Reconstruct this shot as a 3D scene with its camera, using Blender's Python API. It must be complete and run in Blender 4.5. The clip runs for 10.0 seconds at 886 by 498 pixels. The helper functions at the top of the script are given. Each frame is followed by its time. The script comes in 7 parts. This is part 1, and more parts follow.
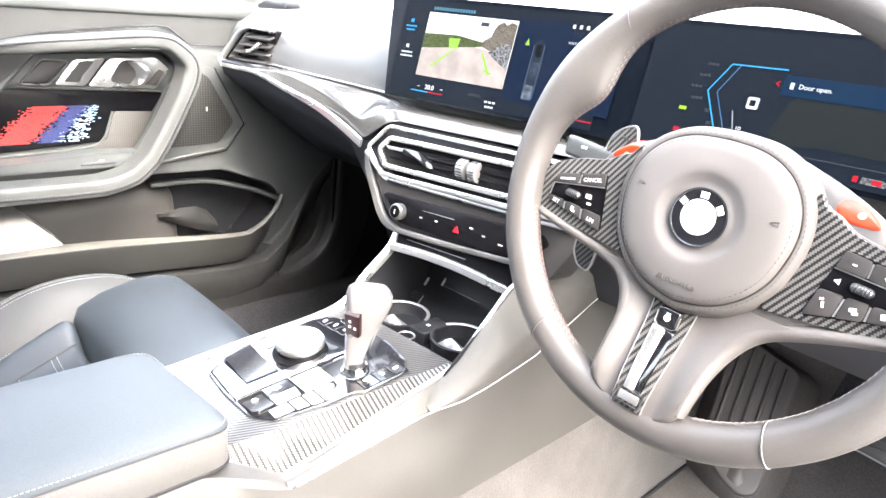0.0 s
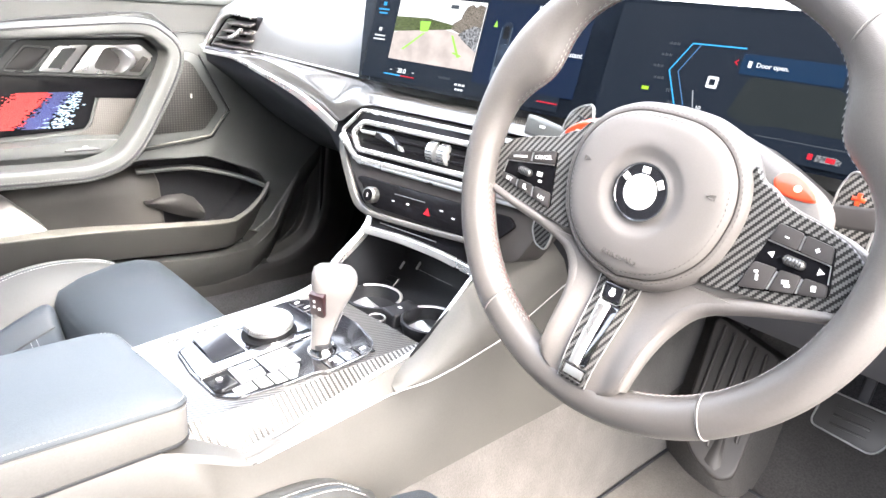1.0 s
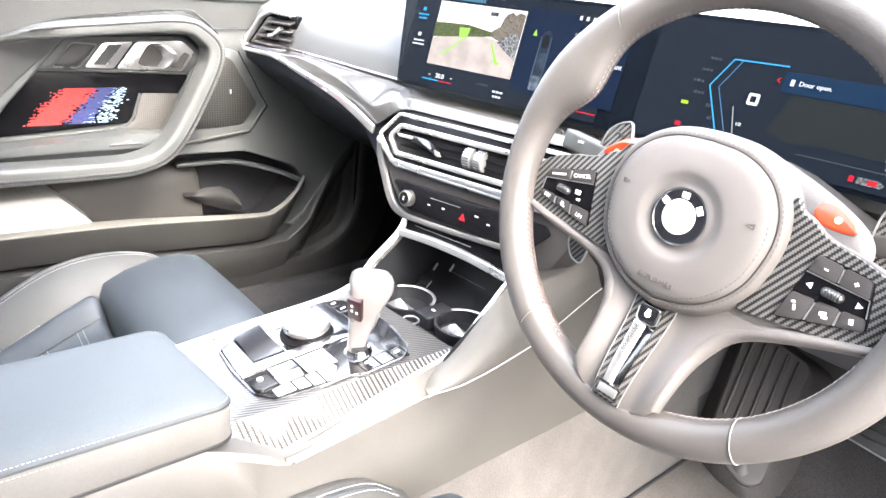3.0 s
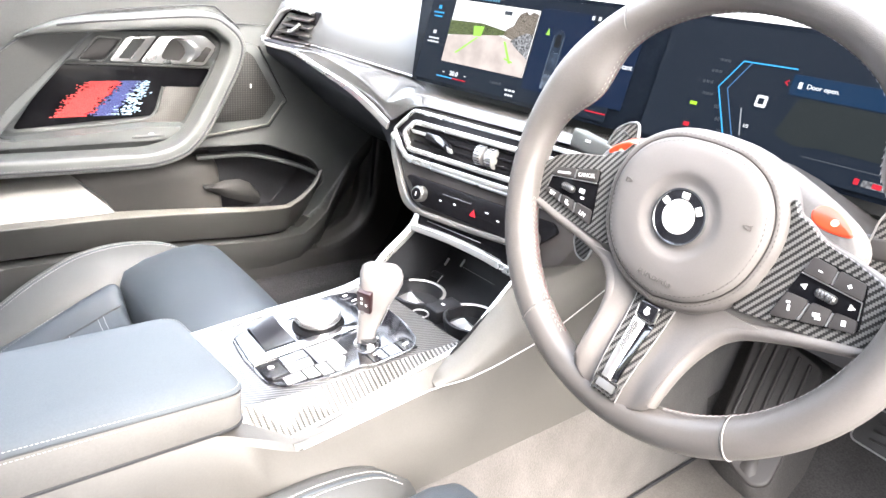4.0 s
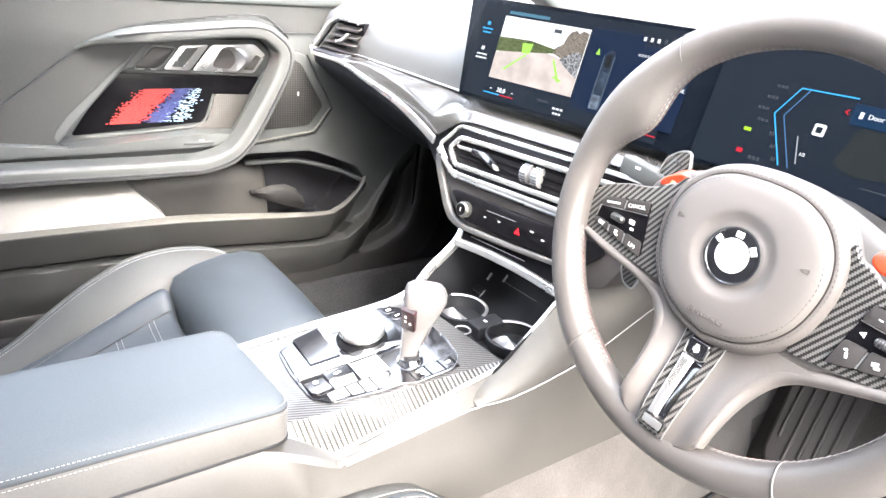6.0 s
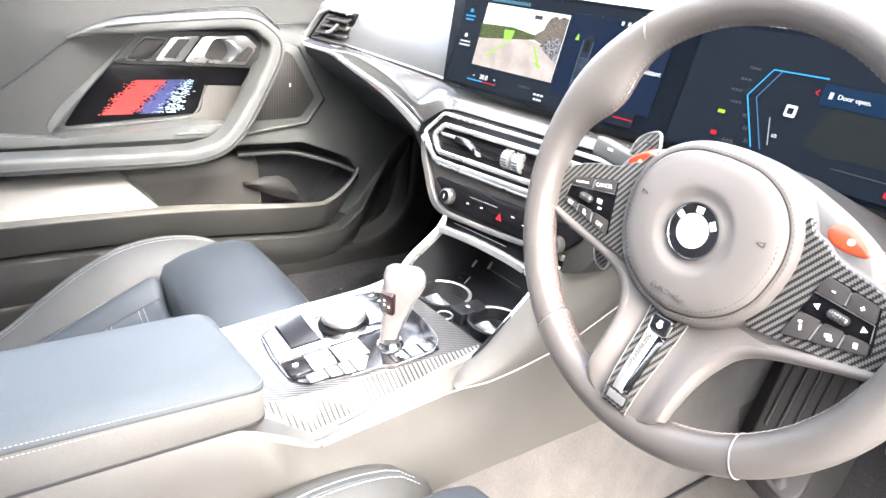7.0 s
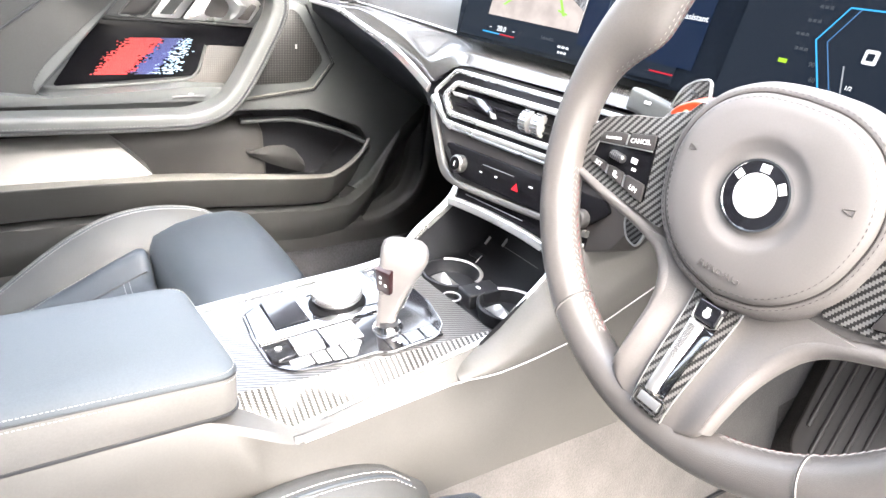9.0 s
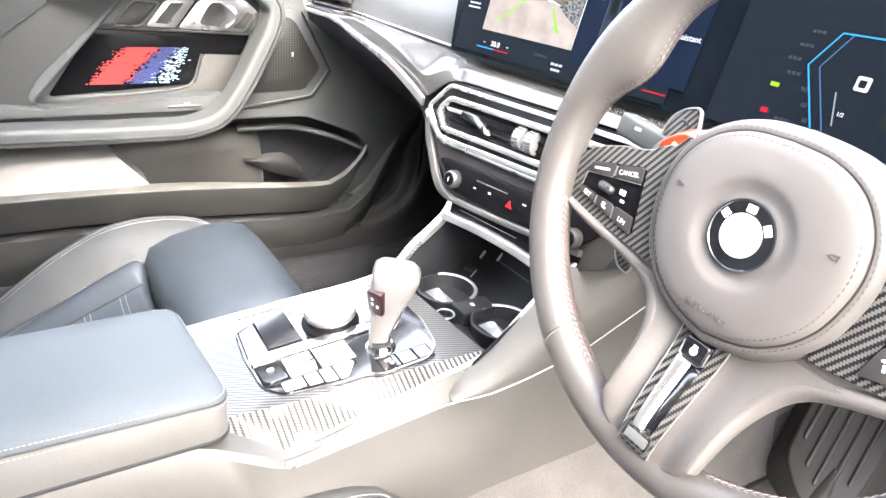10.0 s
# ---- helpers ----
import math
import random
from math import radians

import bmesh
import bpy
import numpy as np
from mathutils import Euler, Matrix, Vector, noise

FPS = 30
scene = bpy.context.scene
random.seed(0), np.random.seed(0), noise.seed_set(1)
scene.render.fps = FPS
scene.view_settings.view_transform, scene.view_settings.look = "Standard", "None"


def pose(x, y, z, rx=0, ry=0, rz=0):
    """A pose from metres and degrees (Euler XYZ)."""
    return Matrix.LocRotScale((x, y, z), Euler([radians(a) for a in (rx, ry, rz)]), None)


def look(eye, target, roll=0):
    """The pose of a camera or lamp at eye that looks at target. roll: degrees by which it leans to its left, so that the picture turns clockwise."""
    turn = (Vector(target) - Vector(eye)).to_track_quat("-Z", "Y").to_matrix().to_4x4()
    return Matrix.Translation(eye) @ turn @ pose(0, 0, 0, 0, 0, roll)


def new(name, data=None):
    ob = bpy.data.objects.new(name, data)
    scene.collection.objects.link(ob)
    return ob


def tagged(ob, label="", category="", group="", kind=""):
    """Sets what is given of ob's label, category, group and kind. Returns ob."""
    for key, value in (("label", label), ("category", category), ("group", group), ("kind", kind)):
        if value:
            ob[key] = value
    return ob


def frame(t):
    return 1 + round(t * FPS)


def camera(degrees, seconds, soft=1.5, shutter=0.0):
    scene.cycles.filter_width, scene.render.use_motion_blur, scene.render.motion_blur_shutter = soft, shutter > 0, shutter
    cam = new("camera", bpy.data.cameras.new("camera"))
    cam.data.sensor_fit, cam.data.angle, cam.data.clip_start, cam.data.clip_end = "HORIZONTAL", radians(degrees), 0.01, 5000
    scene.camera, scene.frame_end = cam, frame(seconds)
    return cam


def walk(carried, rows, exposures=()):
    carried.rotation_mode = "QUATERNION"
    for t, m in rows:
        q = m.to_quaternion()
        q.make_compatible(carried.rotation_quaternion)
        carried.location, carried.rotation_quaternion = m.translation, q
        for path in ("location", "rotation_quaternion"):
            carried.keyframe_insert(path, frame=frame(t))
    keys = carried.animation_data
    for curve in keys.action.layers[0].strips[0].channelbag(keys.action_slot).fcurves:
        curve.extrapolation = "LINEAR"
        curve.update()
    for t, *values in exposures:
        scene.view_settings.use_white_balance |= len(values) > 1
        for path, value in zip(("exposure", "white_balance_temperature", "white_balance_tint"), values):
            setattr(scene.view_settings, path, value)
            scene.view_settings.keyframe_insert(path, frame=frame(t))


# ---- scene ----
cam = camera(66.9, 10.0)
EXPOSURE, SCREEN = 4.10, 0.093
PATH = [
    (0, (0.571, -0.453, 0.774), (-0.761, 0.875, 0.094), 5.6),
    (0.5, (0.604, -0.414, 0.765), (-0.737, 0.903, 0.081), 5.5),
    (1, (0.61, -0.423, 0.767), (-0.729, 0.887, 0.065), 5.4),
    (1.5, (0.61, -0.441, 0.764), (-0.732, 0.855, 0.045), 5.7),
    (2, (0.591, -0.436, 0.786), (-0.764, 0.84, 0.053), 5.8),
    (2.5, (0.599, -0.435, 0.784), (-0.765, 0.826, 0.042), 5.7),
    (2.7, (0.600, -0.435, 0.788), (-0.769, 0.819, 0.043), 5.7),
    (4, (0.622, -0.434, 0.801), (-0.787, 0.761, 0.034), 6.2),
    (4.5, (0.621, -0.437, 0.802), (-0.807, 0.726, 0.024), 6.1),
    (5, (0.607, -0.43, 0.807), (-0.837, 0.709, 0.022), 6.2),
    (5.5, (0.577, -0.432, 0.817), (-0.88, 0.688, 0.026), 6.2),
    (5.7, (0.587, -0.439, 0.83), (-0.879, 0.669, 0.041), 6.2),
    (6.8, (0.639, -0.424, 0.816), (-0.835, 0.671, 0.023), 6.0),
    (7, (0.638, -0.417, 0.817), (-0.84, 0.67, 0.022), 5.9),
    (7.5, (0.609, -0.394, 0.789), (-0.865, 0.698, -0.008), 5.9),
    (8, (0.494, -0.37, 0.725), (-0.973, 0.718, -0.089), 6.2),
    (8.3, (0.492, -0.362, 0.714), (-0.984, 0.701, -0.117), 6.6),
    (8.5, (0.526, -0.363, 0.73), (-0.96, 0.685, -0.102), 6.9),
    (9, (0.576, -0.348, 0.767), (-0.918, 0.676, -0.081), 6.3),
    (9.5, (0.568, -0.339, 0.775), (-0.928, 0.673, -0.084), 6.0),
    (10, (0.569, -0.333, 0.792), (-0.923, 0.681, -0.071), 6.1),
]
walk(cam, [(t, look(eye, target, roll)) for t, eye, target, roll in PATH], exposures=[(0.0, EXPOSURE + 0.05, 6300, 10), (2.0, EXPOSURE + 0.02, 6300, 10), (8.5, EXPOSURE, 6300, 10), (9.5, EXPOSURE - 0.07, 6300, 10), (10.0, EXPOSURE - 0.07, 6300, 10)])

# ---- world and light ----
world = bpy.data.worlds.new("sky")
scene.world = world
world.use_nodes = True
wn = world.node_tree.nodes
sky = wn.new("ShaderNodeTexSky")
sky.sky_type, sky.sun_disc, sky.sun_elevation, sky.sun_rotation = "NISHITA", False, radians(45), radians(100)
sky.dust_density, sky.air_density, sky.ozone_density = 8.0, 1.0, 0.5
haze = wn.new("ShaderNodeMix")  # thin white cloud over the whole sky
haze.data_type = "RGBA"
haze.inputs["Factor"].default_value, haze.inputs["B"].default_value = 0.5, (6.0, 6.15, 6.4, 1)
world.node_tree.links.new(sky.outputs[0], haze.inputs["A"])
world.node_tree.links.new(haze.outputs["Result"], wn["Background"].inputs[0])
wn["Background"].inputs[1].default_value = 0.15
sun = new("sun", bpy.data.lights.new("sun", "SUN"))
sun.data.energy, sun.data.angle, sun.data.color = 0.45, radians(35), (1.0, 0.97, 0.93)
sun.matrix_world = look((4.6, -0.8, 5.0), (0.0, 0.0, 0.4))


# ---- materials ----
def material(name, color, rough=0.5, metal=0.0, grain=(0.0, 400.0), blotch=(0.12, 9.0), bump=0.0, bump_scale=900.0, coat=0.0, spec=0.5, sheen=0.0):
    """A surface with fine grain, slow blotches and relief. grain, blotch: (amount, scale)."""
    m = bpy.data.materials.new(name)
    m.use_nodes = True
    nt = m.node_tree
    p = nt.nodes["Principled BSDF"]
    p.inputs["Metallic"].default_value = metal
    p.inputs["Coat Weight"].default_value = coat
    p.inputs["Coat Roughness"].default_value = 0.05
    p.inputs["Specular IOR Level"].default_value = spec
    p.inputs["Sheen Weight"].default_value = sheen
    tc = nt.nodes.new("ShaderNodeTexCoord")
    slow = nt.nodes.new("ShaderNodeTexNoise")
    slow.inputs["Scale"].default_value, slow.inputs["Detail"].default_value = blotch[1], 3
    fine = nt.nodes.new("ShaderNodeTexNoise")
    fine.inputs["Scale"].default_value, fine.inputs["Detail"].default_value = grain[1], 2
    for n in (slow, fine):
        nt.links.new(tc.outputs["Object"], n.inputs["Vector"])
    def span(src, amount):
        r = nt.nodes.new("ShaderNodeMapRange")
        r.inputs["From Min"].default_value, r.inputs["From Max"].default_value = 0.3, 0.7
        r.inputs["To Min"].default_value, r.inputs["To Max"].default_value = 1 - amount, 1 + amount
        nt.links.new(src.outputs["Fac"], r.inputs["Value"])
        return r.outputs["Result"]
    a, b = span(slow, blotch[0]), span(fine, grain[0])
    mul = nt.nodes.new("ShaderNodeMath")
    mul.operation = "MULTIPLY"
    nt.links.new(a, mul.inputs[0])
    nt.links.new(b, mul.inputs[1])
    vm = nt.nodes.new("ShaderNodeVectorMath")
    vm.operation = "SCALE"
    vm.inputs[0].default_value = color
    nt.links.new(mul.outputs[0], vm.inputs["Scale"])
    nt.links.new(vm.outputs[0], p.inputs["Base Color"])
    rr = nt.nodes.new("ShaderNodeMath")
    rr.operation = "MULTIPLY"
    rr.inputs[1].default_value = rough
    nt.links.new(a, rr.inputs[0])
    nt.links.new(rr.outputs[0], p.inputs["Roughness"])
    if bump:
        bn = nt.nodes.new("ShaderNodeBump")
        bn.inputs["Strength"].default_value, bn.inputs["Distance"].default_value = bump, 0.001
        vo = nt.nodes.new("ShaderNodeTexVoronoi")
        vo.inputs["Scale"].default_value = bump_scale
        nt.links.new(tc.outputs["Object"], vo.inputs["Vector"])
        nt.links.new(vo.outputs["Distance"], bn.inputs["Height"])
        nt.links.new(bn.outputs[0], p.inputs["Normal"])
    return m


def carbon(name, way, pitch, dark=0.02, light=0.16, rough=0.3, cross=(0, 0, 1), metal=0.0, coat=1.0, under=0.2):
    """Twill-woven carbon under lacquer: two sets of tows that pass over and under in steps; way: across the twill lines."""
    m = material(name, (1, 1, 1), rough, metal, coat=coat)
    nt = m.node_tree
    p = nt.nodes["Principled BSDF"]
    tc = nt.nodes.new("ShaderNodeTexCoord")
    w = Vector(way).normalized()
    c = Vector(cross)
    c = (c - w * c.dot(w)).normalized()
    tow = pitch / (2 * math.sqrt(2))

    def calc(op, a, b=None):
        n = nt.nodes.new("ShaderNodeMath")
        n.operation = op
        for i, v in enumerate((a, b)):
            if isinstance(v, (int, float)):
                n.inputs[i].default_value = v
            elif v is not None:
                nt.links.new(v, n.inputs[i])
        return n.outputs[0]

    def along(direction):
        d = nt.nodes.new("ShaderNodeVectorMath")
        d.operation = "DOT_PRODUCT"
        d.inputs[1].default_value = direction.normalized() / tow
        nt.links.new(tc.outputs["Object"], d.inputs[0])
        return calc("ADD", d.outputs["Value"], 4000.0)
    u, v = along(w + c), along(w - c)
    step = calc("MODULO", calc("ADD", calc("FLOOR", u), calc("FLOOR", v)), 4.0)
    over = calc("LESS_THAN", step, 1.5)
    groove_u = calc("ABSOLUTE", calc("SUBTRACT", calc("FRACT", u), 0.5))
    groove_v = calc("ABSOLUTE", calc("SUBTRACT", calc("FRACT", v), 0.5))
    groove = calc("MULTIPLY", calc("MAXIMUM", groove_u, groove_v), 0.5)
    tone = calc("ADD", calc("MULTIPLY", over, light - dark), dark)
    tone = calc("MULTIPLY", tone, calc("SUBTRACT", 1.1, groove))
    mix = nt.nodes.new("ShaderNodeCombineColor")
    for i, f in enumerate((1.0, 0.97, 0.95)):
        nt.links.new(calc("MULTIPLY", tone, f), mix.inputs[i])
    nt.links.new(mix.outputs[0], p.inputs["Base Color"])
    nt.links.new(calc("SUBTRACT", rough + 0.15, calc("MULTIPLY", over, 0.15)), p.inputs["Roughness"])
    sheen = calc("ADD", calc("MULTIPLY", over, 1 - under), under)
    nt.links.new(calc("MULTIPLY", sheen, coat), p.inputs["Coat Weight"])
    nt.links.new(calc("MULTIPLY", sheen, 0.5), p.inputs["Specular IOR Level"])
    return m


def grille(name, base, hole, pitch, axes=(1, 2)):
    """Perforated sheet: rows of round holes offset by half a pitch, seen along one axis."""
    m = material(name, base, 0.5)
    nt = m.node_tree
    p = nt.nodes["Principled BSDF"]
    tc = nt.nodes.new("ShaderNodeTexCoord")
    sep = nt.nodes.new("ShaderNodeSeparateXYZ")
    nt.links.new(tc.outputs["Object"], sep.inputs[0])
    def mul(a, k):
        n = nt.nodes.new("ShaderNodeMath")
        n.operation = "MULTIPLY"
        nt.links.new(a, n.inputs[0])
        if isinstance(k, float):
            n.inputs[1].default_value = k
        else:
            nt.links.new(k, n.inputs[1])
        return n.outputs[0]
    def cosine(a):
        n = nt.nodes.new("ShaderNodeMath")
        n.operation = "COSINE"
        nt.links.new(a, n.inputs[0])
        return n.outputs[0]
    both = mul(cosine(mul(sep.outputs[axes[0]], math.pi / pitch)), cosine(mul(sep.outputs[axes[1]], math.pi / pitch * 1.15)))
    ab = nt.nodes.new("ShaderNodeMath")
    ab.operation = "ABSOLUTE"
    nt.links.new(both, ab.inputs[0])
    mask = nt.nodes.new("ShaderNodeMapRange")
    mask.inputs["From Min"].default_value, mask.inputs["From Max"].default_value = 0.07, 0.20
    nt.links.new(ab.outputs[0], mask.inputs["Value"])
    mix = nt.nodes.new("ShaderNodeMix")
    mix.data_type = "RGBA"
    mix.inputs["A"].default_value, mix.inputs["B"].default_value = (*base, 1), (*hole, 1)
    nt.links.new(mask.outputs[0], mix.inputs["Factor"])
    nt.links.new(mix.outputs["Result"], p.inputs["Base Color"])
    return m


def glow(name, color, strength=1.0, noise_scale=0.0, amount=0.5):
    """A lit patch of a screen."""
    m = bpy.data.materials.new(name)
    m.use_nodes = True
    nt = m.node_tree
    p = nt.nodes["Principled BSDF"]
    p.inputs["Base Color"].default_value = (0.002, 0.002, 0.002, 1)
    p.inputs["Roughness"].default_value = 0.3
    p.inputs["Specular IOR Level"].default_value = 0.03
    p.inputs["Emission Color"].default_value = (*color, 1)
    p.inputs["Emission Strength"].default_value = strength * SCREEN
    if noise_scale:
        tc = nt.nodes.new("ShaderNodeTexCoord")
        n = nt.nodes.new("ShaderNodeTexNoise")
        n.inputs["Scale"].default_value, n.inputs["Detail"].default_value = noise_scale, 5
        r = nt.nodes.new("ShaderNodeMapRange")
        r.inputs["From Min"].default_value, r.inputs["From Max"].default_value = 0.35, 0.65
        r.inputs["To Min"].default_value, r.inputs["To Max"].default_value = strength * SCREEN * (1 - amount), strength * SCREEN * (1 + amount)
        nt.links.new(tc.outputs["Object"], n.inputs["Vector"])
        nt.links.new(n.outputs["Fac"], r.inputs["Value"])
        nt.links.new(r.outputs[0], p.inputs["Emission Strength"])
    return m


RIM_LEATHER = material("rim leather", (0.070, 0.065, 0.0627), 0.42, bump=0.15, bump_scale=1500, grain=(0.05, 600), spec=0.65)
LEATHER = material("wheel leather", (0.095, 0.088, 0.085), 0.5, bump=0.15, bump_scale=1500, grain=(0.05, 600), spec=0.5)
PAD = material("hub leather", (0.105, 0.098, 0.095), 0.55, bump=0.07, bump_scale=2200, grain=(0.03, 900))
# one blackish leather twice; sky blue, lid's light and seats' shade in the colour
LID_LIT = material("lit leather on armrest", (0.056, 0.066, 0.075), 0.7, bump=0.2, bump_scale=1300, grain=(0.06, 500))
SEAT_SHADED = material("shaded leather on seats", (0.025, 0.031, 0.038), 0.5, bump=0.2, bump_scale=1300, grain=(0.06, 500))
SEAT_SIDE = material("bolster leather", (0.046, 0.047, 0.046), 0.6, bump=0.2, bump_scale=1300, grain=(0.06, 500))
PLASTIC = material("soft grey plastic", (0.056, 0.0605, 0.061), 0.5, bump=0.12, bump_scale=1700, grain=(0.05, 500))
TRIM = material("console leatherette", (0.070, 0.068, 0.0645), 0.5, bump=0.12, bump_scale=1600, grain=(0.05, 500))
DASHPAD = material("dash pad", (0.052, 0.053, 0.054), 0.45, bump=0.15, bump_scale=1500, grain=(0.06, 500))
DARK = material("dark plastic", (0.018, 0.019, 0.022), 0.45, grain=(0.1, 300))
BLACK = material("gloss black", (0.008, 0.008, 0.01), 0.1, coat=1.0, blotch=(0.05, 5), spec=0.7)
PIANO = material("dark satin lacquer", (0.005, 0.005, 0.006), 0.14, spec=0.06)
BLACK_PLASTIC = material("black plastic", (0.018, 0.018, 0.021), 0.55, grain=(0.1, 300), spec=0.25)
BUTTON = material("button grey", (0.030, 0.028, 0.028), 0.45, spec=0.35)
SATIN = material("dull satin metal", (0.45, 0.45, 0.45), 0.34, metal=0.85, blotch=(0.1, 30))
SEAM = material("worn seam", (0.28, 0.27, 0.265), 0.8)
GUNMETAL = material("gunmetal", (0.14, 0.14, 0.14), 0.3, metal=0.8)
SILVER = material("satin silver", (0.62, 0.62, 0.62), 0.28, metal=0.9, blotch=(0.06, 12))
CHROME = material("chrome", (0.75, 0.75, 0.76), 0.12, metal=1.0, blotch=(0.05, 8))
THREAD = material("thread", (0.46, 0.455, 0.45), 0.8)
MARK = material("white print", (0.75, 0.75, 0.75), 0.5)
EMBOSS = material("embossed mark", (0.058, 0.053, 0.051), 0.5)
ENGRAVED = material("moulded letters", (0.030, 0.027, 0.026), 0.5)
RED_THREAD = material("red thread", (0.11, 0.022, 0.026), 0.7)
CARPET = material("carpet", (0.078, 0.074, 0.072), 0.95, grain=(0.14, 400), blotch=(0.2, 14), bump=0.4, bump_scale=420, spec=0.1, sheen=0.2)
MAT = material("mat carpet", (0.118, 0.111, 0.105), 0.95, grain=(0.14, 400), blotch=(0.22, 12), bump=0.35, bump_scale=700, spec=0.1)
SILL = material("sill plastic", (0.019, 0.0187, 0.019), 0.45, grain=(0.08, 400))
LOWER_DASH = material("lower dash plastic", (0.028, 0.030, 0.037), 0.5, grain=(0.08, 400), spec=0.3)
FASCIA_EDGE = material("fascia edge", (0.060, 0.059, 0.058), 0.45, grain=(0.05, 500))
VENT_BLACK = material("vent black", (0.005, 0.005, 0.006), 0.6, spec=0.1)
RUBBER = material("rubber", (0.047, 0.043, 0.041), 0.55)
RED = material("red button", (0.50, 0.048, 0.014), 0.3, coat=0.5)
PALE_RED = material("pale print on red", (0.75, 0.45, 0.33), 0.4)
CARBON = carbon("carbon on wheel", (0.75, 0.25, -0.6), 0.0040, cross=(0.5, 0.3, 0.8), dark=0.012, light=0.115, coat=0.25, under=0.4)
CARBON_TOP = carbon("carbon on console", (1.0, -0.5, 0), 0.0040, cross=(0.45, 1, 0), dark=0.005, light=0.085, coat=0.7, under=0.8)
CARBON_SIDE = carbon("carbon on console side", (-0.08, 1.0, 0.06), 0.0058, cross=(1, 0.1, -0.6), dark=0.006, light=0.10, coat=0.6, under=0.38)
CARBON_FINE = carbon("fine carbon", (1.0, 0.6, 0.8), 0.0024, cross=(1, -0.8, -0.5), dark=0.010, light=0.05, rough=0.25, coat=1.0, under=0.7)
GRILLE = grille("speaker grille", (0.044, 0.043, 0.041), (0.003, 0.003, 0.003), 0.0056)
FINE_GRILLE = grille("fine grille", (0.085, 0.082, 0.076), (0.038, 0.036, 0.034), 0.0040)
GLASS = material("window glass", (1, 1, 1), 0.0, blotch=(0, 1))
GLASS.node_tree.nodes["Principled BSDF"].inputs["Transmission Weight"].default_value = 1.0
GLASS.node_tree.nodes["Principled BSDF"].inputs["IOR"].default_value = 1.05
ASPHALT = material("pale drive", (0.12, 0.113, 0.105), 0.9, grain=(0.4, 120), blotch=(0.2, 1.5))
PAINT = material("white paint", (0.6, 0.6, 0.58), 0.25, coat=0.6)
HEADLINER = material("headliner", (0.05, 0.05, 0.05), 0.9, grain=(0.05, 300))


# ---- mesh helpers ----
def mesh_of(name, verts, faces, mat, smooth=40):
    me = bpy.data.meshes.new(name)
    me.from_pydata([tuple(v) for v in verts], [], faces)
    finish(me, mat, smooth)
    return me


def finish(me, mat, smooth=40):
    bm = bmesh.new()
    bm.from_mesh(me)
    bmesh.ops.recalc_face_normals(bm, faces=bm.faces)
    bm.to_mesh(me)
    bm.free()
    me.materials.append(mat)
    if smooth:
        me.polygons.foreach_set("use_smooth", [True] * len(me.polygons))
        me.set_sharp_from_angle(angle=radians(smooth))


def thing(name, label, category, base=(0, 0, 0), group="", kind=""):
    ob = new(name)
    ob.location = base
    ob.empty_display_size = 0.05
    return tagged(ob, label, category, group, kind)


def part(name, me, parent, label=""):
    ob = new(name, me)
    if parent is not None:
        ob.parent = parent
        if parent.type == "EMPTY":
            ob.matrix_parent_inverse = Matrix.Translation(-parent.location)
    return tagged(ob, label)


def moved(verts, m):
    return [m @ Vector(v) for v in verts] if m is not None else [Vector(v) for v in verts]


def prism(poly, lo, hi, mat, m=None, bevel=0.0, seg=2, smooth=40, name="prism"):
    """A plate from an outline in x, y, from z = lo to hi, its edges rounded, placed by m."""
    bm = bmesh.new()
    f = bm.faces.new([bm.verts.new((x, y, lo)) for x, y in poly])
    ex = bmesh.ops.extrude_face_region(bm, geom=[f])
    for v in ex["geom"]:
        if isinstance(v, bmesh.types.BMVert):
            v.co.z = hi
    if bevel:
        top = [e for e in bm.edges if all(abs(v.co.z - hi) < 1e-7 for v in e.verts)]
        bmesh.ops.bevel(bm, geom=top, offset=bevel, segments=seg, affect="EDGES", profile=0.5, clamp_overlap=True)
    if m is not None:
        bm.transform(m)
    me = bpy.data.meshes.new(name)
    bm.to_mesh(me)
    bm.free()
    finish(me, mat, smooth)
    return me


def rbox(size, mat, m=None, bevel=0.005, seg=3, smooth=45, name="box"):
    """A box with all edges rounded."""
    bm = bmesh.new()
    bmesh.ops.create_cube(bm, size=1.0)
    bm.transform(Matrix.Diagonal((*size, 1)))
    bmesh.ops.bevel(bm, geom=list(bm.edges), offset=min(bevel, min(size) * 0.49), segments=seg, affect="EDGES", profile=0.5)
    if m is not None:
        bm.transform(m)
    me = bpy.data.meshes.new(name)
    bm.to_mesh(me)
    bm.free()
    finish(me, mat, smooth)
    return me


def lathe(profile, mat, m=None, n=40, name="turned", smooth=40):
    """A turned body: profile of (radius, height) round z."""
    verts, faces = [], []
    for r, z in profile:
        verts += [(r * math.cos(2 * math.pi * k / n), r * math.sin(2 * math.pi * k / n), z) for k in range(n)]
    for i in range(len(profile) - 1):
        for k in range(n):
            faces.append((i * n + k, i * n + (k + 1) % n, (i + 1) * n + (k + 1) % n, (i + 1) * n + k))
    faces += [tuple(range(n))[::-1], tuple(range((len(profile) - 1) * n, len(profile) * n))]
    return mesh_of(name, moved(verts, m), faces, mat, smooth)


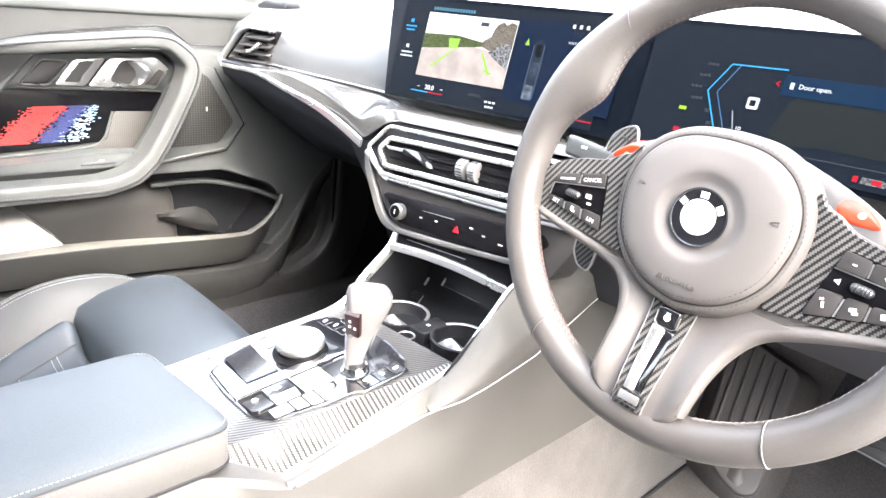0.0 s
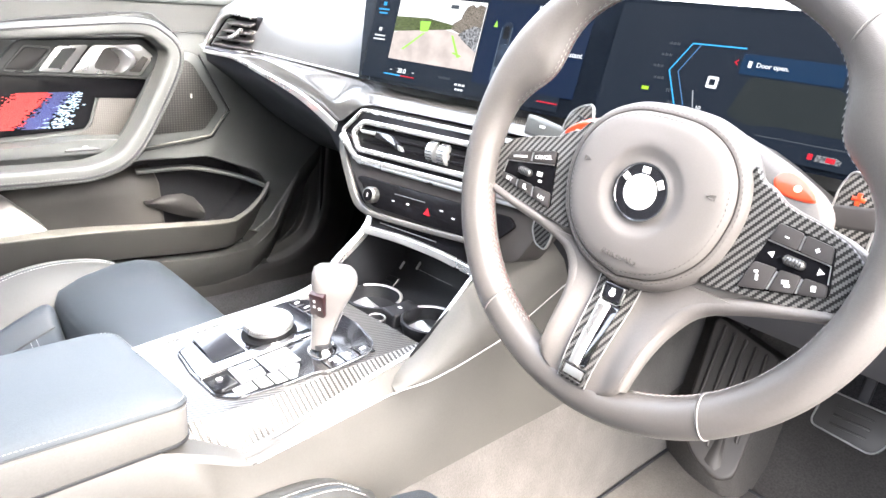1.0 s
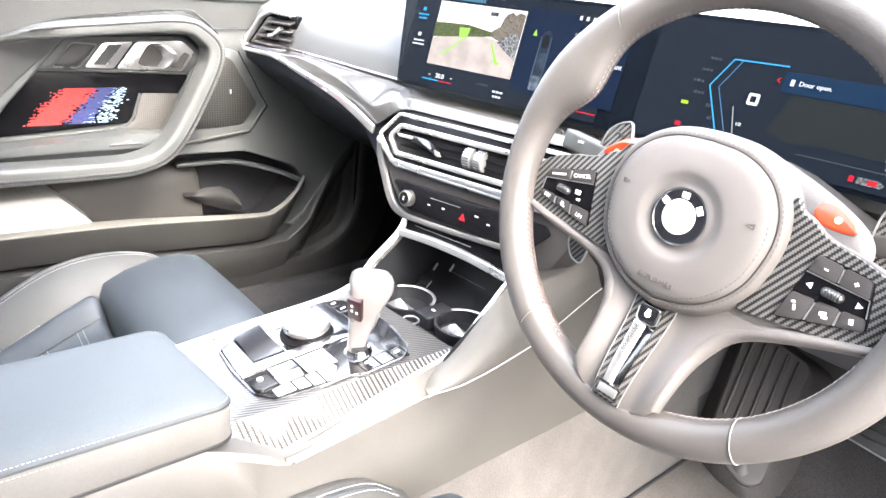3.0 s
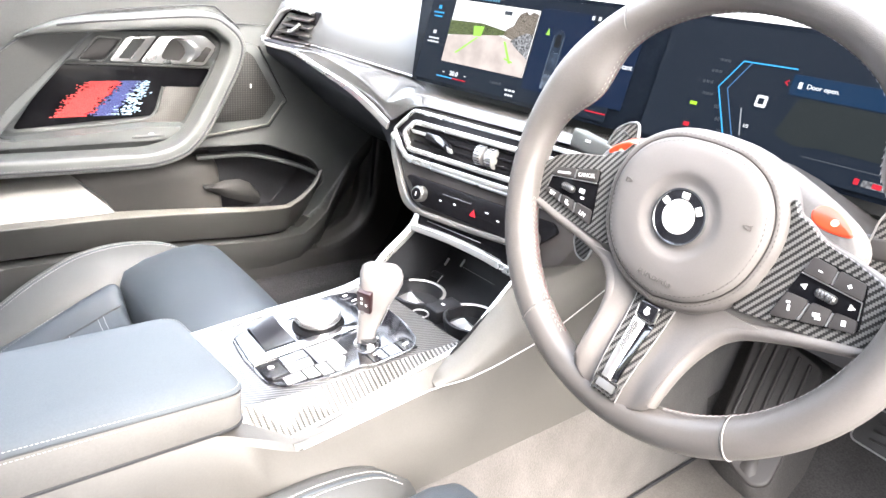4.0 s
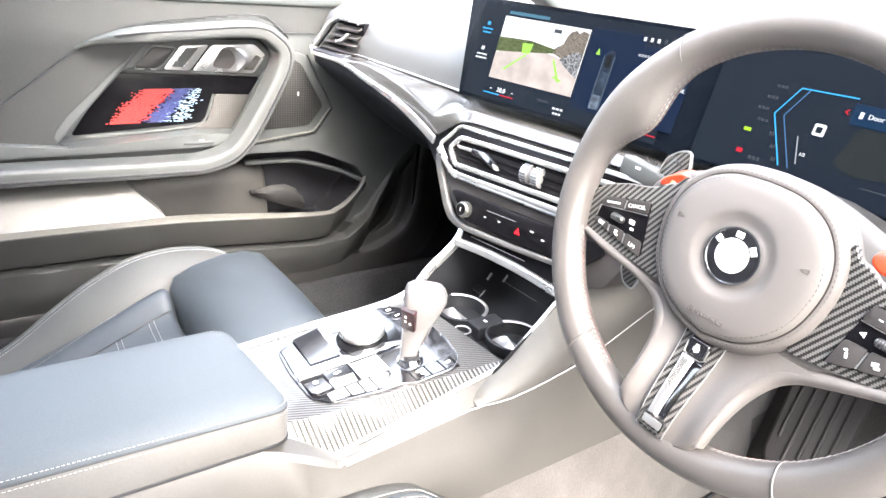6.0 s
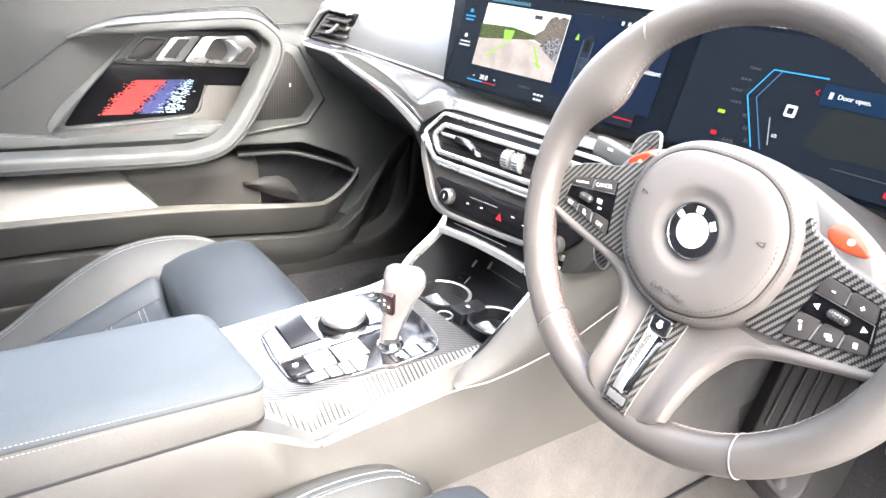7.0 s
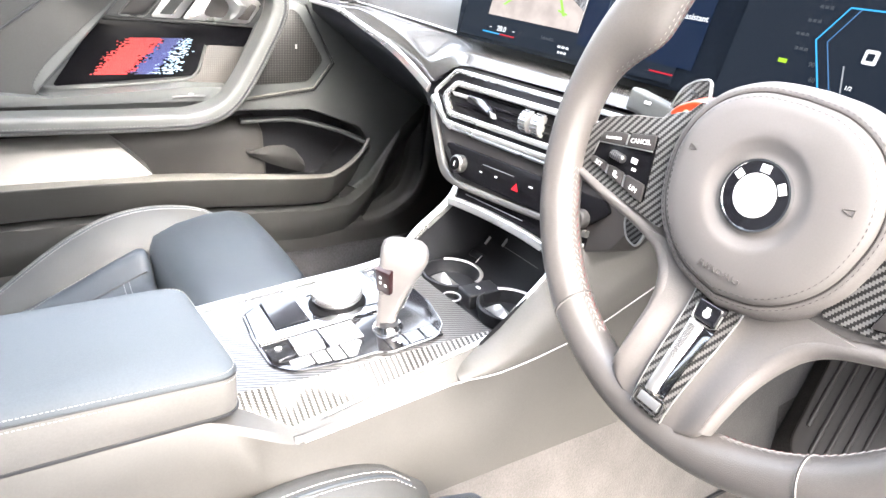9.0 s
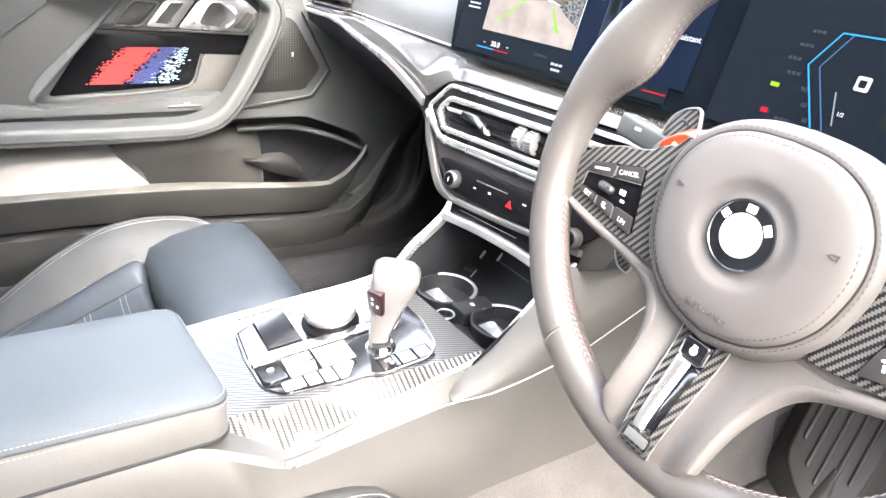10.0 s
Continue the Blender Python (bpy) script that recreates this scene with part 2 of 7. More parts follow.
def loft(rings, mat, m=None, closed=True, caps=True, smooth=40, name="loft"):
    """A skin over rings of equal length."""
    n = len(rings[0])
    verts = [p for ring in rings for p in ring]
    faces = []
    for i in range(len(rings) - 1):
        for k in range(n if closed else n - 1):
            faces.append((i * n + k, i * n + (k + 1) % n, (i + 1) * n + (k + 1) % n, (i + 1) * n + k))
    if caps and closed:
        faces += [tuple(range(n))[::-1], tuple(range((len(rings) - 1) * n, len(rings) * n))]
    return mesh_of(name, moved(verts, m), faces, mat, smooth)


def curve_points(pts, n=8, closed=False):
    """A smooth line through points (Catmull-Rom)."""
    pts = [Vector(p) for p in pts]
    out, c = [], len(pts)
    for i in range(c if closed else c - 1):
        if closed:
            a, b, d, e = (pts[(i + k) % c] for k in (-1, 0, 1, 2))
        else:
            a, b, d, e = pts[max(i - 1, 0)], pts[i], pts[i + 1], pts[min(i + 2, c - 1)]
        for k in range(n):
            t = k / n
            out.append(0.5 * (2 * b + (d - a) * t + (2 * a - 5 * b + 4 * d - e) * t * t + (3 * b - a - 3 * d + e) * t ** 3))
    if not closed:
        out.append(pts[-1])
    return out


def rounded(poly, r, n=5):
    """An outline with its corners rounded."""
    out, c = [], len(poly)
    for i in range(c):
        p, q, s = Vector(poly[i - 1]), Vector(poly[i]), Vector(poly[(i + 1) % c])
        a, b = (p - q), (s - q)
        k = min(r, a.length * 0.45, b.length * 0.45)
        a, b = q + a.normalized() * k, q + b.normalized() * k
        for j in range(n + 1):
            t = j / n
            out.append(tuple((1 - t) ** 2 * a + 2 * t * (1 - t) * q + t * t * b))
    return out


def sweep(path, section, mat, up=(0, 0, 1), closed=False, m=None, smooth=50, name="sweep"):
    """A section of (side, up) pairs, or a function of 0..1 giving one, drawn along a path."""
    path = [Vector(p) for p in path]
    c, up, rings = len(path), Vector(up), []
    for i, p in enumerate(path):
        way = (path[(i + 1) % c] - path[i - 1]) if closed else (path[min(i + 1, c - 1)] - path[max(i - 1, 0)])
        way.normalize()
        side = way.cross(up).normalized()
        top = side.cross(way)
        sec = section(i / (c if closed else c - 1)) if callable(section) else section
        rings.append([p + side * a + top * b for a, b in sec])
    n = len(rings[0])
    verts = moved([v for r in rings for v in r], m)
    faces = []
    for i in range(c if closed else c - 1):
        j = (i + 1) % c
        for k in range(n):
            faces.append((i * n + k, i * n + (k + 1) % n, j * n + (k + 1) % n, j * n + k))
    if not closed:
        faces += [tuple(range(n))[::-1], tuple(range((c - 1) * n, c * n))]
    return mesh_of(name, verts, faces, mat, smooth)


def oval(a, b, n=16):
    return [(a * math.cos(2 * math.pi * k / n), b * math.sin(2 * math.pi * k / n)) for k in range(n)]


def slab(a, b, r, n=3):
    return rounded([(-a, -b), (a, -b), (a, b), (-a, b)], r, n)


def stitches(path, mat, long=0.0035, gap=0.0022, r=0.0006, up=(0, 0, 1), slant=0.0, m=None, name="stitching"):
    """A row of single thread stitches along a path."""
    path = moved(path, m)
    up = Vector(up)
    verts, faces, run, want = [], [], 0.0, 0.0
    for a, b in zip(path, path[1:]):
        length = (b - a).length
        while want < run + length:
            p = a.lerp(b, (want - run) / max(length, 1e-9))
            way = (b - a).normalized()
            side = way.cross(up).normalized()
            way = (way + side * slant).normalized()
            side = way.cross(up).normalized()
            o = len(verts)
            for s, k in ((-0.5, 0.5), (-0.2, 1.0), (0.2, 1.0), (0.5, 0.5)):
                q = p + way * long * s
                verts += [q - side * r * k, q + up * r * k, q + side * r * k]
            for i in range(3):
                for k in range(2):
                    faces.append((o + i * 3 + k, o + i * 3 + k + 1, o + i * 3 + 4 + k, o + i * 3 + 3 + k))
            want += long + gap
        run += length
    return mesh_of(name, verts, faces, mat, 60)


def words(text, size, mat, m, name="lettering", depth=0.0004):
    """Raised letters in the built-in font, turned into a mesh."""
    cu = bpy.data.curves.new(name, "FONT")
    cu.body, cu.size, cu.extrude, cu.align_x, cu.align_y, cu.resolution_u = text, size, depth, "CENTER", "CENTER", 3
    tmp = bpy.data.objects.new(name, cu)
    me = bpy.data.meshes.new_from_object(tmp)
    bpy.data.objects.remove(tmp)
    me.transform(m)
    me.materials.clear()
    me.materials.append(mat)
    me.name = name
    return me


def basis(o, x, y, z):
    return Matrix(((x[0], y[0], z[0], o[0]), (x[1], y[1], z[1], o[1]), (x[2], y[2], z[2], o[2]), (0, 0, 0, 1)))


def inside(poly, x, y):
    hit, c = False, len(poly)
    for i in range(c):
        (x0, y0), (x1, y1) = poly[i - 1], poly[i]
        if (y0 > y) != (y1 > y) and x < (x1 - x0) * (y - y0) / (y1 - y0) + x0:
            hit = not hit
    return hit


def depth_in(poly, x, y):
    """How far a place lies inside an outline (outside: minus)."""
    best, c = 9.0, len(poly)
    for i in range(c):
        (x0, y0), (x1, y1) = poly[i - 1], poly[i]
        dx, dy = x1 - x0, y1 - y0
        t = max(0.0, min(1.0, ((x - x0) * dx + (y - y0) * dy) / (dx * dx + dy * dy + 1e-12)))
        best = min(best, math.hypot(x - x0 - t * dx, y - y0 - t * dy))
    return best if inside(poly, x, y) else -best


def ease(t):
    t = max(0.0, min(1.0, t))
    return t * t * (3 - 2 * t)

# ---- the car's shell ----
ground = part("ground", mesh_of("ground", [(-60, -60, -0.28), (60, -60, -0.28), (60, 60, -0.28), (-60, 60, -0.28)], [(0, 1, 2, 3)], ASPHALT, 0), None)
tagged(ground, "pale gravel drive outside the car", "ground", kind="structure")


def panel(name, corners, thick, mat, label, category="car body"):
    """A flat body panel of some thickness from four corners."""
    c = [Vector(p) for p in corners]
    n = (c[1] - c[0]).cross(c[2] - c[0]).normalized() * thick
    verts = c + [p + n for p in c]
    k = len(c)
    faces = [tuple(range(k))[::-1], tuple(range(k, 2 * k))] + [(i, (i + 1) % k, k + (i + 1) % k, k + i) for i in range(k)]
    return tagged(part(name, mesh_of(name, verts, faces, mat, 0), None), label, category, kind="structure")


# roof lining, rear bulkhead, bonnet, footwell walls
panel("ceiling", [(-0.62, -1.5, 1.02), (0.62, -1.5, 1.02), (0.62, -0.33, 1.08), (-0.62, -0.33, 1.08)], 0.03, HEADLINER, "dark fabric headliner under the roof", "ceiling")
panel("wall_rear", [(-0.8, -1.5, -0.1), (0.8, -1.5, -0.1), (0.62, -1.5, 1.02), (-0.62, -1.5, 1.02)], 0.03, PLASTIC, "dark trim closing the rear of the cabin", "wall")
panel("wall_front", [(-0.8, 1.0, -0.1), (-0.8, 1.0, 0.72), (0.8, 1.0, 0.72), (0.8, 1.0, -0.1)], 0.03, DARK, "dark bulkhead ahead of the footwells", "wall")
panel("wall_right", [(0.80, 0.42, -0.1), (0.80, 0.42, 0.70), (0.80, 1.0, 0.70), (0.80, 1.0, -0.1)], 0.03, PLASTIC, "grey kick panel beside the driver's footwell", "wall")
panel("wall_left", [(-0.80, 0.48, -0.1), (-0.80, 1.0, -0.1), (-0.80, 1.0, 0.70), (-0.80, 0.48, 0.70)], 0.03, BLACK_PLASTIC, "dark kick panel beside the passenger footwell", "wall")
# rear side trim, unseen, run forward over the door opening to block light
panel("wall_side_rear", [(0.80, -1.5, -0.1), (0.64, -1.5, 1.02), (0.64, -0.42, 1.05), (0.80, -0.42, -0.1)], 0.03, PLASTIC, "added side wall blocking light behind the open driver's door", "wall")
panel("bonnet", [(-0.85, 1.03, 0.66), (0.85, 1.03, 0.66), (0.7, 2.2, 0.48), (-0.7, 2.2, 0.48)], 0.02, PAINT, "white painted car bonnet ahead of the windscreen", "bonnet")
wind = panel("window_1", [(-0.72, 0.98, 0.735), (0.72, 0.98, 0.735), (0.58, -0.32, 1.08), (-0.58, -0.32, 1.08)], 0.004, GLASS, "clear windscreen glass", "windscreen")
wind.visible_shadow = False
for s in (-1, 1):
    pil = part("trim", sweep([(s * 0.77, 1.0, 0.70), (s * 0.70, 0.55, 0.87), (s * 0.62, -0.32, 1.07)], slab(0.035, 0.025, 0.01), PLASTIC, name="pillar"), None)
    tagged(pil, "grey plastic windscreen pillar trim", "pillar", kind="structure")

# floor carpet: flat pans with the tunnel between them, rising to the bulkhead
cols = [-0.80, -0.76, -0.70, -0.45, -0.24, -0.20, -0.165, -0.14, -0.12, -0.05, 0.05, 0.12, 0.14, 0.155, 0.175, 0.22, 0.45, 0.70, 0.76, 0.80]


def carpet_height(x, y):
    a = abs(x)
    tunnel = 0.22 * ease((0.174 - a) / 0.055)
    sill = 0.07 * ease((a - 0.70) / 0.05)
    rise = 0.55 * max(0.0, y - 0.62) ** 1.15
    return max(tunnel, sill, 0.0) + rise * (1 if a > 0.16 else 0.3) + 0.004 * noise.noise((x * 9, y * 7, 0))


rows = [-1.5 + 0.05 * k for k in range(51)]
fine = [cols[0] + (cols[-1] - cols[0]) * k / 110 for k in range(111)]
verts = [(x, y, carpet_height(x, y)) for y in rows for x in fine]
faces = [(j * 111 + i, j * 111 + i + 1, (j + 1) * 111 + i + 1, (j + 1) * 111 + i) for j in range(50) for i in range(110)]
carpet = mesh_of("floor", verts, faces, CARPET, 60)
# footwell shade put into the colour: darker tones for passenger side and toe board
carpet.materials.append(material("carpet in footwell shade", (0.028, 0.0275, 0.030), 0.95, grain=(0.4, 260), blotch=(0.2, 10), bump=0.8, bump_scale=420, spec=0.1))
carpet.materials.append(material("shade-toned toe board", (0.060, 0.056, 0.054), 0.95, grain=(0.2, 300), blotch=(0.2, 10), bump=0.4, bump_scale=420, spec=0.1))
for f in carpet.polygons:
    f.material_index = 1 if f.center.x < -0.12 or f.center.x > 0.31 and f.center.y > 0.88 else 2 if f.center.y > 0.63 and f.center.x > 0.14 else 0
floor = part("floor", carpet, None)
tagged(floor, "light grey car carpet with the footwells' shade toned into it", "carpet", kind="structure")

# clipped hedge along the drive behind the passenger side
rnd = random.Random(11)
verts, faces = [], []
for k in range(9000):
    y, z = rnd.uniform(-9.0, -0.5), -0.28 + 2.05 * rnd.random()
    x = -2.55 - 0.16 * rnd.random() - 0.05 * noise.noise((y * 2, z * 2, 0)) if rnd.random() < 0.75 else rnd.uniform(-3.3, -2.55)
    if x < -2.75:
        z = 1.72 + 0.1 * noise.noise((x * 3, y * 2, 4)) + rnd.uniform(-0.05, 0.05)
    a, b, size = rnd.uniform(0, 6.3), rnd.uniform(-1, 1), rnd.uniform(0.02, 0.045)
    u = Vector((math.cos(a) * 0.5, math.sin(a), b)).normalized() * size
    w = u.cross(Vector((1, 0.3 * b, 0.4))).normalized() * size * 0.5
    c, o = Vector((x, y, z)), len(verts)
    verts += [c - u, c + w, c + u, c - w]
    faces.append((o, o + 1, o + 2, o + 3))
hedge = thing("hedge", "clipped dark green garden hedge beside the drive", "hedge", (-2.9, -4.4, -0.28))
LEAF = material("hedge leaf", (0.045, 0.065, 0.022), 0.6, grain=(0.4, 20), blotch=(0.3, 2))
tagged(part("leaves", mesh_of("leaves", verts, faces, LEAF, 0), hedge), kind="stuff")
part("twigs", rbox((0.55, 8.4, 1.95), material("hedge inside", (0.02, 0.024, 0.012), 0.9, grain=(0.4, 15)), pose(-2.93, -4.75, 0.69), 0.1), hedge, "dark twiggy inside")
# ---- dashboard ----
dash = thing("dashboard", "soft grey dashboard with carbon and satin silver trim", "dashboard", (0.0, 0.3, 0.6))


def between(x, table):
    if x <= table[0][0]:
        return table[0][1]
    for (x0, a), (x1, b) in zip(table, table[1:]):
        if x <= x1:
            t = (x - x0) / (x1 - x0)
            return a + (b - a) * t
    return table[-1][1]


def soft_between(x, table, r):
    return sum(between(x + r * k / 4, table) for k in range(-4, 5)) / 9


LIP_Z = [(-0.76, 0.630), (-0.56, 0.629), (-0.46, 0.617), (-0.35, 0.603), (-0.235, 0.572), (0.2, 0.575), (0.3, 0.60), (0.8, 0.60)]
LIP_Y = [(-0.76, 0.150), (-0.56, 0.160), (-0.35, 0.152), (-0.235, 0.158), (0.2, 0.20), (0.28, 0.27), (0.8, 0.27)]


def pad_ring(x):
    d = between(x, [(-0.76, 0.0), (-0.2, 0.0), (0.15, 0.055), (0.3, 0.075), (0.8, 0.075)])
    low = -0.012 * ease((x + 0.22) / 0.05)
    return [(x, y, z) for y, z in [(0.197 + d, 0.640 + low), (0.203 + d, 0.672), (0.222 + d, 0.704), (0.262 + d, 0.727), (0.36 + d, 0.738), (0.6, 0.742), (0.8, 0.735), (0.98, 0.715), (0.98, 0.60), (0.3 + d, 0.58)]]


def low_ring(x):
    y, z = between(x, LIP_Y), between(x, LIP_Z)
    back = between(x, [(-0.76, 0.0), (-0.25, 0.0), (-0.2, 0.03), (0.2, 0.03), (0.28, 0.0), (0.8, 0.0)])
    f = between(x, [(-0.25, 1.0), (-0.2, 0.5), (0.2, 0.55), (0.8, 0.60)])
    out = between(x, [(-0.76, 0.13), (-0.66, 0.075), (-0.55, 0.025), (-0.45, 0.0)])
    ring = [(y + 0.012 + back, z + 0.004), (y + 0.014 + back + 0.3 * out, z - 0.03), (y + 0.040 + back + out, z - 0.15 * f), (y + 0.085 + back + out, z - 0.30 * f), (y + 0.17 + back, z - 0.36 * f), (0.7, z - 0.33 * f), (0.9, z - 0.30 * f), (0.9, 0.60), (0.35, 0.60), (y + 0.055 + back, z + 0.01)]
    tuck = [(y + 0.012, z + 0.004), (y + 0.018, z - 0.022), (y + 0.085, z - 0.070), (y + 0.17, z - 0.14), (y + 0.28, z - 0.21), (0.7, z - 0.24), (0.9, z - 0.24), (0.9, 0.60), (0.35, 0.60), (y + 0.055, z + 0.01)]
    k = ease((-0.235 - x) / 0.07)
    return [(x, a + (c - a) * k, b + (d - b) * k) for (a, b), (c, d) in zip(ring, tuck)]


XS = [-0.755, -0.70, -0.62, -0.55, -0.45, -0.35, -0.29, -0.235, -0.15, -0.05, 0.05, 0.12, 0.2, 0.25, 0.3, 0.4, 0.55, 0.7, 0.77]
part("upper_pad", loft([pad_ring(x) for x in XS], DASHPAD, smooth=50, name="upper_pad"), dash, "soft grey dash top with fine grain")
part("lower_panel", loft([low_ring(x) for x in [-0.712] + XS[2:]], LOWER_DASH, smooth=50, name="lower_panel"), dash, "dark lower dash and glovebox")
# carbon panel between pad and silver strip, rolling down to the centre vents
EDGE_Z = [(-0.76, 0.630), (-0.56, 0.629), (-0.46, 0.617), (-0.35, 0.603), (-0.235, 0.570), (-0.170, 0.6135), (0.25, 0.622)]
EDGE_Y = [(-0.76, 0.150), (-0.56, 0.160), (-0.35, 0.152), (-0.235, 0.151), (-0.170, 0.154), (0.25, 0.212)]
rings = []
for k in range(91):
    x = -0.575 + 0.81 * k / 90
    y, z = soft_between(x, EDGE_Y, 0.02), soft_between(x, EDGE_Z, 0.02)
    v, w = soft_between(x, [(-0.6, 0.199), (-0.21, 0.199), (0.25, 0.262)], 0.03), soft_between(x, [(-0.6, 0.6405), (-0.23, 0.6405), (-0.17, 0.634), (0.25, 0.634)], 0.03)
    h = ease((x + 0.577) / 0.075) * max(0.0, min(1.0, (-0.235 - x) / 0.235)) ** 0.8
    f = ease((x + 0.28) / 0.12)
    u = 0.06 + 0.15 * h + 0.25 * f
    top = z + soft_between(x, [(-0.46, 0.0), (-0.35, 0.003), (-0.232, 0.018), (-0.17, 0.0)], 0.025)
    crest = top + 0.005 + (w + 0.001 - top - 0.005) * math.hypot(1.15 * u + 0.20 * f - 0.15 * h, 0.88 * h ** 0.8)
    ring = [(x, y + 0.002, z + 0.002), (x, y + 0.004, top + 0.005), (x, y + (v - y) * (u - 0.015), crest - 0.0012)]
    for q in range(6):
        a = q / 5
        ring.append((x, y + (v - y) * (u + (1 - u) * a), crest + (w - crest) * a + 0.0015 * math.sin(math.pi * a)))
    rings.append(ring + [(x, v + 0.006, w - 0.006), (x, y + 0.02, z - 0.004)])
part("carbon_panel", loft(rings, CARBON_FINE, smooth=75, name="carbon_panel"), dash, "lacquered carbon dash panel")
strip = curve_points([(-0.738, 0.172, 0.634), (-0.715, 0.168, 0.627), (-0.65, 0.163, 0.628), (-0.57, 0.160, 0.630), (-0.46, 0.155, 0.618), (-0.35, 0.150, 0.605), (-0.28, 0.148, 0.589), (-0.226, 0.148, 0.5710)], 6)
part("silver_strip", sweep(strip, lambda t: slab(0.0045 - 0.0025 * ease((t - 0.6) / 0.4), 0.0035 + 0.0035 * ease((t - 0.45) / 0.5), 0.0018), SILVER, name="silver_strip"), dash, "satin silver trim strip")
edge = curve_points([(-0.575, 0.197, 0.643), (-0.4, 0.1965, 0.643), (-0.21, 0.1965, 0.643)], 6)
part("pad_edge", sweep(edge, slab(0.002, 0.0015, 0.001), SILVER, name="pad_edge"), dash, "thin bright edge below the dash pad")
# slots of the demister near the pillar
for k in range(9):
    part("demister_slat", rbox((0.004, 0.03, 0.004), DARK, pose(-0.66 + 0.012 * k, 0.40 + 0.012 * k, 0.7375, 0, 0, -45), 0.001, 1), dash)

# side vent: silver frame, dark box, slats and a bright tab
VENT = [(0.003, 0.634), (0.067, 0.692), (0.097, 0.703), (0.168, 0.702), (0.169, 0.668), (0.150, 0.636), (0.030, 0.629)]
ALONG = Vector((1, 0.1325, 0)).normalized()
VENT_FACE = basis((-0.741, 0.178, 0), ALONG, (0, 0, 1), ALONG.cross(Vector((0, 0, 1))))
vent = part("side_vent", prism(rounded(VENT, 0.005), -0.02, -0.006, PIANO, VENT_FACE, 0.001), dash, "dark air vent with silver surround")
surround = rounded(VENT, 0.008, 5)
k0 = min(range(len(surround)), key=lambda k: (Vector(surround[k]) - Vector((0.150, 0.636))).length)
k1 = min(range(len(surround)), key=lambda k: (Vector(surround[k]) - Vector((0.168, 0.702))).length)
surround = surround[k0:] + surround[:k1 + 1]  # the pad closes the fourth side
part("vent_frame", sweep([(x, z, 0.001) for x, z in surround], slab(0.0028, 0.0065, 0.0014), SILVER, up=(0, 0, 1), m=VENT_FACE, name="vent_frame"), vent, "satin silver vent frame")
for k in range(4):
    x0 = 0.036 + 0.018 * k
    part("slat", rbox((0.164 - x0, 0.004, 0.020), BUTTON, VENT_FACE @ pose(0.5 * (x0 + 0.164), 0.644 + 0.0145 * k, -0.002, 22, 0, 1), 0.0012, 2), vent)
part("vent_cheek", loft([[(0.022 + 0.060 * t, 0.640 + 0.052 * t, -0.006), (0.034 + 0.060 * t, 0.640 + 0.052 * t, 0.006), (0.042 + 0.060 * t, 0.640 + 0.052 * t, -0.006)] for t in (0.0, 0.35, 0.7, 1.0)], SATIN, VENT_FACE, name="vent_cheek"), vent, "pale inner cheek")
part("tab", sweep([(0.105, 0.660, 0.010), (0.118, 0.662, 0.012), (0.130, 0.668, 0.011), (0.140, 0.677, 0.008)], slab(0.003, 0.0042, 0.0012), SILVER, m=VENT_FACE, name="tab"), vent, "silver vent tab")

# ---- centre stack ----
A = radians(8)
E1 = Vector((math.cos(A), math.sin(A), 0))
FLAT = Vector((math.sin(A), -math.cos(A), 0))
E2 = (Vector((0, 0, 1)) * math.cos(radians(10.5)) - FLAT * math.sin(radians(10.5)))
E3 = E1.cross(E2)
STACK = basis(Vector((-0.05, 0.146, 0.55)) - 0.015 * E3, E1, E2, E3)
MID = 0.036
stack = part("centre_fascia", prism(rounded([(-0.158, 0.024), (-0.118, 0.068), (0.19, 0.072), (0.232, 0.026), (0.18, -0.075), (0.14, -0.092), (-0.066, -0.090), (-0.112, -0.040)], 0.008), -0.06, -0.004, BUTTON, STACK, 0.003), dash, "grey centre stack turned towards the driver")


def both(poly):
    """An outline and its right half mirrored about the middle of the stack."""
    return poly + [(2 * MID - x, y) for x, y in reversed(poly)]


outer = rounded([(-0.151, 0.025), (-0.117, 0.060), (0.189, 0.066), (0.223, 0.028), (0.186, -0.008), (-0.110, -0.013)], 0.006)
part("vent_surround", prism(outer, -0.006, 0.000, PIANO, STACK, 0.0015), stack, "gloss black surround of the centre vents")
part("outer_frame", sweep([(x, y, 0.0) for x, y in outer], oval(0.0030, 0.003, 8), SILVER, closed=True, m=STACK, name="outer_frame"), stack, "satin silver outline")
loop1 = rounded([(-0.124, 0.026), (-0.106, 0.045), (0.178, 0.052), (0.196, 0.030), (0.180, 0.012), (-0.108, 0.005)], 0.006)
part("vent_ring", sweep([(x, y, 0.004) for x, y in loop1], slab(0.0036, 0.004, 0.002), SILVER, closed=True, m=STACK, name="vent_ring"), stack, "broad satin silver vent ring")
part("vent_box", prism(rounded([(-0.118, 0.026), (-0.104, 0.041), (0.176, 0.048), (0.19, 0.030), (0.178, 0.016), (-0.106, 0.009)], 0.004), -0.004, 0.0015, VENT_BLACK, STACK, 0.0005), stack, "dark vent opening")
for k in range(3):
    y0 = 0.017 + 0.010 * k
    part("slat", prism([(-0.104, y0), (0.178, y0 + 0.005), (0.178, y0 + 0.0085), (-0.104, y0 + 0.0035)], 0.0, 0.004, PIANO, STACK, 0.001, 1), stack)
lever = rounded([(-0.078, 0.036), (-0.050, 0.0365), (-0.030, 0.0275), (-0.023, 0.0180), (-0.033, 0.0190), (-0.052, 0.0255), (-0.078, 0.0270)], 0.004)
part("vent_lever", prism(lever, 0.002, 0.009, BLACK, STACK, 0.002), stack, "dark metal vent direction lever")
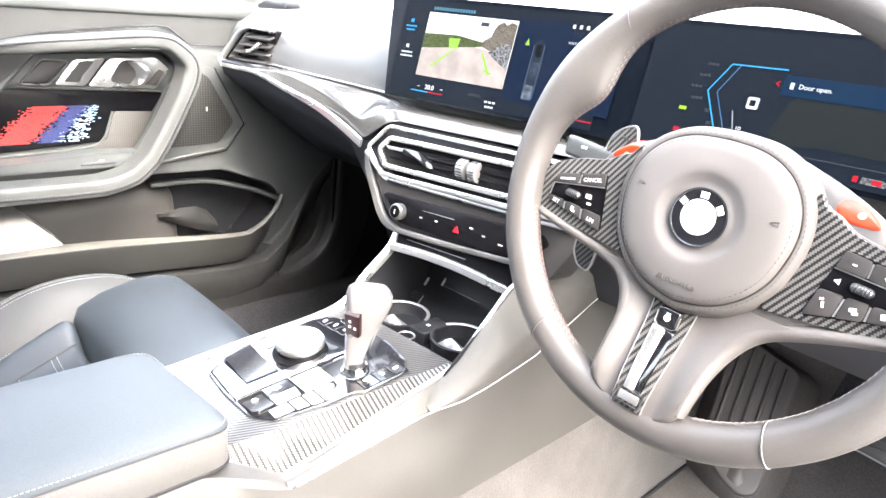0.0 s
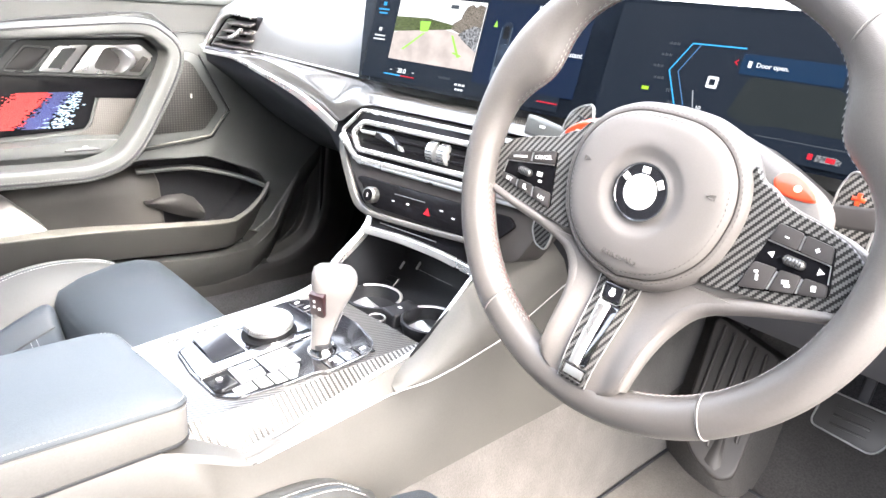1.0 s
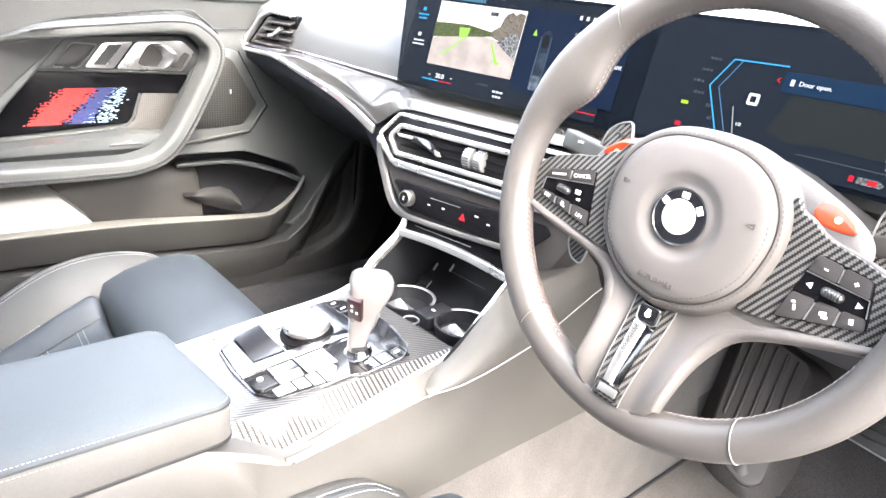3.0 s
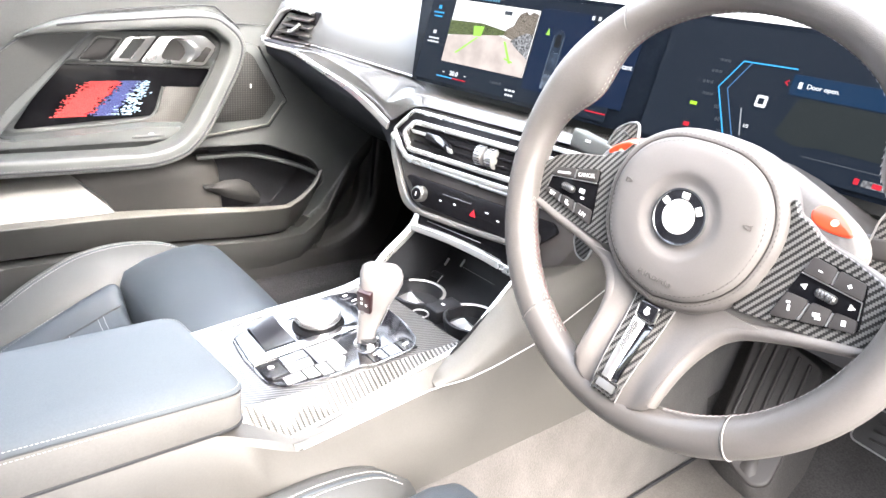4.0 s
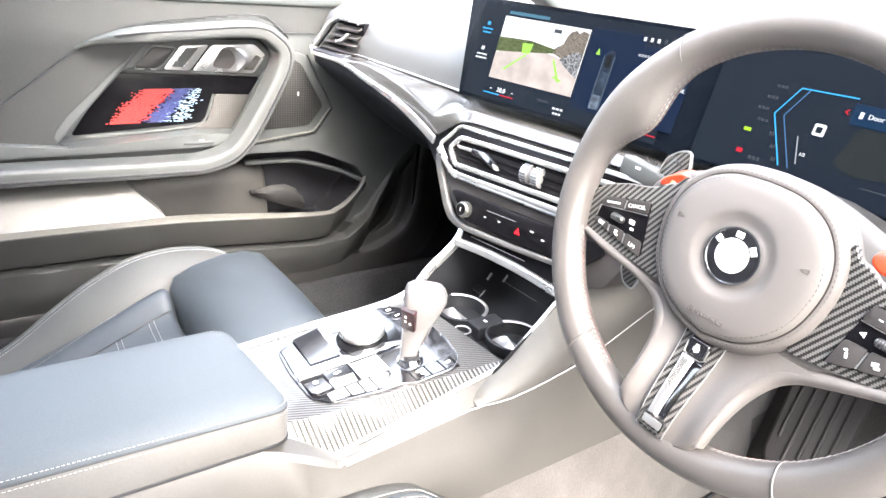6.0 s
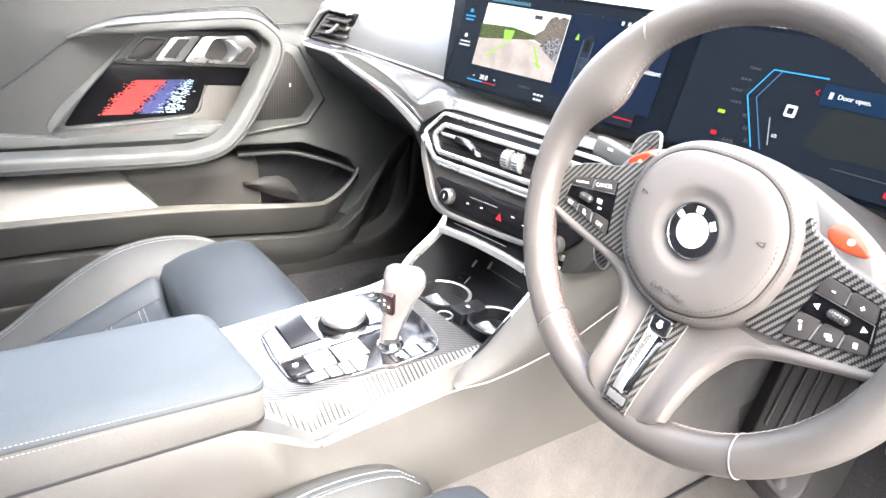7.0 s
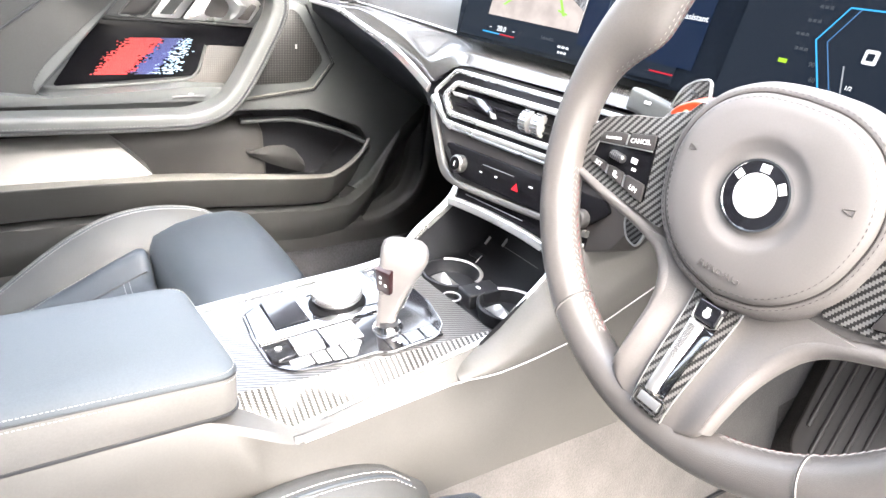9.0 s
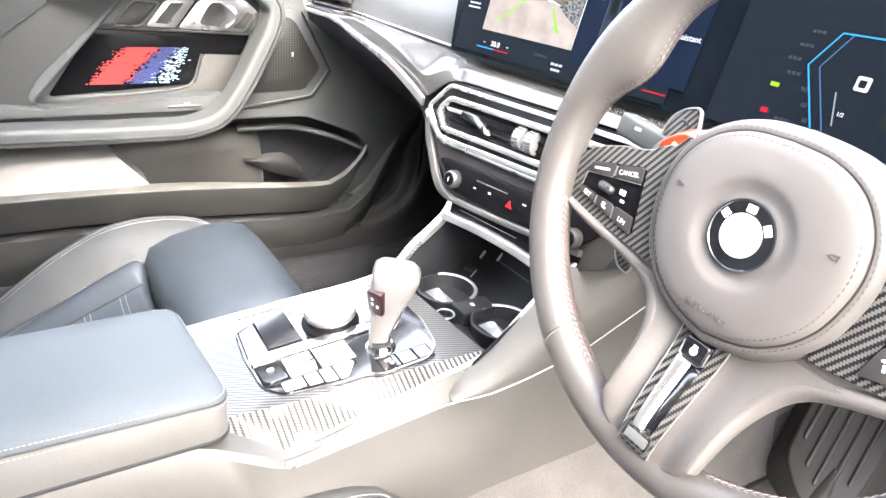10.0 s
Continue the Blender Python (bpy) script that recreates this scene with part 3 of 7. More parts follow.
part("lever_tip", prism(rounded([(-0.034, 0.0262), (-0.028, 0.0250), (-0.0225, 0.0178), (-0.0300, 0.0185)], 0.002), 0.004, 0.0098, SATIN, STACK, 0.001), stack, "bright lever tip")
part("vent_blade", prism(rounded([(-0.112, 0.0330), (-0.078, 0.0345), (-0.078, 0.0300), (-0.106, 0.0290)], 0.0015), 0.002, 0.006, SATIN, STACK, 0.001), stack, "bright inner vent blade")
for s in (-1, 1):
    wheel_m = STACK @ pose(MID + s * 0.0095, 0.029, 0.002, 0, 90, 0)
    part("thumb_wheel", lathe([(0.010, -0.0065), (0.0135, -0.006), (0.0135, 0.006), (0.010, 0.0065)], SATIN, wheel_m, 24), stack, "ribbed silver thumb wheel")
    for k in range(9):
        a = math.pi * (k - 4) / 10 + math.pi / 2
        part("rib", rbox((0.0012, 0.0022, 0.010), BLACK, wheel_m @ pose(0.0137 * math.cos(a + math.pi / 2) * 1, 0.0137 * math.sin(a + math.pi / 2), 0, 0, 0, math.degrees(a)), 0.0003, 1), stack)
low = curve_points([(-0.150, 0.018, 0.003), (-0.118, -0.003, 0.003), (-0.10, -0.0075, 0.003), (0.04, -0.004, 0.003), (0.18, 0.0, 0.003), (0.20, 0.004, 0.003), (0.222, 0.022, 0.003)], 5)
part("lower_bar", sweep(low, slab(0.0035, 0.003, 0.0015), SILVER, m=STACK, name="lower_bar"), stack, "bright chrome bar under the vents")
clim = rounded([(-0.104, -0.036), (-0.094, -0.041), (-0.066, -0.068), (0.138, -0.066), (0.170, -0.034), (0.16, -0.024), (-0.098, -0.031)], 0.005)
climate = part("climate_panel", prism(clim, -0.006, 0.002, PIANO, STACK, 0.001), stack, "gloss black climate panel")
for x in (-0.066, 0.138):
    part("climate_knob", lathe([(0.0115, 0.0), (0.0118, 0.008), (0.0108, 0.011), (0.009, 0.0122), (0.0085, 0.0115)], GUNMETAL if x < 0 else BUTTON, STACK @ pose(x, -0.052, 0.002)), climate, "knurled silver climate knob")
    part("knob_face", lathe([(0.0085, 0.0), (0.0085, 0.001)], PIANO, STACK @ pose(x, -0.052, 0.0137), 24), climate)
    part("knob_mark", rbox((0.0012, 0.006, 0.0006), MARK, STACK @ pose(x, -0.052, 0.0149), 0.0002, 1), climate)
for x, y, w in ((-0.028, -0.051, 0.0045), (-0.001, -0.049, 0.0045), (0.057, -0.043, 0.006), (0.078, -0.048, 0.005), (0.105, -0.052, 0.007)):
    part("button_mark", rbox((w, 0.0016, 0.0006), MARK, STACK @ pose(x, y, 0.0023), 0.0002, 1), climate)
part("seam_line", rbox((0.055, 0.0006, 0.0006), SATIN, STACK @ pose(0.0, -0.040, 0.0023, 0, 0, 2), 0.0002, 1), climate)
part("hazard_mark", prism([(0.0285, -0.0550), (0.0395, -0.0550), (0.034, -0.0455)], 0.002, 0.0027, glow("hazard red", (0.9, 0.03, 0.05), 1.3), STACK), climate, "red hazard triangle")
bar = curve_points([(-0.071, -0.1035, 0.0), (-0.02, -0.0995, 0.001), (0.02, -0.0985, 0.001), (0.06, -0.0995, 0.0), (0.10, -0.1025, 0.0), (0.145, -0.107, 0.0)], 4)
part("cubby_bar", sweep(bar, slab(0.0056, 0.006, 0.0022), SILVER, m=STACK, name="cubby_bar"), stack, "satin silver bar above the storage tray")
lid = part("cubby_lid", prism(rounded([(-0.066, -0.080), (0.02, -0.077), (0.10, -0.072), (0.15, -0.071), (0.15, -0.107), (0.02, -0.099), (-0.064, -0.103)], 0.002), -0.03, -0.002, PIANO, STACK, 0.001), stack, "gloss black tray lid")
part("lid_line", rbox((0.104, 0.0007, 0.0008), SATIN, STACK @ pose(0.004, -0.0868, -0.0018, 0, 0, 1), 0.0003, 1), lid, "thin bright line")
lip = curve_points([(-0.159, 0.014, -0.012), (-0.146, -0.008, -0.006), (-0.126, -0.036, -0.004), (-0.110, -0.058, -0.003), (-0.094, -0.0720, -0.002), (-0.072, -0.0785, -0.001), (-0.05, -0.0785, 0.0), (0.026, -0.0750, 0.0), (0.09, -0.0705, 0.0), (0.150, -0.066, 0.0)], 5)
part("fascia_lip", sweep(lip, lambda t: slab(0.0062 - 0.0024 * ease((t - 0.4) / 0.25), 0.0042, 0.0026), FASCIA_EDGE, m=STACK, name="fascia_lip"), stack, "rounded grey edge round the centre stack")

# ---- curved display ----
disp = thing("curved_display", "wide curved glass display with lit instruments and reversing picture", "display", (0.13, 0.25, 0.64))
TILT = math.tan(radians(12))


def screen(x, z, off=0.0):
    """A place on the curved glass, off metres before it."""
    if x < 0.09:
        y = 0.171 + 0.158 * (x + 0.206)
    else:
        y = 0.2178 + 0.158 * (x - 0.09) - 0.45 * min(x - 0.09, 0.13) ** 2 - (0.117 * (x - 0.22) if x > 0.22 else 0.0)
    return Vector((x, y + TILT * (z - 0.646) - off, z + off * 0.2))


def on_screen(poly, off, mat, name, step=0.02):
    """A flat patch that follows the glass: an outline in x, z."""
    dense = []
    for (x0, z0), (x1, z1) in zip(poly, poly[1:] + poly[:1]):
        n = max(1, int(abs(x1 - x0) / step))
        dense += [(x0 + (x1 - x0) * k / n, z0 + (z1 - z0) * k / n) for k in range(n)]
    bm = bmesh.new()
    f = bm.faces.new([bm.verts.new(screen(x, z, off)) for x, z in dense])
    bmesh.ops.triangulate(bm, faces=[f])
    ex = bmesh.ops.extrude_face_region(bm, geom=list(bm.faces))
    for v in ex["geom"]:
        if isinstance(v, bmesh.types.BMVert):
            v.co.y -= 0.0003
    me = bpy.data.meshes.new(name)
    bm.to_mesh(me)
    bm.free()
    finish(me, mat, 0)
    return me


def ribbon(path, w, off, mat, name):
    """A lit line of some width on the glass."""
    pts = [Vector(p) for p in path]
    verts, faces = [], []
    for i, p in enumerate(pts):
        way = (pts[min(i + 1, len(pts) - 1)] - pts[max(i - 1, 0)]).normalized()
        n = Vector((-way.y, way.x)) * w / 2
        for q in (p + n, p - n):
            verts += [screen(q.x, q.y, off), screen(q.x, q.y, off + 0.0004)]
    for i in range(len(pts) - 1):
        a, b = 4 * i, 4 * i + 4
        faces += [(a, a + 2, b + 2, b), (a + 1, a + 3, b + 3, b + 1), (a, a + 1, b + 1, b), (a + 2, a + 3, b + 3, b + 2)]
    return mesh_of(name, verts, faces, mat, 0)


def box(x0, z0, x1, z1):
    return [(x0, z0), (x1, z0), (x1, z1), (x0, z1)]


rings = []
for k in range(61):
    x = -0.206 + 0.70 * k / 60
    lean = -0.028 * (1 - k / 60)
    lo, hi = screen(x, 0.646), screen(x, 0.784)
    hi.x += lean
    back = Vector((0, 0.022, 0.0))
    rings.append([lo, hi, hi + back + Vector((0, 0.0, -0.004)), lo + back + Vector((0, 0, 0.004))])
SCREEN_GLASS = material("screen glass", (0.002, 0.003, 0.005), 0.2, blotch=(0.02, 3), spec=0.08)
part("housing", loft(rings, SCREEN_GLASS, smooth=30, name="housing"), disp, "black glass front of the display")
BLUE_FIELD = glow("navy field", (0.004, 0.015, 0.046), 1.0)
DARK_FIELD = glow("dark field", (0.011, 0.018, 0.031), 1.0)
part("centre_field", on_screen(box(-0.200, 0.651, 0.118, 0.779), 0.0008, DARK_FIELD, "centre_field"), disp, "dim lit background")
part("cluster_field", on_screen(box(0.165, 0.651, 0.485, 0.779), 0.0008, DARK_FIELD, "cluster_field"), disp, "dim lit background")
pic = part("picture_field", on_screen(box(-0.156, 0.680, -0.013, 0.764), 0.0014, glow("picture sky", (1.0, 1.0, 1.0), 1.1), "picture_field"), disp, "reversing camera picture with a drive and hedge")
part("drive", on_screen([(-0.156, 0.680), (-0.013, 0.680), (-0.013, 0.709), (-0.035, 0.722), (-0.075, 0.727), (-0.125, 0.722), (-0.156, 0.715)], 0.0019, glow("drive", (0.58, 0.50, 0.46), 1.0, 45, 0.15), "drive"), pic)
part("hedge", on_screen([(-0.156, 0.716), (-0.10, 0.7225), (-0.06, 0.727), (-0.05, 0.732), (-0.10, 0.738), (-0.156, 0.736)], 0.0024, glow("hedge", (0.10, 0.125, 0.05), 1.0, 700, 0.85), "hedge"), pic)
part("treetop", on_screen([(-0.060, 0.7275), (-0.013, 0.715), (-0.013, 0.759), (-0.022, 0.761), (-0.028, 0.757), (-0.033, 0.7605), (-0.041, 0.757), (-0.045, 0.750), (-0.0475, 0.741), (-0.053, 0.738), (-0.058, 0.7345)], 0.0024, glow("trees", (0.20, 0.17, 0.14), 1.0, 900, 0.95), "treetop"), pic)
part("parked_car", on_screen([(-0.046, 0.7215), (-0.036, 0.715), (-0.013, 0.703), (-0.013, 0.733), (-0.024, 0.7345), (-0.038, 0.7275)], 0.0028, glow("car in picture", (0.24, 0.24, 0.25), 1.0, 420, 0.9), "parked_car"), pic)
GREEN = glow("guide green", (0.36, 0.72, 0.10), 1.0)
part("guide_flag", on_screen([(-0.109, 0.720), (-0.096, 0.721), (-0.094, 0.734), (-0.112, 0.733)], 0.0032, GREEN, "guide_flag"), pic, "green marker")
part("guide_line", on_screen([(-0.135, 0.694), (-0.131, 0.694), (-0.100, 0.719), (-0.103, 0.719)], 0.0032, GREEN, "guide_line"), pic)
part("guide_line", on_screen([(-0.040, 0.694), (-0.036, 0.694), (-0.053, 0.720), (-0.056, 0.720)], 0.0032, GREEN, "guide_line"), pic)
part("guide_line", on_screen([(-0.048, 0.700), (-0.034, 0.697), (-0.034, 0.695), (-0.048, 0.698)], 0.0032, GREEN, "guide_line"), pic)
top = part("plan_field", on_screen(box(-0.010, 0.668, 0.066, 0.768), 0.0014, BLUE_FIELD, "plan_field"), disp, "plan view of a silver car on blue")
part("plan_car", on_screen(rounded([(0.0165, 0.672), (0.0325, 0.672), (0.0335, 0.700), (0.0330, 0.738), (0.0290, 0.7445), (0.0215, 0.7445), (0.0175, 0.738), (0.0160, 0.700)], 0.003), 0.0019, glow("plan car", (0.022, 0.036, 0.062), 1.0, 90, 0.3), "plan_car"), top)
part("plan_boot", on_screen([(0.0180, 0.6725), (0.0310, 0.6725), (0.0300, 0.6900), (0.0190, 0.6900)], 0.0023, glow("plan boot", (0.13, 0.16, 0.21), 1.0, 160, 0.5), "plan_boot"), top)
part("plan_roof", on_screen(rounded([(0.0195, 0.7000), (0.0300, 0.7000), (0.0305, 0.7180), (0.0200, 0.7180)], 0.002), 0.0023, glow("plan roof", (0.045, 0.065, 0.10), 1.0, 160, 0.4), "plan_roof"), top)
part("plan_bonnet", on_screen(rounded([(0.0205, 0.7240), (0.0295, 0.7240), (0.0285, 0.7400), (0.0215, 0.7400)], 0.003), 0.0023, glow("plan bonnet", (0.008, 0.010, 0.014), 1.0), "plan_bonnet"), top)
for x in (0.0175, 0.0320):
    part("plan_edge", ribbon([(x, 0.674), (x, 0.738)], 0.0005, 0.0023, glow("plan edge", (0.11, 0.15, 0.20), 1.0), "plan_edge"), top)
part("plan_marker", on_screen([(0.004, 0.737), (0.010, 0.737), (0.007, 0.745)], 0.0019, GREEN, "plan_marker"), top)
WHITE = glow("screen white", (0.9, 0.92, 0.95), 1.0)
GREY = glow("screen grey", (0.065, 0.075, 0.09), 1.0)
CYAN = glow("screen blue", (0.05, 0.38, 0.75), 1.2)
SRED = glow("screen red", (0.6, 0.02, 0.04), 1.0)


def dashes(x, z, w, h, mat, parent, n=3, name="caption_bar"):
    """Unreadable lettering: a row of plain bars."""
    for k in range(n):
        x0 = x + w * k / n
        part(name, on_screen(box(x0, z, x0 + w / n * 0.70, z + h * 0.7), 0.0019, mat, name), parent)


dashes(-0.192, 0.742, 0.020, 0.003, CYAN, disp, 6)
dashes(-0.190, 0.737, 0.016, 0.003, CYAN, disp, 5)
dashes(-0.185, 0.748, 0.006, 0.007, CYAN, disp, 2)
dashes(-0.190, 0.707, 0.020, 0.003, WHITE, disp, 6)
dashes(-0.191, 0.702, 0.022, 0.003, WHITE, disp, 7)
dashes(-0.184, 0.714, 0.006, 0.007, WHITE, disp, 2)
dashes(-0.150, 0.767, 0.07, 0.006, glow("dim caption", (0.10, 0.25, 0.35), 1.0), disp, 16)
dashes(-0.068, 0.753, 0.018, 0.007, GREY, pic, 1)
dashes(-0.148, 0.665, 0.005, 0.0015, WHITE, disp, 1)
dashes(-0.108, 0.665, 0.005, 0.0015, WHITE, disp, 1)
dashes(-0.062, 0.665, 0.020, 0.004, GREY, disp, 5)
dashes(-0.034, 0.660, 0.018, 0.0035, WHITE, disp, 3)
dashes(-0.032, 0.654, 0.014, 0.0035, WHITE, disp, 3)
part("temperature_line", on_screen(box(-0.158, 0.6585, -0.128, 0.6600), 0.0019, CYAN, "temperature_line"), disp)
part("temperature_line", on_screen(box(-0.128, 0.6585, -0.103, 0.6600), 0.0019, SRED, "temperature_line"), disp)
for k in range(6):
    part("status_mark", on_screen(box(0.062 + 0.009 * k, 0.762, 0.0655 + 0.009 * k, 0.7665), 0.0019, WHITE if k < 3 else GREY, "status_mark"), disp)
dashes(0.062, 0.744, 0.036, 0.004, glow("dim white", (0.4, 0.42, 0.45), 1.0), disp, 9)
dashes(0.064, 0.724, 0.010, 0.008, WHITE, disp, 1)
part("side_field", on_screen(box(0.062, 0.668, 0.135, 0.757), 0.0012, BLUE_FIELD, "side_field"), disp)


def on_glass(x, z):
    a, b = screen(x + 0.01, z) - screen(x - 0.01, z), screen(x, z + 0.01) - screen(x, z - 0.01)
    a.normalize(), b.normalize()
    return basis(screen(x, z, 0.0022), a, b, a.cross(b))


part("lettering", words("20.0", 0.0092, WHITE, on_glass(-0.127, 0.6655)), disp)
part("lettering", words("Assistant", 0.0085, WHITE, on_glass(0.118, 0.7165)), disp)
part("temperature_line", on_screen(box(0.090, 0.6590, 0.118, 0.6605), 0.0019, SRED, "temperature_line"), disp)
# instruments
part("dial_outline", ribbon([(0.264, 0.668), (0.240, 0.716), (0.257, 0.7445), (0.312, 0.7455)], 0.0013, 0.0019, CYAN, "dial_outline"), disp, "blue angular dial outline")
part("dial_inner", ribbon([(0.274, 0.668), (0.250, 0.716), (0.266, 0.744)], 0.0009, 0.0019, glow("dial inner", (0.08, 0.2, 0.4), 1.0), "dial_inner"), disp)
for k in range(7):
    z = 0.741 - 0.0118 * k
    x = 0.230 - 0.014 * (1 - abs(z - 0.716) / 0.03) + (0.012 if z < 0.7 else 0.004)
    if k < 4:
        dashes(x, z, 0.013, 0.0038, GREY, disp, 3, "scale_mark")
    else:
        part("lettering", words(("90", "60", "30")[k - 4], 0.0058, GREY, on_glass(x + 0.007, z + 0.002)), disp)
part("speed_figure", on_screen([(x, z) for x, z in rounded(box(0.2830, 0.7045, 0.2945, 0.7160), 0.002)], 0.0019, WHITE, "speed_figure"), disp, "white speed figure")
part("speed_figure_hole", on_screen(rounded(box(0.2858, 0.7073, 0.2917, 0.7132), 0.001), 0.0025, DARK_FIELD, "speed_figure_hole"), disp)
part("lettering", words("1/2", 0.0048, WHITE, on_glass(0.2825, 0.684)), disp)
part("fuel_bar", on_screen([(0.271, 0.700), (0.2722, 0.700), (0.2802, 0.674), (0.279, 0.674)], 0.0019, glow("fuel grey", (0.35, 0.37, 0.4), 1.0), "fuel_bar"), disp)
part("green_lamp", on_screen(box(0.215, 0.693, 0.223, 0.6965), 0.0019, glow("lamp green", (0.35, 0.6, 0.03), 1.2), "green_lamp"), disp, "green tell-tale")
part("red_lamp", on_screen(rounded(box(0.2155, 0.670, 0.2225, 0.6745), 0.0012), 0.0019, SRED, "red_lamp"), disp, "red brake tell-tale")
dashes(0.231, 0.666, 0.014, 0.005, GREY, disp, 3)
banner = part("message_banner", on_screen(box(0.311, 0.722, 0.405, 0.741), 0.0014, glow("banner", (0.006, 0.030, 0.075), 1.0), "message_banner"), disp, "blue message banner")
part("lettering", words("Door open.", 0.0064, WHITE, on_glass(0.341, 0.7315)), banner, "white message text")
part("door_symbol", on_screen(box(0.3180, 0.7285, 0.3215, 0.7345), 0.0022, WHITE, "door_symbol"), banner)
part("message_field", on_screen(rounded([(0.311, 0.683), (0.323, 0.7205), (0.404, 0.7205), (0.432, 0.7000), (0.432, 0.679), (0.36, 0.6795), (0.335, 0.676)], 0.006), 0.0014, glow("message field", (0.020, 0.026, 0.028), 1.0), "message_field"), disp)
part("alert_mark", on_screen([(0.304, 0.732), (0.308, 0.729), (0.308, 0.7305), (0.306, 0.732), (0.308, 0.7335), (0.308, 0.735)], 0.0022, SRED, "alert_mark"), disp)
part("range_line", on_screen([(0.345, 0.6685), (0.475, 0.6695), (0.475, 0.6705), (0.345, 0.6695)], 0.0019, GREY, "range_line"), disp)
part("belt_lamp", on_screen(rounded(box(0.3965, 0.657, 0.4010, 0.6625), 0.001), 0.0019, SRED, "belt_lamp"), disp, "red seat belt tell-tale")
part("small_car", on_screen([(0.403, 0.6565), (0.424, 0.6565), (0.426, 0.660), (0.421, 0.6625), (0.404, 0.6625)], 0.0019, glow("small car", (0.16, 0.16, 0.17), 1.0, 500, 0.7), "small_car"), disp, "small car drawing with red doors")
part("small_car_door", on_screen(rounded(box(0.4125, 0.6573, 0.4205, 0.6618), 0.001), 0.0023, SRED, "small_car_door"), disp)
part("lettering", words("50", 0.007, WHITE, on_glass(0.432, 0.6745)), disp)
# ---- steering wheel ----
T, TURN = radians(11.8), radians(-1.92)
WHEEL = basis((0.360, 0.03, 0.644), (1, 0, 0), (0, math.sin(T), math.cos(T)), (0, -math.cos(T), math.sin(T))) @ Matrix.Rotation(TURN, 4, "Z")
wheel = thing("steering_wheel", "grey leather sports steering wheel with carbon spokes and red buttons", "steering wheel", (0.360, 0.03, 0.644))
RR, RIM_A, RIM_B = 0.1693, 0.0158, 0.0165


def on_rim(deg, r=0.0, n=0.0):
    a = radians(deg)
    return Vector(((RR + r) * math.cos(a), (RR + r) * math.sin(a), n))


def grip(d):
    """How far the thumb grips swell inward, 0 to 1."""
    return max(math.exp(-(((d - 150) / 13) ** 2)), math.exp(-(((d - 30) / 13) ** 2)))


def rim_section(t):
    g = grip(360 * t)
    return [(a * (1 + (1.25 if a < 0 else 0.10) * g), b * (1 + 0.12 * g)) for a, b in oval(RIM_A, RIM_B, 28)]


part("rim", sweep([on_rim(360 * k / 144) for k in range(144)], rim_section, RIM_LEATHER, closed=True, m=WHEEL, name="rim"), wheel, "smooth grey leather rim")
RIM_SEAM = material("rim seam", (0.17, 0.163, 0.16), 0.8)
for d, s in ((-126.5, -1), (-53.5, 1), (129, 1), (51, -1)):
    c = on_rim(d)
    out = c.normalized()
    way = Vector((-out.y, out.x, 0))
    ring = [2 * math.pi * k / 40 for k in range(40)]
    path = [c + out * math.cos(a) * (RIM_A + 0.0001) + Vector((0, 0, math.sin(a) * (RIM_B + 0.0001))) - way * s * 0.004 * math.cos(a) for a in ring]
    part("rim_seam", sweep(path, oval(0.0006, 0.0004, 6), RIM_SEAM, up=way, closed=True, m=WHEEL, name="rim_seam"), wheel, "light seam across the rim")
    groove = [p - way * 0.0013 for p in path]
    part("seam_groove", sweep(groove, oval(0.0006, 0.00025, 6), DARK, up=way, closed=True, m=WHEEL, name="seam_groove"), wheel, "dark groove beside the seam")
for n, mat, slant, label in ((0.0034, SEAM, 0.45, "pale cross stitching inside the rim"), (0.0004, SEAM, -0.45, "pale cross stitching inside the rim"), (-0.0030, RED_THREAD, 0.45, "dark red cross stitching inside the rim")):
    for d0, d1 in ((-165, -115), (-72, -15), (15, 165)):
        inner = [on_rim(d, -RIM_A * (1 + 1.25 * grip(d)) * math.sqrt(1 - (n / RIM_B) ** 2) - 0.0002, n) for d in range(d0, d1 + 1, 2)]
        part("rim_stitching", stitches(inner, mat, 0.0042, 0.0008, 0.00034, up=(0, 0, 1), slant=slant, m=WHEEL), wheel, label)

# airbag cover: seam outline, raised face with a round dish, flaring side wall
half = curve_points([(0, 0.0585, 0), (0.027, 0.0560, 0), (0.049, 0.0455, 0), (0.063, 0.028, 0), (0.0683, 0.008, 0), (0.0668, -0.012, 0), (0.0600, -0.033, 0), (0.046, -0.0508, 0), (0.026, -0.0635, 0), (0, -0.0695, 0)], 6)
hub_line = [(p.x, p.y) for p in half]
hub_line = hub_line + [(-x, y) for x, y in hub_line[-2:0:-1]]
EYE = (0.0, -0.0021)


def hub_ring(scale, n, flare=0.0):
    return [(x * scale + flare * x, y * scale, n) for x, y in hub_line]


def dish_ring(k, r, n):
    """Between the pad's outline (k = 1) and a circle of radius r round the emblem (k = 0)."""
    out = []
    for x, y in hub_line:
        dx, dy = x - EYE[0], y - EYE[1]
        d = math.hypot(dx, dy)
        f = (k * d * 0.70 + (1 - k) * r) / d
        out.append((EYE[0] + dx * f, EYE[1] + dy * f, n))
    return out


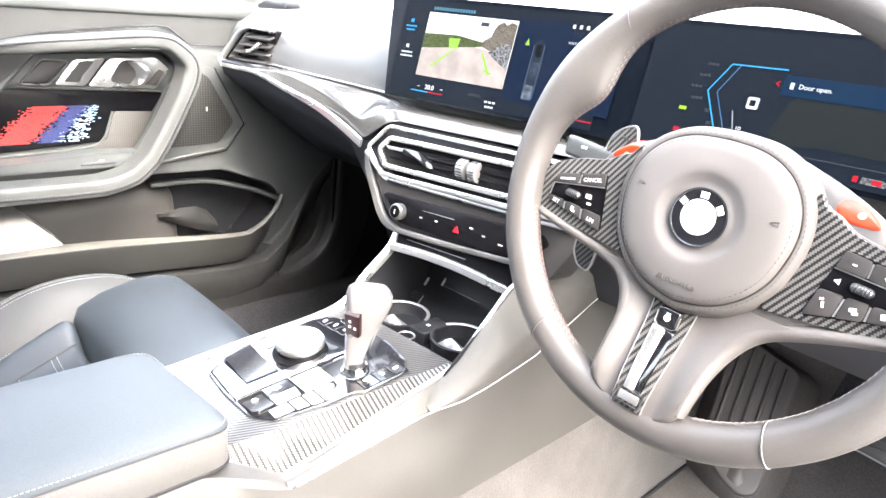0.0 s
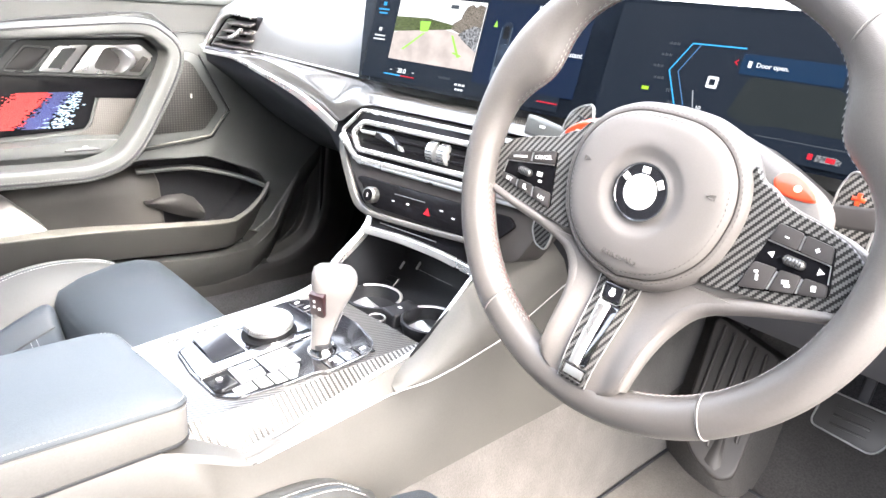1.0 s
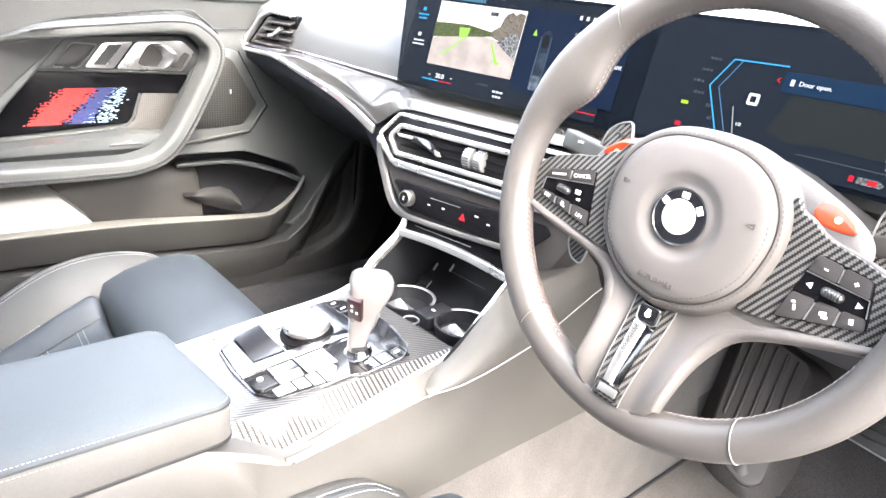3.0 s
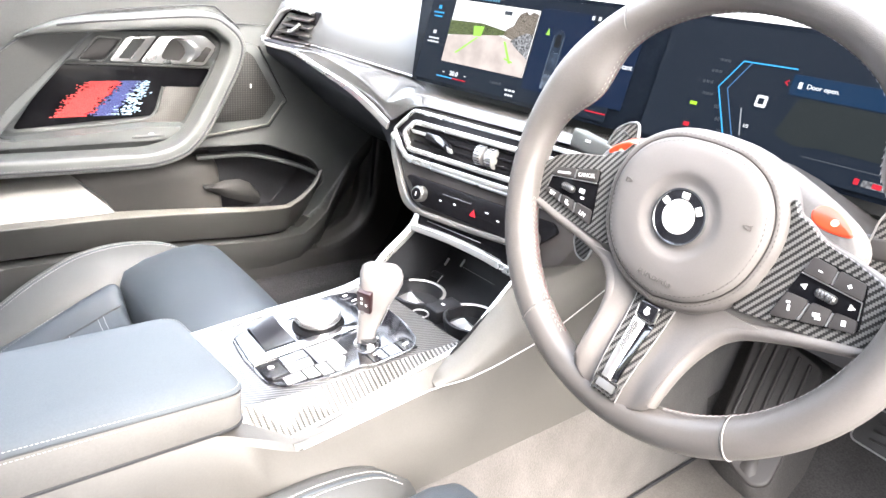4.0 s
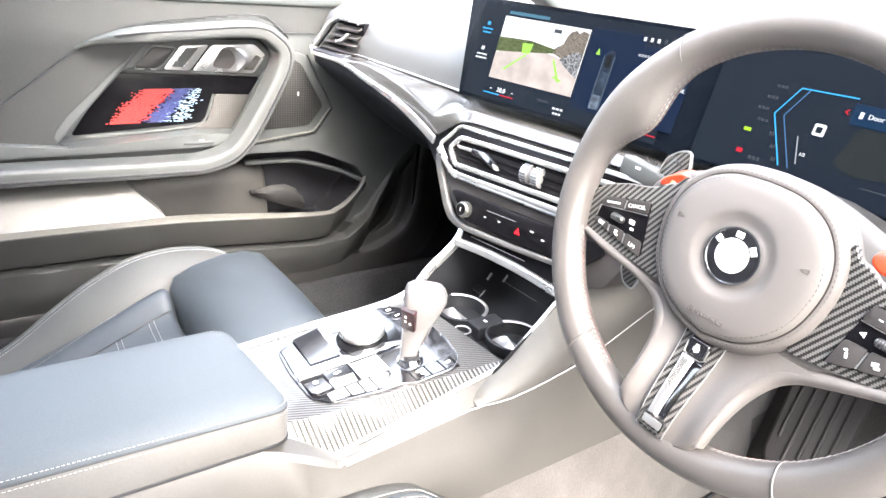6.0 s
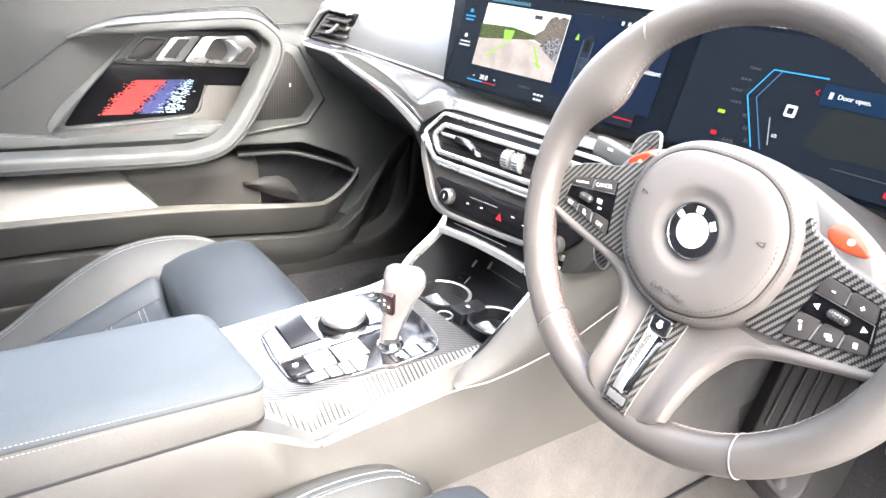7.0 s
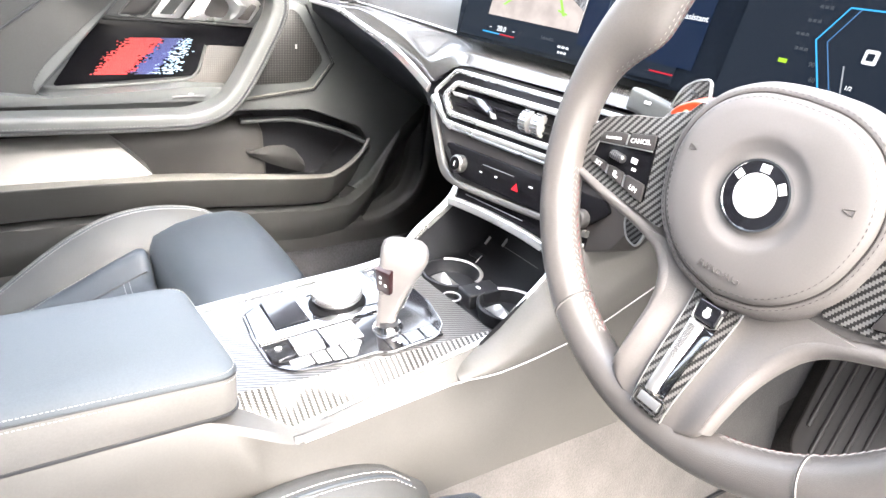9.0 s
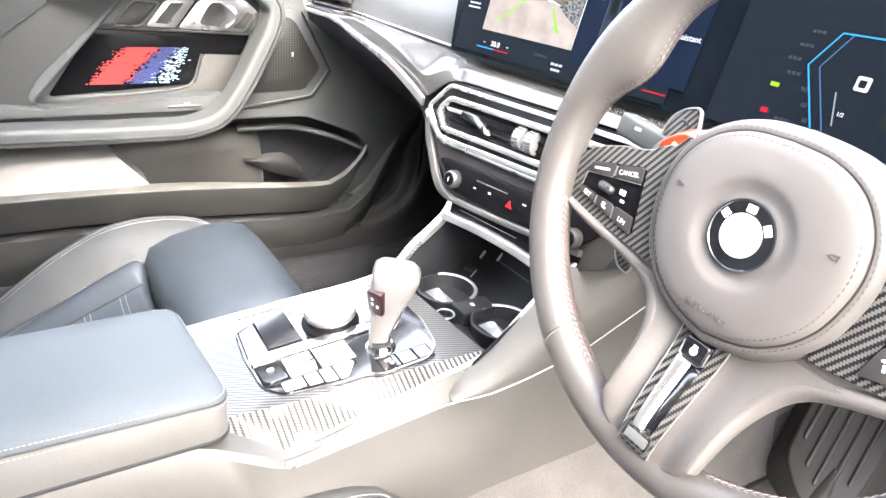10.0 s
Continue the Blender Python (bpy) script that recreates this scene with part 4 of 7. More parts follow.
face = [hub_ring(0.993, -0.0005), hub_ring(0.985, 0.0022), hub_ring(0.955, 0.0048), hub_ring(0.90, 0.0068), hub_ring(0.82, 0.0082), dish_ring(1.0, 0.04, 0.0092), dish_ring(0.5, 0.0385, 0.0097), dish_ring(0.0, 0.0365, 0.0099), dish_ring(0.0, 0.0345, 0.0097), dish_ring(0.0, 0.0325, 0.0090), dish_ring(0.0, 0.0280, 0.0068), dish_ring(0.0, 0.0255, 0.0060), dish_ring(0.0, 0.0235, 0.0058), dish_ring(0.0, 0.008, 0.0058)]
part("hub_pad", loft(face, PAD, WHEEL, smooth=60, name="hub_pad"), wheel, "grained grey airbag cover")
part("hub_side", loft([hub_ring(0.97, -0.010), hub_ring(0.998, -0.0004), hub_ring(1.010, 0.0010), hub_ring(1.040, 0.0008), hub_ring(1.075, -0.0010), hub_ring(1.105, -0.0045), hub_ring(1.130, -0.010), hub_ring(1.145, -0.018), hub_ring(1.12, -0.034)], LEATHER, WHEEL, smooth=60, name="hub_side"), wheel, "smooth grey shoulder round the airbag cover")
part("hub_stitching", stitches([Vector(p) for p in hub_ring(0.935, 0.0056)] + [Vector(hub_ring(0.935, 0.0056)[0])], ENGRAVED, 0.0022, 0.0018, 0.0004, m=WHEEL), wheel, "fine dark stitch line")
part("hub_stitching", stitches([Vector(p) for p in hub_ring(1.036, 0.0008)] + [Vector(hub_ring(1.036, 0.0008)[0])], ENGRAVED, 0.0022, 0.0018, 0.0004, m=WHEEL), wheel, "fine dark stitch line")
part("hub_groove", sweep(hub_ring(0.998, 0.0004), oval(0.0007, 0.0007, 6), ENGRAVED, closed=True, m=WHEEL, name="hub_groove"), wheel, "fine dark groove round the pad")
back = [(p.x, p.y) for p in curve_points([(0, 0.0645, 0), (0.030, 0.061, 0), (0.060, 0.052, 0), (0.090, 0.040, 0), (0.112, 0.026, 0), (0.118, 0.008, 0), (0.105, -0.020, 0), (0.080, -0.048, 0), (0.045, -0.070, 0), (0, -0.078, 0)], 4)]
back = back + [(-x, y) for x, y in back[-2:0:-1]]
part("hub_cover", loft([[(x * k, y * k, n) for x, y in back] for k, n in ((0.80, -0.066), (0.93, -0.060), (0.99, -0.050), (1.0, -0.040), (0.985, -0.032), (0.95, -0.027), (0.88, -0.024), (0.70, -0.022))], LEATHER, WHEEL, smooth=60, name="hub_cover"), wheel, "smooth grey cover behind the hub")
emblem = part("emblem", lathe([(0.0224, -0.002), (0.0228, 0.0012), (0.0222, 0.0024), (0.0210, 0.0024), (0.0206, 0.0018)], CHROME, WHEEL @ pose(*EYE, 0.0066), 56), wheel, "round emblem with black ring and white centre")
part("emblem_ring", lathe([(0.0208, 0.0), (0.0208, 0.0022), (0.0134, 0.0022)], BLACK, WHEEL @ pose(*EYE, 0.0066), 56), emblem, "black ring")
part("emblem_centre", lathe([(0.0135, 0.0), (0.0135, 0.0028), (0.0130, 0.0031)], MARK, WHEEL @ pose(*EYE, 0.0066), 44), emblem, "white centre disc")
for d, w in ((149, 0.0052), (91, 0.0064), (33, 0.0068)):
    a = radians(d)
    part("emblem_mark", rbox((w, 0.0048, 0.0006), MARK, WHEEL @ pose(EYE[0] + 0.0170 * math.cos(a), EYE[1] + 0.0170 * math.sin(a), 0.0090, 0, 0, d - 90), 0.0002, 1), emblem)
part("moulded_word", words("AIRBAG", 0.0092, EMBOSS, WHEEL @ pose(0.0, -0.0530, 0.0080, -9, 0, 0), depth=0.0009), wheel)
for s in (-1, 1):
    part("horn_mark", sweep([(s * 0.0495, 0.0100, 0.0090), (s * 0.0520, 0.0112, 0.0087), (s * 0.0555, 0.0120, 0.0083), (s * 0.0555, 0.0085, 0.0083), (s * 0.0520, 0.0090, 0.0087), (s * 0.0495, 0.0100, 0.0090)], oval(0.0003, 0.0006, 6), EMBOSS, up=(0, 0, 1), m=WHEEL, name="horn_mark"), wheel)

# side spokes; the web's middle line as (x, y, depth)
EDGE = {
    1: [(0.164, -0.0345, -0.012), (0.150, -0.0390, -0.012), (0.120, -0.0470, -0.013), (0.090, -0.0570, -0.015), (0.070, -0.0655, -0.016), (0.0575, -0.0755, -0.015), (0.0495, -0.0880, -0.012), (0.0440, -0.1020, -0.007), (0.0410, -0.1180, 0.000), (0.0395, -0.136, 0.006), (0.0390, -0.148, 0.008)],
    -1: [(0.164, -0.0360, -0.012), (0.150, -0.0410, -0.012), (0.120, -0.0475, -0.013), (0.088, -0.0535, -0.016), (0.062, -0.0620, -0.018), (0.0480, -0.0735, -0.016), (0.0405, -0.0870, -0.012), (0.0375, -0.1020, -0.007), (0.0370, -0.1180, 0.000), (0.0375, -0.136, 0.006), (0.0385, -0.148, 0.008)],
}
PLATE = [(0.0690, 0.0405), (0.0770, 0.0290), (0.0850, 0.0270), (0.0950, 0.0196), (0.1070, 0.0158), (0.1190, 0.0140), (0.1420, 0.0065), (0.1550, -0.0040), (0.1615, -0.0200), (0.1600, -0.0345), (0.1490, -0.0405), (0.1230, -0.0430), (0.0930, -0.0470), (0.0600, -0.0515), (0.0560, -0.020)]
PACK = {  # inner top, outer top, outer bottom, inner bottom; ends of the upper and starts of the lower row, inside and outside
    -1: ((0.0923, 0.0070), (0.1395, -0.0050), (0.1425, -0.0295), (0.0835, -0.0412), (0.25, 0.36), (0.72, 0.80)),
    1: ((0.0978, 0.0074), (0.1335, 0.0030), (0.1400, -0.0290), (0.0862, -0.0426), (0.27, 0.38), (0.57, 0.74)),
}
for s in (-1, 1):
    flip = Matrix.Diagonal((s, 1, 1, 1))
    body = rounded([(0.050, 0.032), (0.100, 0.018), (0.142, 0.008), (0.162, -0.004), (0.164, -0.030), (0.152, -0.043), (0.090, -0.056), (0.05, -0.06)], 0.008)
    part("spoke", prism(body, -0.026, -0.010, LEATHER, WHEEL @ flip, 0.005, 3), wheel, "smooth grey side spoke")
    part("carbon_plate", prism(rounded(PLATE, 0.005), -0.012, -0.005, CARBON, WHEEL @ flip, 0.002, 3), wheel, "carbon spoke plate")
    part("plate_edge", sweep([(x, y, -0.0105) for x, y in rounded(PLATE, 0.005)[6:72]], oval(0.0012, 0.0016, 8), LEATHER, m=WHEEL @ flip, name="plate_edge"), wheel, "smooth raised edge round the carbon")
    web = curve_points(EDGE[s], 6)
    part("spoke_web", sweep(web, lambda t: oval(0.0034 + 0.0040 * math.sin(math.pi * t), 0.0105 - 0.003 * ease((t - 0.5) / 0.4), 16), LEATHER, up=(0, 0, 1), m=WHEEL @ flip, smooth=80, name="spoke_web"), wheel, "smooth leather web running into the lower spoke")
    it, ot, obm, ib, row1, row3 = PACK[s]

    def at(u, v):
        """u from the inner edge outwards, v down through the rows: 0 to 1 upper, 1 to 2 roller, 2 to 3 lower."""
        def down(row_a, row_b, top, low):
            f = v * row_a if v < 1 else row_a + (v - 1) * (row_b - row_a) if v < 2 else row_b + (v - 2) * (1 - row_b)
            return Vector(top).lerp(Vector(low), f)
        return tuple(down(row1[0], row3[0], it, ib).lerp(down(row1[1], row3[1], ot, obm), u))

    def cell(u0, u1, v0, v1):
        return [at(u0, v0), at(u1, v0), at(u1, v1), at(u0, v1)]

    pack = part("button_pack", prism(rounded(cell(-0.02, 1.03, -0.05, 3.05), 0.005), -0.008, -0.0040, PIANO, WHEEL @ flip, 0.001), wheel, "gloss black button pack")
    for u0, u1, v0, v1 in ((0.0, 0.47, 0.0, 0.94), (0.51, 1.0, 0.0, 0.94), (0.0, 0.33, 2.04, 3.0), (0.37, 0.66, 2.04, 3.0), (0.70, 1.0, 2.04, 3.0)):
        part("button", prism(rounded(cell(u0, u1, v0, v1), 0.0022, 3), -0.005, -0.0022, BUTTON, WHEEL @ flip, 0.0006), pack, "matt grey button")
    for u, v0, v1 in ((0.49, 0.10, 0.85), (0.35, 2.15, 2.95), (0.68, 2.15, 2.95)):
        part("button_gap", prism([at(u - 0.012, v0), at(u + 0.012, v0), at(u + 0.012, v1), at(u - 0.012, v1)], -0.004, -0.0026, SATIN, WHEEL @ flip), pack, "bright gap between two buttons")
    part("pack_edge", sweep([(*at(u, 0.97), -0.0030) for u in (0.0, 0.33, 0.66, 1.0)] + [(*at(1.0, 1.98), -0.0030)], oval(0.0004, 0.0005, 6), SATIN, m=WHEEL @ flip, name="pack_edge"), pack, "thin bright edge")
    x, y = at(0.50 if s > 0 else 0.56, 1.5)
    lean = -4
    part("roller", rbox((0.0150, 0.0066, 0.007), GUNMETAL, WHEEL @ pose(s * x, y, -0.0025, 0, 0, lean), 0.0032, 3), pack, "ribbed silver roller")
    for k in range(6):
        part("rib", rbox((0.0008, 0.0054, 0.0010), DARK, WHEEL @ pose(s * x, y, 0.0008, 0, 0, lean) @ pose(-0.005 + 0.0020 * k, 0, 0), 0.0003, 1), pack)
    if s > 0:
        for u, f in ((0.14, -1), (0.88, 1)):
            x, y = at(u, 1.5)
            part("arrow_mark", prism([(x - f * 0.0018, y - 0.0022), (x + f * 0.0022, y), (x - f * 0.0018, y + 0.0022)][::f], -0.0042, -0.0036, MARK, WHEEL), pack)
        for u, v, w, h in ((0.24, 0.5, 0.0036, 0.0012), (0.76, 0.5, 0.0038, 0.0013), (0.76, 0.5, 0.0013, 0.0038), (0.16, 2.55, 0.0022, 0.0052), (0.11, 2.35, 0.0034, 0.0020), (0.51, 2.5, 0.0056, 0.0034), (0.55, 2.65, 0.0048, 0.0024), (0.85, 2.5, 0.0036, 0.0048)):
            x, y = at(u, v)
            part("button_mark", rbox((w * 0.8, h * 0.8, 0.0005), MARK, WHEEL @ pose(x, y, -0.0021, 0, 0, -6 if v < 1 else 14), 0.0002, 1), pack)
    else:
        for u, v, text, size in ((0.24, 0.5, "CANCEL", 0.0048), (0.84, 2.55, "SET", 0.0048), (0.16, 2.6, "LIM", 0.0050)):
            x, y = at(u, v)
            part("lettering", words(text, size, MARK, WHEEL @ pose(-x, y, -0.0021, 0, 0, 13 if v < 1 else -9), depth=0.0001), pack)
        for u, v, w, h in ((0.75, 0.5, 0.0150, 0.0018), (0.52, 2.45, 0.0030, 0.0034), (0.50, 2.65, 0.0042, 0.0014), (0.28, 1.45, 0.0060, 0.0040), (0.25, 1.75, 0.0040, 0.0020)):
            x, y = at(u, v)
            part("button_mark", rbox((w, h, 0.0005), MARK, WHEEL @ pose(-x, y, -0.0021 if v < 1 or v > 2 else -0.0038, 0, 0, 13 if v < 1 else 2 if v < 2 else -9), 0.0002, 1), pack)
    # red drive mode button in a hollow of the cover
    egg = [(0.0160 * math.cos(2 * math.pi * k / 28), 0.0078 * math.sin(2 * math.pi * k / 28) * (1 - 0.35 * math.cos(2 * math.pi * k / 28))) for k in range(28)]
    red_at = WHEEL @ pose(s * 0.0910, 0.0295, -0.030, -20, 0, -s * 17 + (180 if s < 0 else 0))
    part("red_button", prism(egg, -0.010, 0.0065, RED, red_at, 0.0045, 4), wheel, "glossy orange-red drive mode button")
    part("button_mark", lathe([(0.0026, 0.0), (0.0026, 0.0006), (0.0014, 0.0006)], PALE_RED, red_at @ pose(0.002, 0.0, 0.0064), 20), wheel)
    # paddle behind the spoke
    pad = [(0.1140, 0.0400), (0.1190, 0.0540), (0.1310, 0.0500), (0.1410, 0.0415), (0.1450, 0.0255), (0.1460, -0.030), (0.1440, -0.0780), (0.1355, -0.0902), (0.1235, -0.0930), (0.1203, -0.0840), (0.1180, -0.030), (0.1150, 0.0)]
    if s > 0:
        pad = [(x - 0.010, max(y, -0.030 + 0.2 * (x - 0.10))) for x, y in pad]
        pad = pad[:7] + pad[10:]
    pad = rounded(pad, 0.005)
    paddle = part("shift_paddle", prism(pad, -0.078, -0.0735, CARBON, WHEEL @ flip, 0.0012), wheel, "carbon shift paddle with silver edge")
    part("paddle_edge", sweep([Vector((x, y, -0.0745)) for x, y in pad], oval(0.0011, 0.0020, 6), SATIN, closed=True, m=WHEEL @ flip, name="paddle_edge"), paddle, "thin silver edge")
    if s > 0:
        for w, h in ((0.009, 0.0032), (0.0032, 0.009)):
            part("plus_mark", rbox((w, h, 0.0005), RED, WHEEL @ pose(0.1185, 0.0350, -0.0732), 0.0002, 1), paddle)
    else:
        part("minus_mark", rbox((0.008, 0.0020, 0.0005), DARK, WHEEL @ pose(-0.1275, 0.0400, -0.0732, 0, 0, -20), 0.0002, 1), paddle)


# lower spoke with carbon frame and polished bar
def dish(x, y):
    return -0.011 + 0.0250 * ease((-y - 0.066) / 0.092) - 3.0 * x * x


rings = []
for y in [-0.056, -0.060, -0.064] + [-0.068 - 0.0056 * k for k in range(15)] + [-0.1500, -0.1530, -0.1560, -0.1590, -0.1615, -0.1632]:
    sides = {}
    for s in (-1, 1):
        w = between(-y, [(-b, a) for a, b, c in EDGE[s][3:]])
        w = min(w, between(-y, [(0.0, 0.2), (0.145, 0.2), (0.146, 0.0400), (0.150, 0.0390), (0.154, 0.0360), (0.158, 0.0300), (0.161, 0.0220), (0.1635, 0.010)]))
        roll = between(-y, [(-b, c + 0.0097) for a, b, c in EDGE[s][3:]]) if y > -0.146 else between(-y, [(0.146, 0.0170), (0.154, 0.0165), (0.165, 0.0130)])
        sides[s] = []
        for k in range(15):
            x = w * k / 14
            e = ease((x - 0.0185) / max(0.004, w - 0.0185))
            drop = 0.004 * max(0.0, x / w - 0.85) / 0.15 * ease((-y - 0.140) / 0.012)
            sides[s].append((s * x, y, dish(min(x, 0.022), y) * (1 - e) + roll * e - drop))
    top = sides[-1][:0:-1] + sides[1]
    rings.append(top + [(x * 0.96, yy, z - 0.012) for x, yy, z in reversed(top)])
part("lower_spoke", loft(rings, LEATHER, WHEEL, smooth=80, name="lower_spoke"), wheel, "smooth grey lower spoke")


def strip_ring(x0, x1, y, n0):
    return [(x0, y, dish(x0, y) + n0), (x1, y, dish(x1, y) + n0), (x1, y, dish(x1, y) - 0.004), (x0, y, dish(x0, y) - 0.004)]


for s in (-1, 1):
    rr = []
    for k in range(14):
        t = k / 13
        y = -0.074 - 0.086 * t
        rr.append([(s * x, yy, z) for x, yy, z in strip_ring(0.0100 - 0.0024 * t, 0.0185 - 0.0057 * t, y, 0.0024)])
    part("carbon_strip", loft(rr, CARBON, WHEEL, name="carbon_strip"), wheel, "carbon spoke strip")
    lining = [(s * (0.0186 - 0.0057 * k / 13), -0.074 - 0.086 * k / 13, dish(0.0186 - 0.0057 * k / 13, -0.074 - 0.086 * k / 13) + 0.0022) for k in range(14)]
    part("strip_edge", sweep(lining, oval(0.0006, 0.0006, 6), SATIN, m=WHEEL, name="strip_edge"), wheel, "thin bright edge of the carbon strip")
bar = []
for k in range(14):
    w, y = 0.0098 - 0.0026 * k / 13, -0.0915 - 0.0535 * k / 13
    lift = min(1.0, 0.4 + k / 2.0, 0.4 + (13 - k) / 2.0)
    bar.append([(x * w, y, dish(0.0, y) + z * lift) for x, z in ((-1.0, 0.0030), (-0.5, 0.0016), (0.0, 0.0010), (0.5, 0.0016), (1.0, 0.0034), (1.0, -0.004), (-1.0, -0.004))])
part("polished_bar", loft(bar, BLACK, WHEEL, smooth=80, name="polished_bar"), wheel, "gloss black hollow of the spoke")
blade = []
for k in range(14):
    w, y = 0.0098 - 0.0026 * k / 13, -0.0925 - 0.0525 * k / 13
    blade.append([(x * w, y, dish(0.0, y) + z) for x, z in ((-1.0, 0.0036), (-0.85, 0.0044), (-0.35, 0.0036), (0.02, 0.0022), (0.12, 0.0008), (-1.0, -0.004))])
part("polished_blade", loft(blade, SILVER, WHEEL, smooth=80, name="polished_blade"), wheel, "bright polished blade beside the hollow")
block_m = WHEEL @ pose(0, -0.0855, dish(0, -0.0855), -4, 0, 0)
part("spoke_block", prism(rounded([(-0.0096, 0.0085), (0.0096, 0.0085), (0.0090, -0.0062), (-0.0090, -0.0062)], 0.003), -0.006, 0.0065, BLACK, block_m, 0.0022, 3), wheel, "gloss black block with white mark")
part("block_lip", sweep([(-0.0098, 0.004, 0.0048), (-0.0092, -0.0055, 0.0048), (-0.006, -0.0076, 0.0048), (0.006, -0.0076, 0.0048), (0.0092, -0.0055, 0.0048), (0.0098, 0.004, 0.0048)], oval(0.0004, 0.0010, 8), SATIN, m=block_m, name="block_lip"), wheel, "bright lip under the block")
part("block_mark", lathe([(0.0027, 0.0), (0.0027, 0.0006)], MARK, block_m @ pose(0, 0.0005, 0.0064), 20), wheel, "white round mark")
part("block_mark", rbox((0.0034, 0.0026, 0.0006), MARK, block_m @ pose(0, 0.0034, 0.0066), 0.0002, 1), wheel)
part("carbon_foot", loft([strip_ring(-0.0128, 0.0128, -0.1455 - 0.0018 * k, 0.0026) for k in range(9)], CARBON, WHEEL, name="carbon_foot"), wheel, "carbon spoke foot")
foot_m = WHEEL @ pose(0, -0.1515, dish(0, -0.1515) + 0.0022, -14, 0, 0)
part("badge", prism(rounded([(-0.0088, 0.0034), (0.0088, 0.0034), (0.0088, -0.0034), (-0.0088, -0.0034)], 0.001), -0.002, 0.0016, SATIN, foot_m, 0.0006), wheel, "small silver badge plate")
part("badge_frame", sweep([(x, y, 0.0010) for x, y in rounded([(-0.0112, 0.0052), (0.0112, 0.0052), (0.0112, -0.0054), (-0.0112, -0.0054)], 0.002)], oval(0.0008, 0.0012, 6), GUNMETAL, closed=True, m=foot_m, name="badge_frame"), wheel, "dark metal frame round the badge")

# ---- column ----
column = thing("steering_column", "grey plastic steering column shroud with stalks", "steering column", (0.357, 0.2, 0.56))
COL = basis((0.360, 0.03, 0.644), (1, 0, 0), (0, math.sin(T), math.cos(T)), (0, -math.cos(T), math.sin(T)))
SHROUD = material("dark shroud plastic", (0.009, 0.0085, 0.0085), 0.5, grain=(0.08, 400), spec=0.25)
part("shroud", loft([[(x * w * (1 - 0.4 * max(0.0, -y) * (x > 0)), y * h - 0.004 - 0.16 * (-n - 0.06), n) for x, y in oval(1, 1, 28)] for n, w, h in ((-0.062, 0.060, 0.050), (-0.068, 0.085, 0.062), (-0.10, 0.105, 0.070), (-0.20, 0.108, 0.072), (-0.26, 0.110, 0.074))], SHROUD, COL, name="shroud"), column, "matt grey column shroud")
part("shroud_key", lathe([(0.0125, 0.0), (0.0125, 0.004), (0.0105, 0.005), (0.0105, 0.003)], BUTTON, COL @ pose(-0.083, -0.040, -0.076, 0, -30, 0), 28), column, "round dark adjuster on the shroud")
for s in (-1, 1):
    # right stalk in a darker grey: shade under the paddle put into its colour
    stalk = part("stalk", loft([[(s * (0.06 + 0.127 * t), 0.010 + 0.016 * t + y * (0.009 + 0.0010 * t), -0.082 + n * (0.008 + 0.003 * t)) for y, n in slab(1, 1, 0.4)] for t in (0, 0.3, 0.6, 0.62, 0.96, 1.0)], PLASTIC if s < 0 else BUTTON, COL, name="stalk"), column, "dark grey control stalk")
    part("stalk_mark", rbox((0.007, 0.0026, 0.0005), MARK, COL @ pose(s * 0.166, 0.0265, -0.0711), 0.0002, 1), stalk)
# ---- centre console ----
console = thing("centre_console", "grey padded centre console with carbon top and gloss control panel", "console", (0.0, -0.1, 0.2))


def top_z(y):
    return 0.368 + 0.09 * y


def side_seam(y):
    return between(y, [(-1.0, 0.350), (-0.25, 0.345), (-0.20, 0.330), (-0.165, 0.318), (0.013, 0.336), (0.1, 0.345), (0.18, 0.360), (0.3, 0.41), (0.5, 0.45)])


def fall(y):
    return between(y, [(-0.225, 0.030), (-0.15, 0.030), (0.055, 0.002), (0.2, 0.002)])


rings, band = [], []
for k in range(41):
    y = -0.225 + 0.28 * k / 40
    z, d = top_z(y), fall(y)
    xin = between(y, [(-0.225, 0.044), (-0.15, 0.059), (-0.06, 0.068), (0.055, 0.081)])
    xout = between(y, [(-0.225, 0.075), (-0.165, 0.092), (0.055, 0.089)])
    lead = 0.012 * (k / 40) ** 4
    rings.append([(x, y + lead * (x + 0.11) / 0.19, zz) for x, zz in ((-0.122, z - 0.03), (-0.117, z - 0.006), (-0.108, z), (xin, z), (xout - 0.002, z - d), (xout, z - d - 0.003), (xout - 0.004, z - d - 0.02), (-0.11, z - 0.05))])
    if y > -0.17:
        s = side_seam(y)
        band.append([(xout - 0.004, y, z - d - 0.006), (xout, y, z - d - 0.001), (0.103, y, s + 0.006), (0.107, y, s), (0.10, y, s - 0.01)])
top_mesh = loft(rings, CARBON_TOP, smooth=12, name="carbon_top")
top_mesh.materials.append(CARBON_SIDE)
for f in top_mesh.polygons:
    if f.normal.x > 0.06:
        f.material_index = 1
part("carbon_top", top_mesh, console, "lacquered carbon console top")
part("edge_band", loft(band, TRIM, smooth=40, name="edge_band"), console, "smooth pale band beside the carbon")
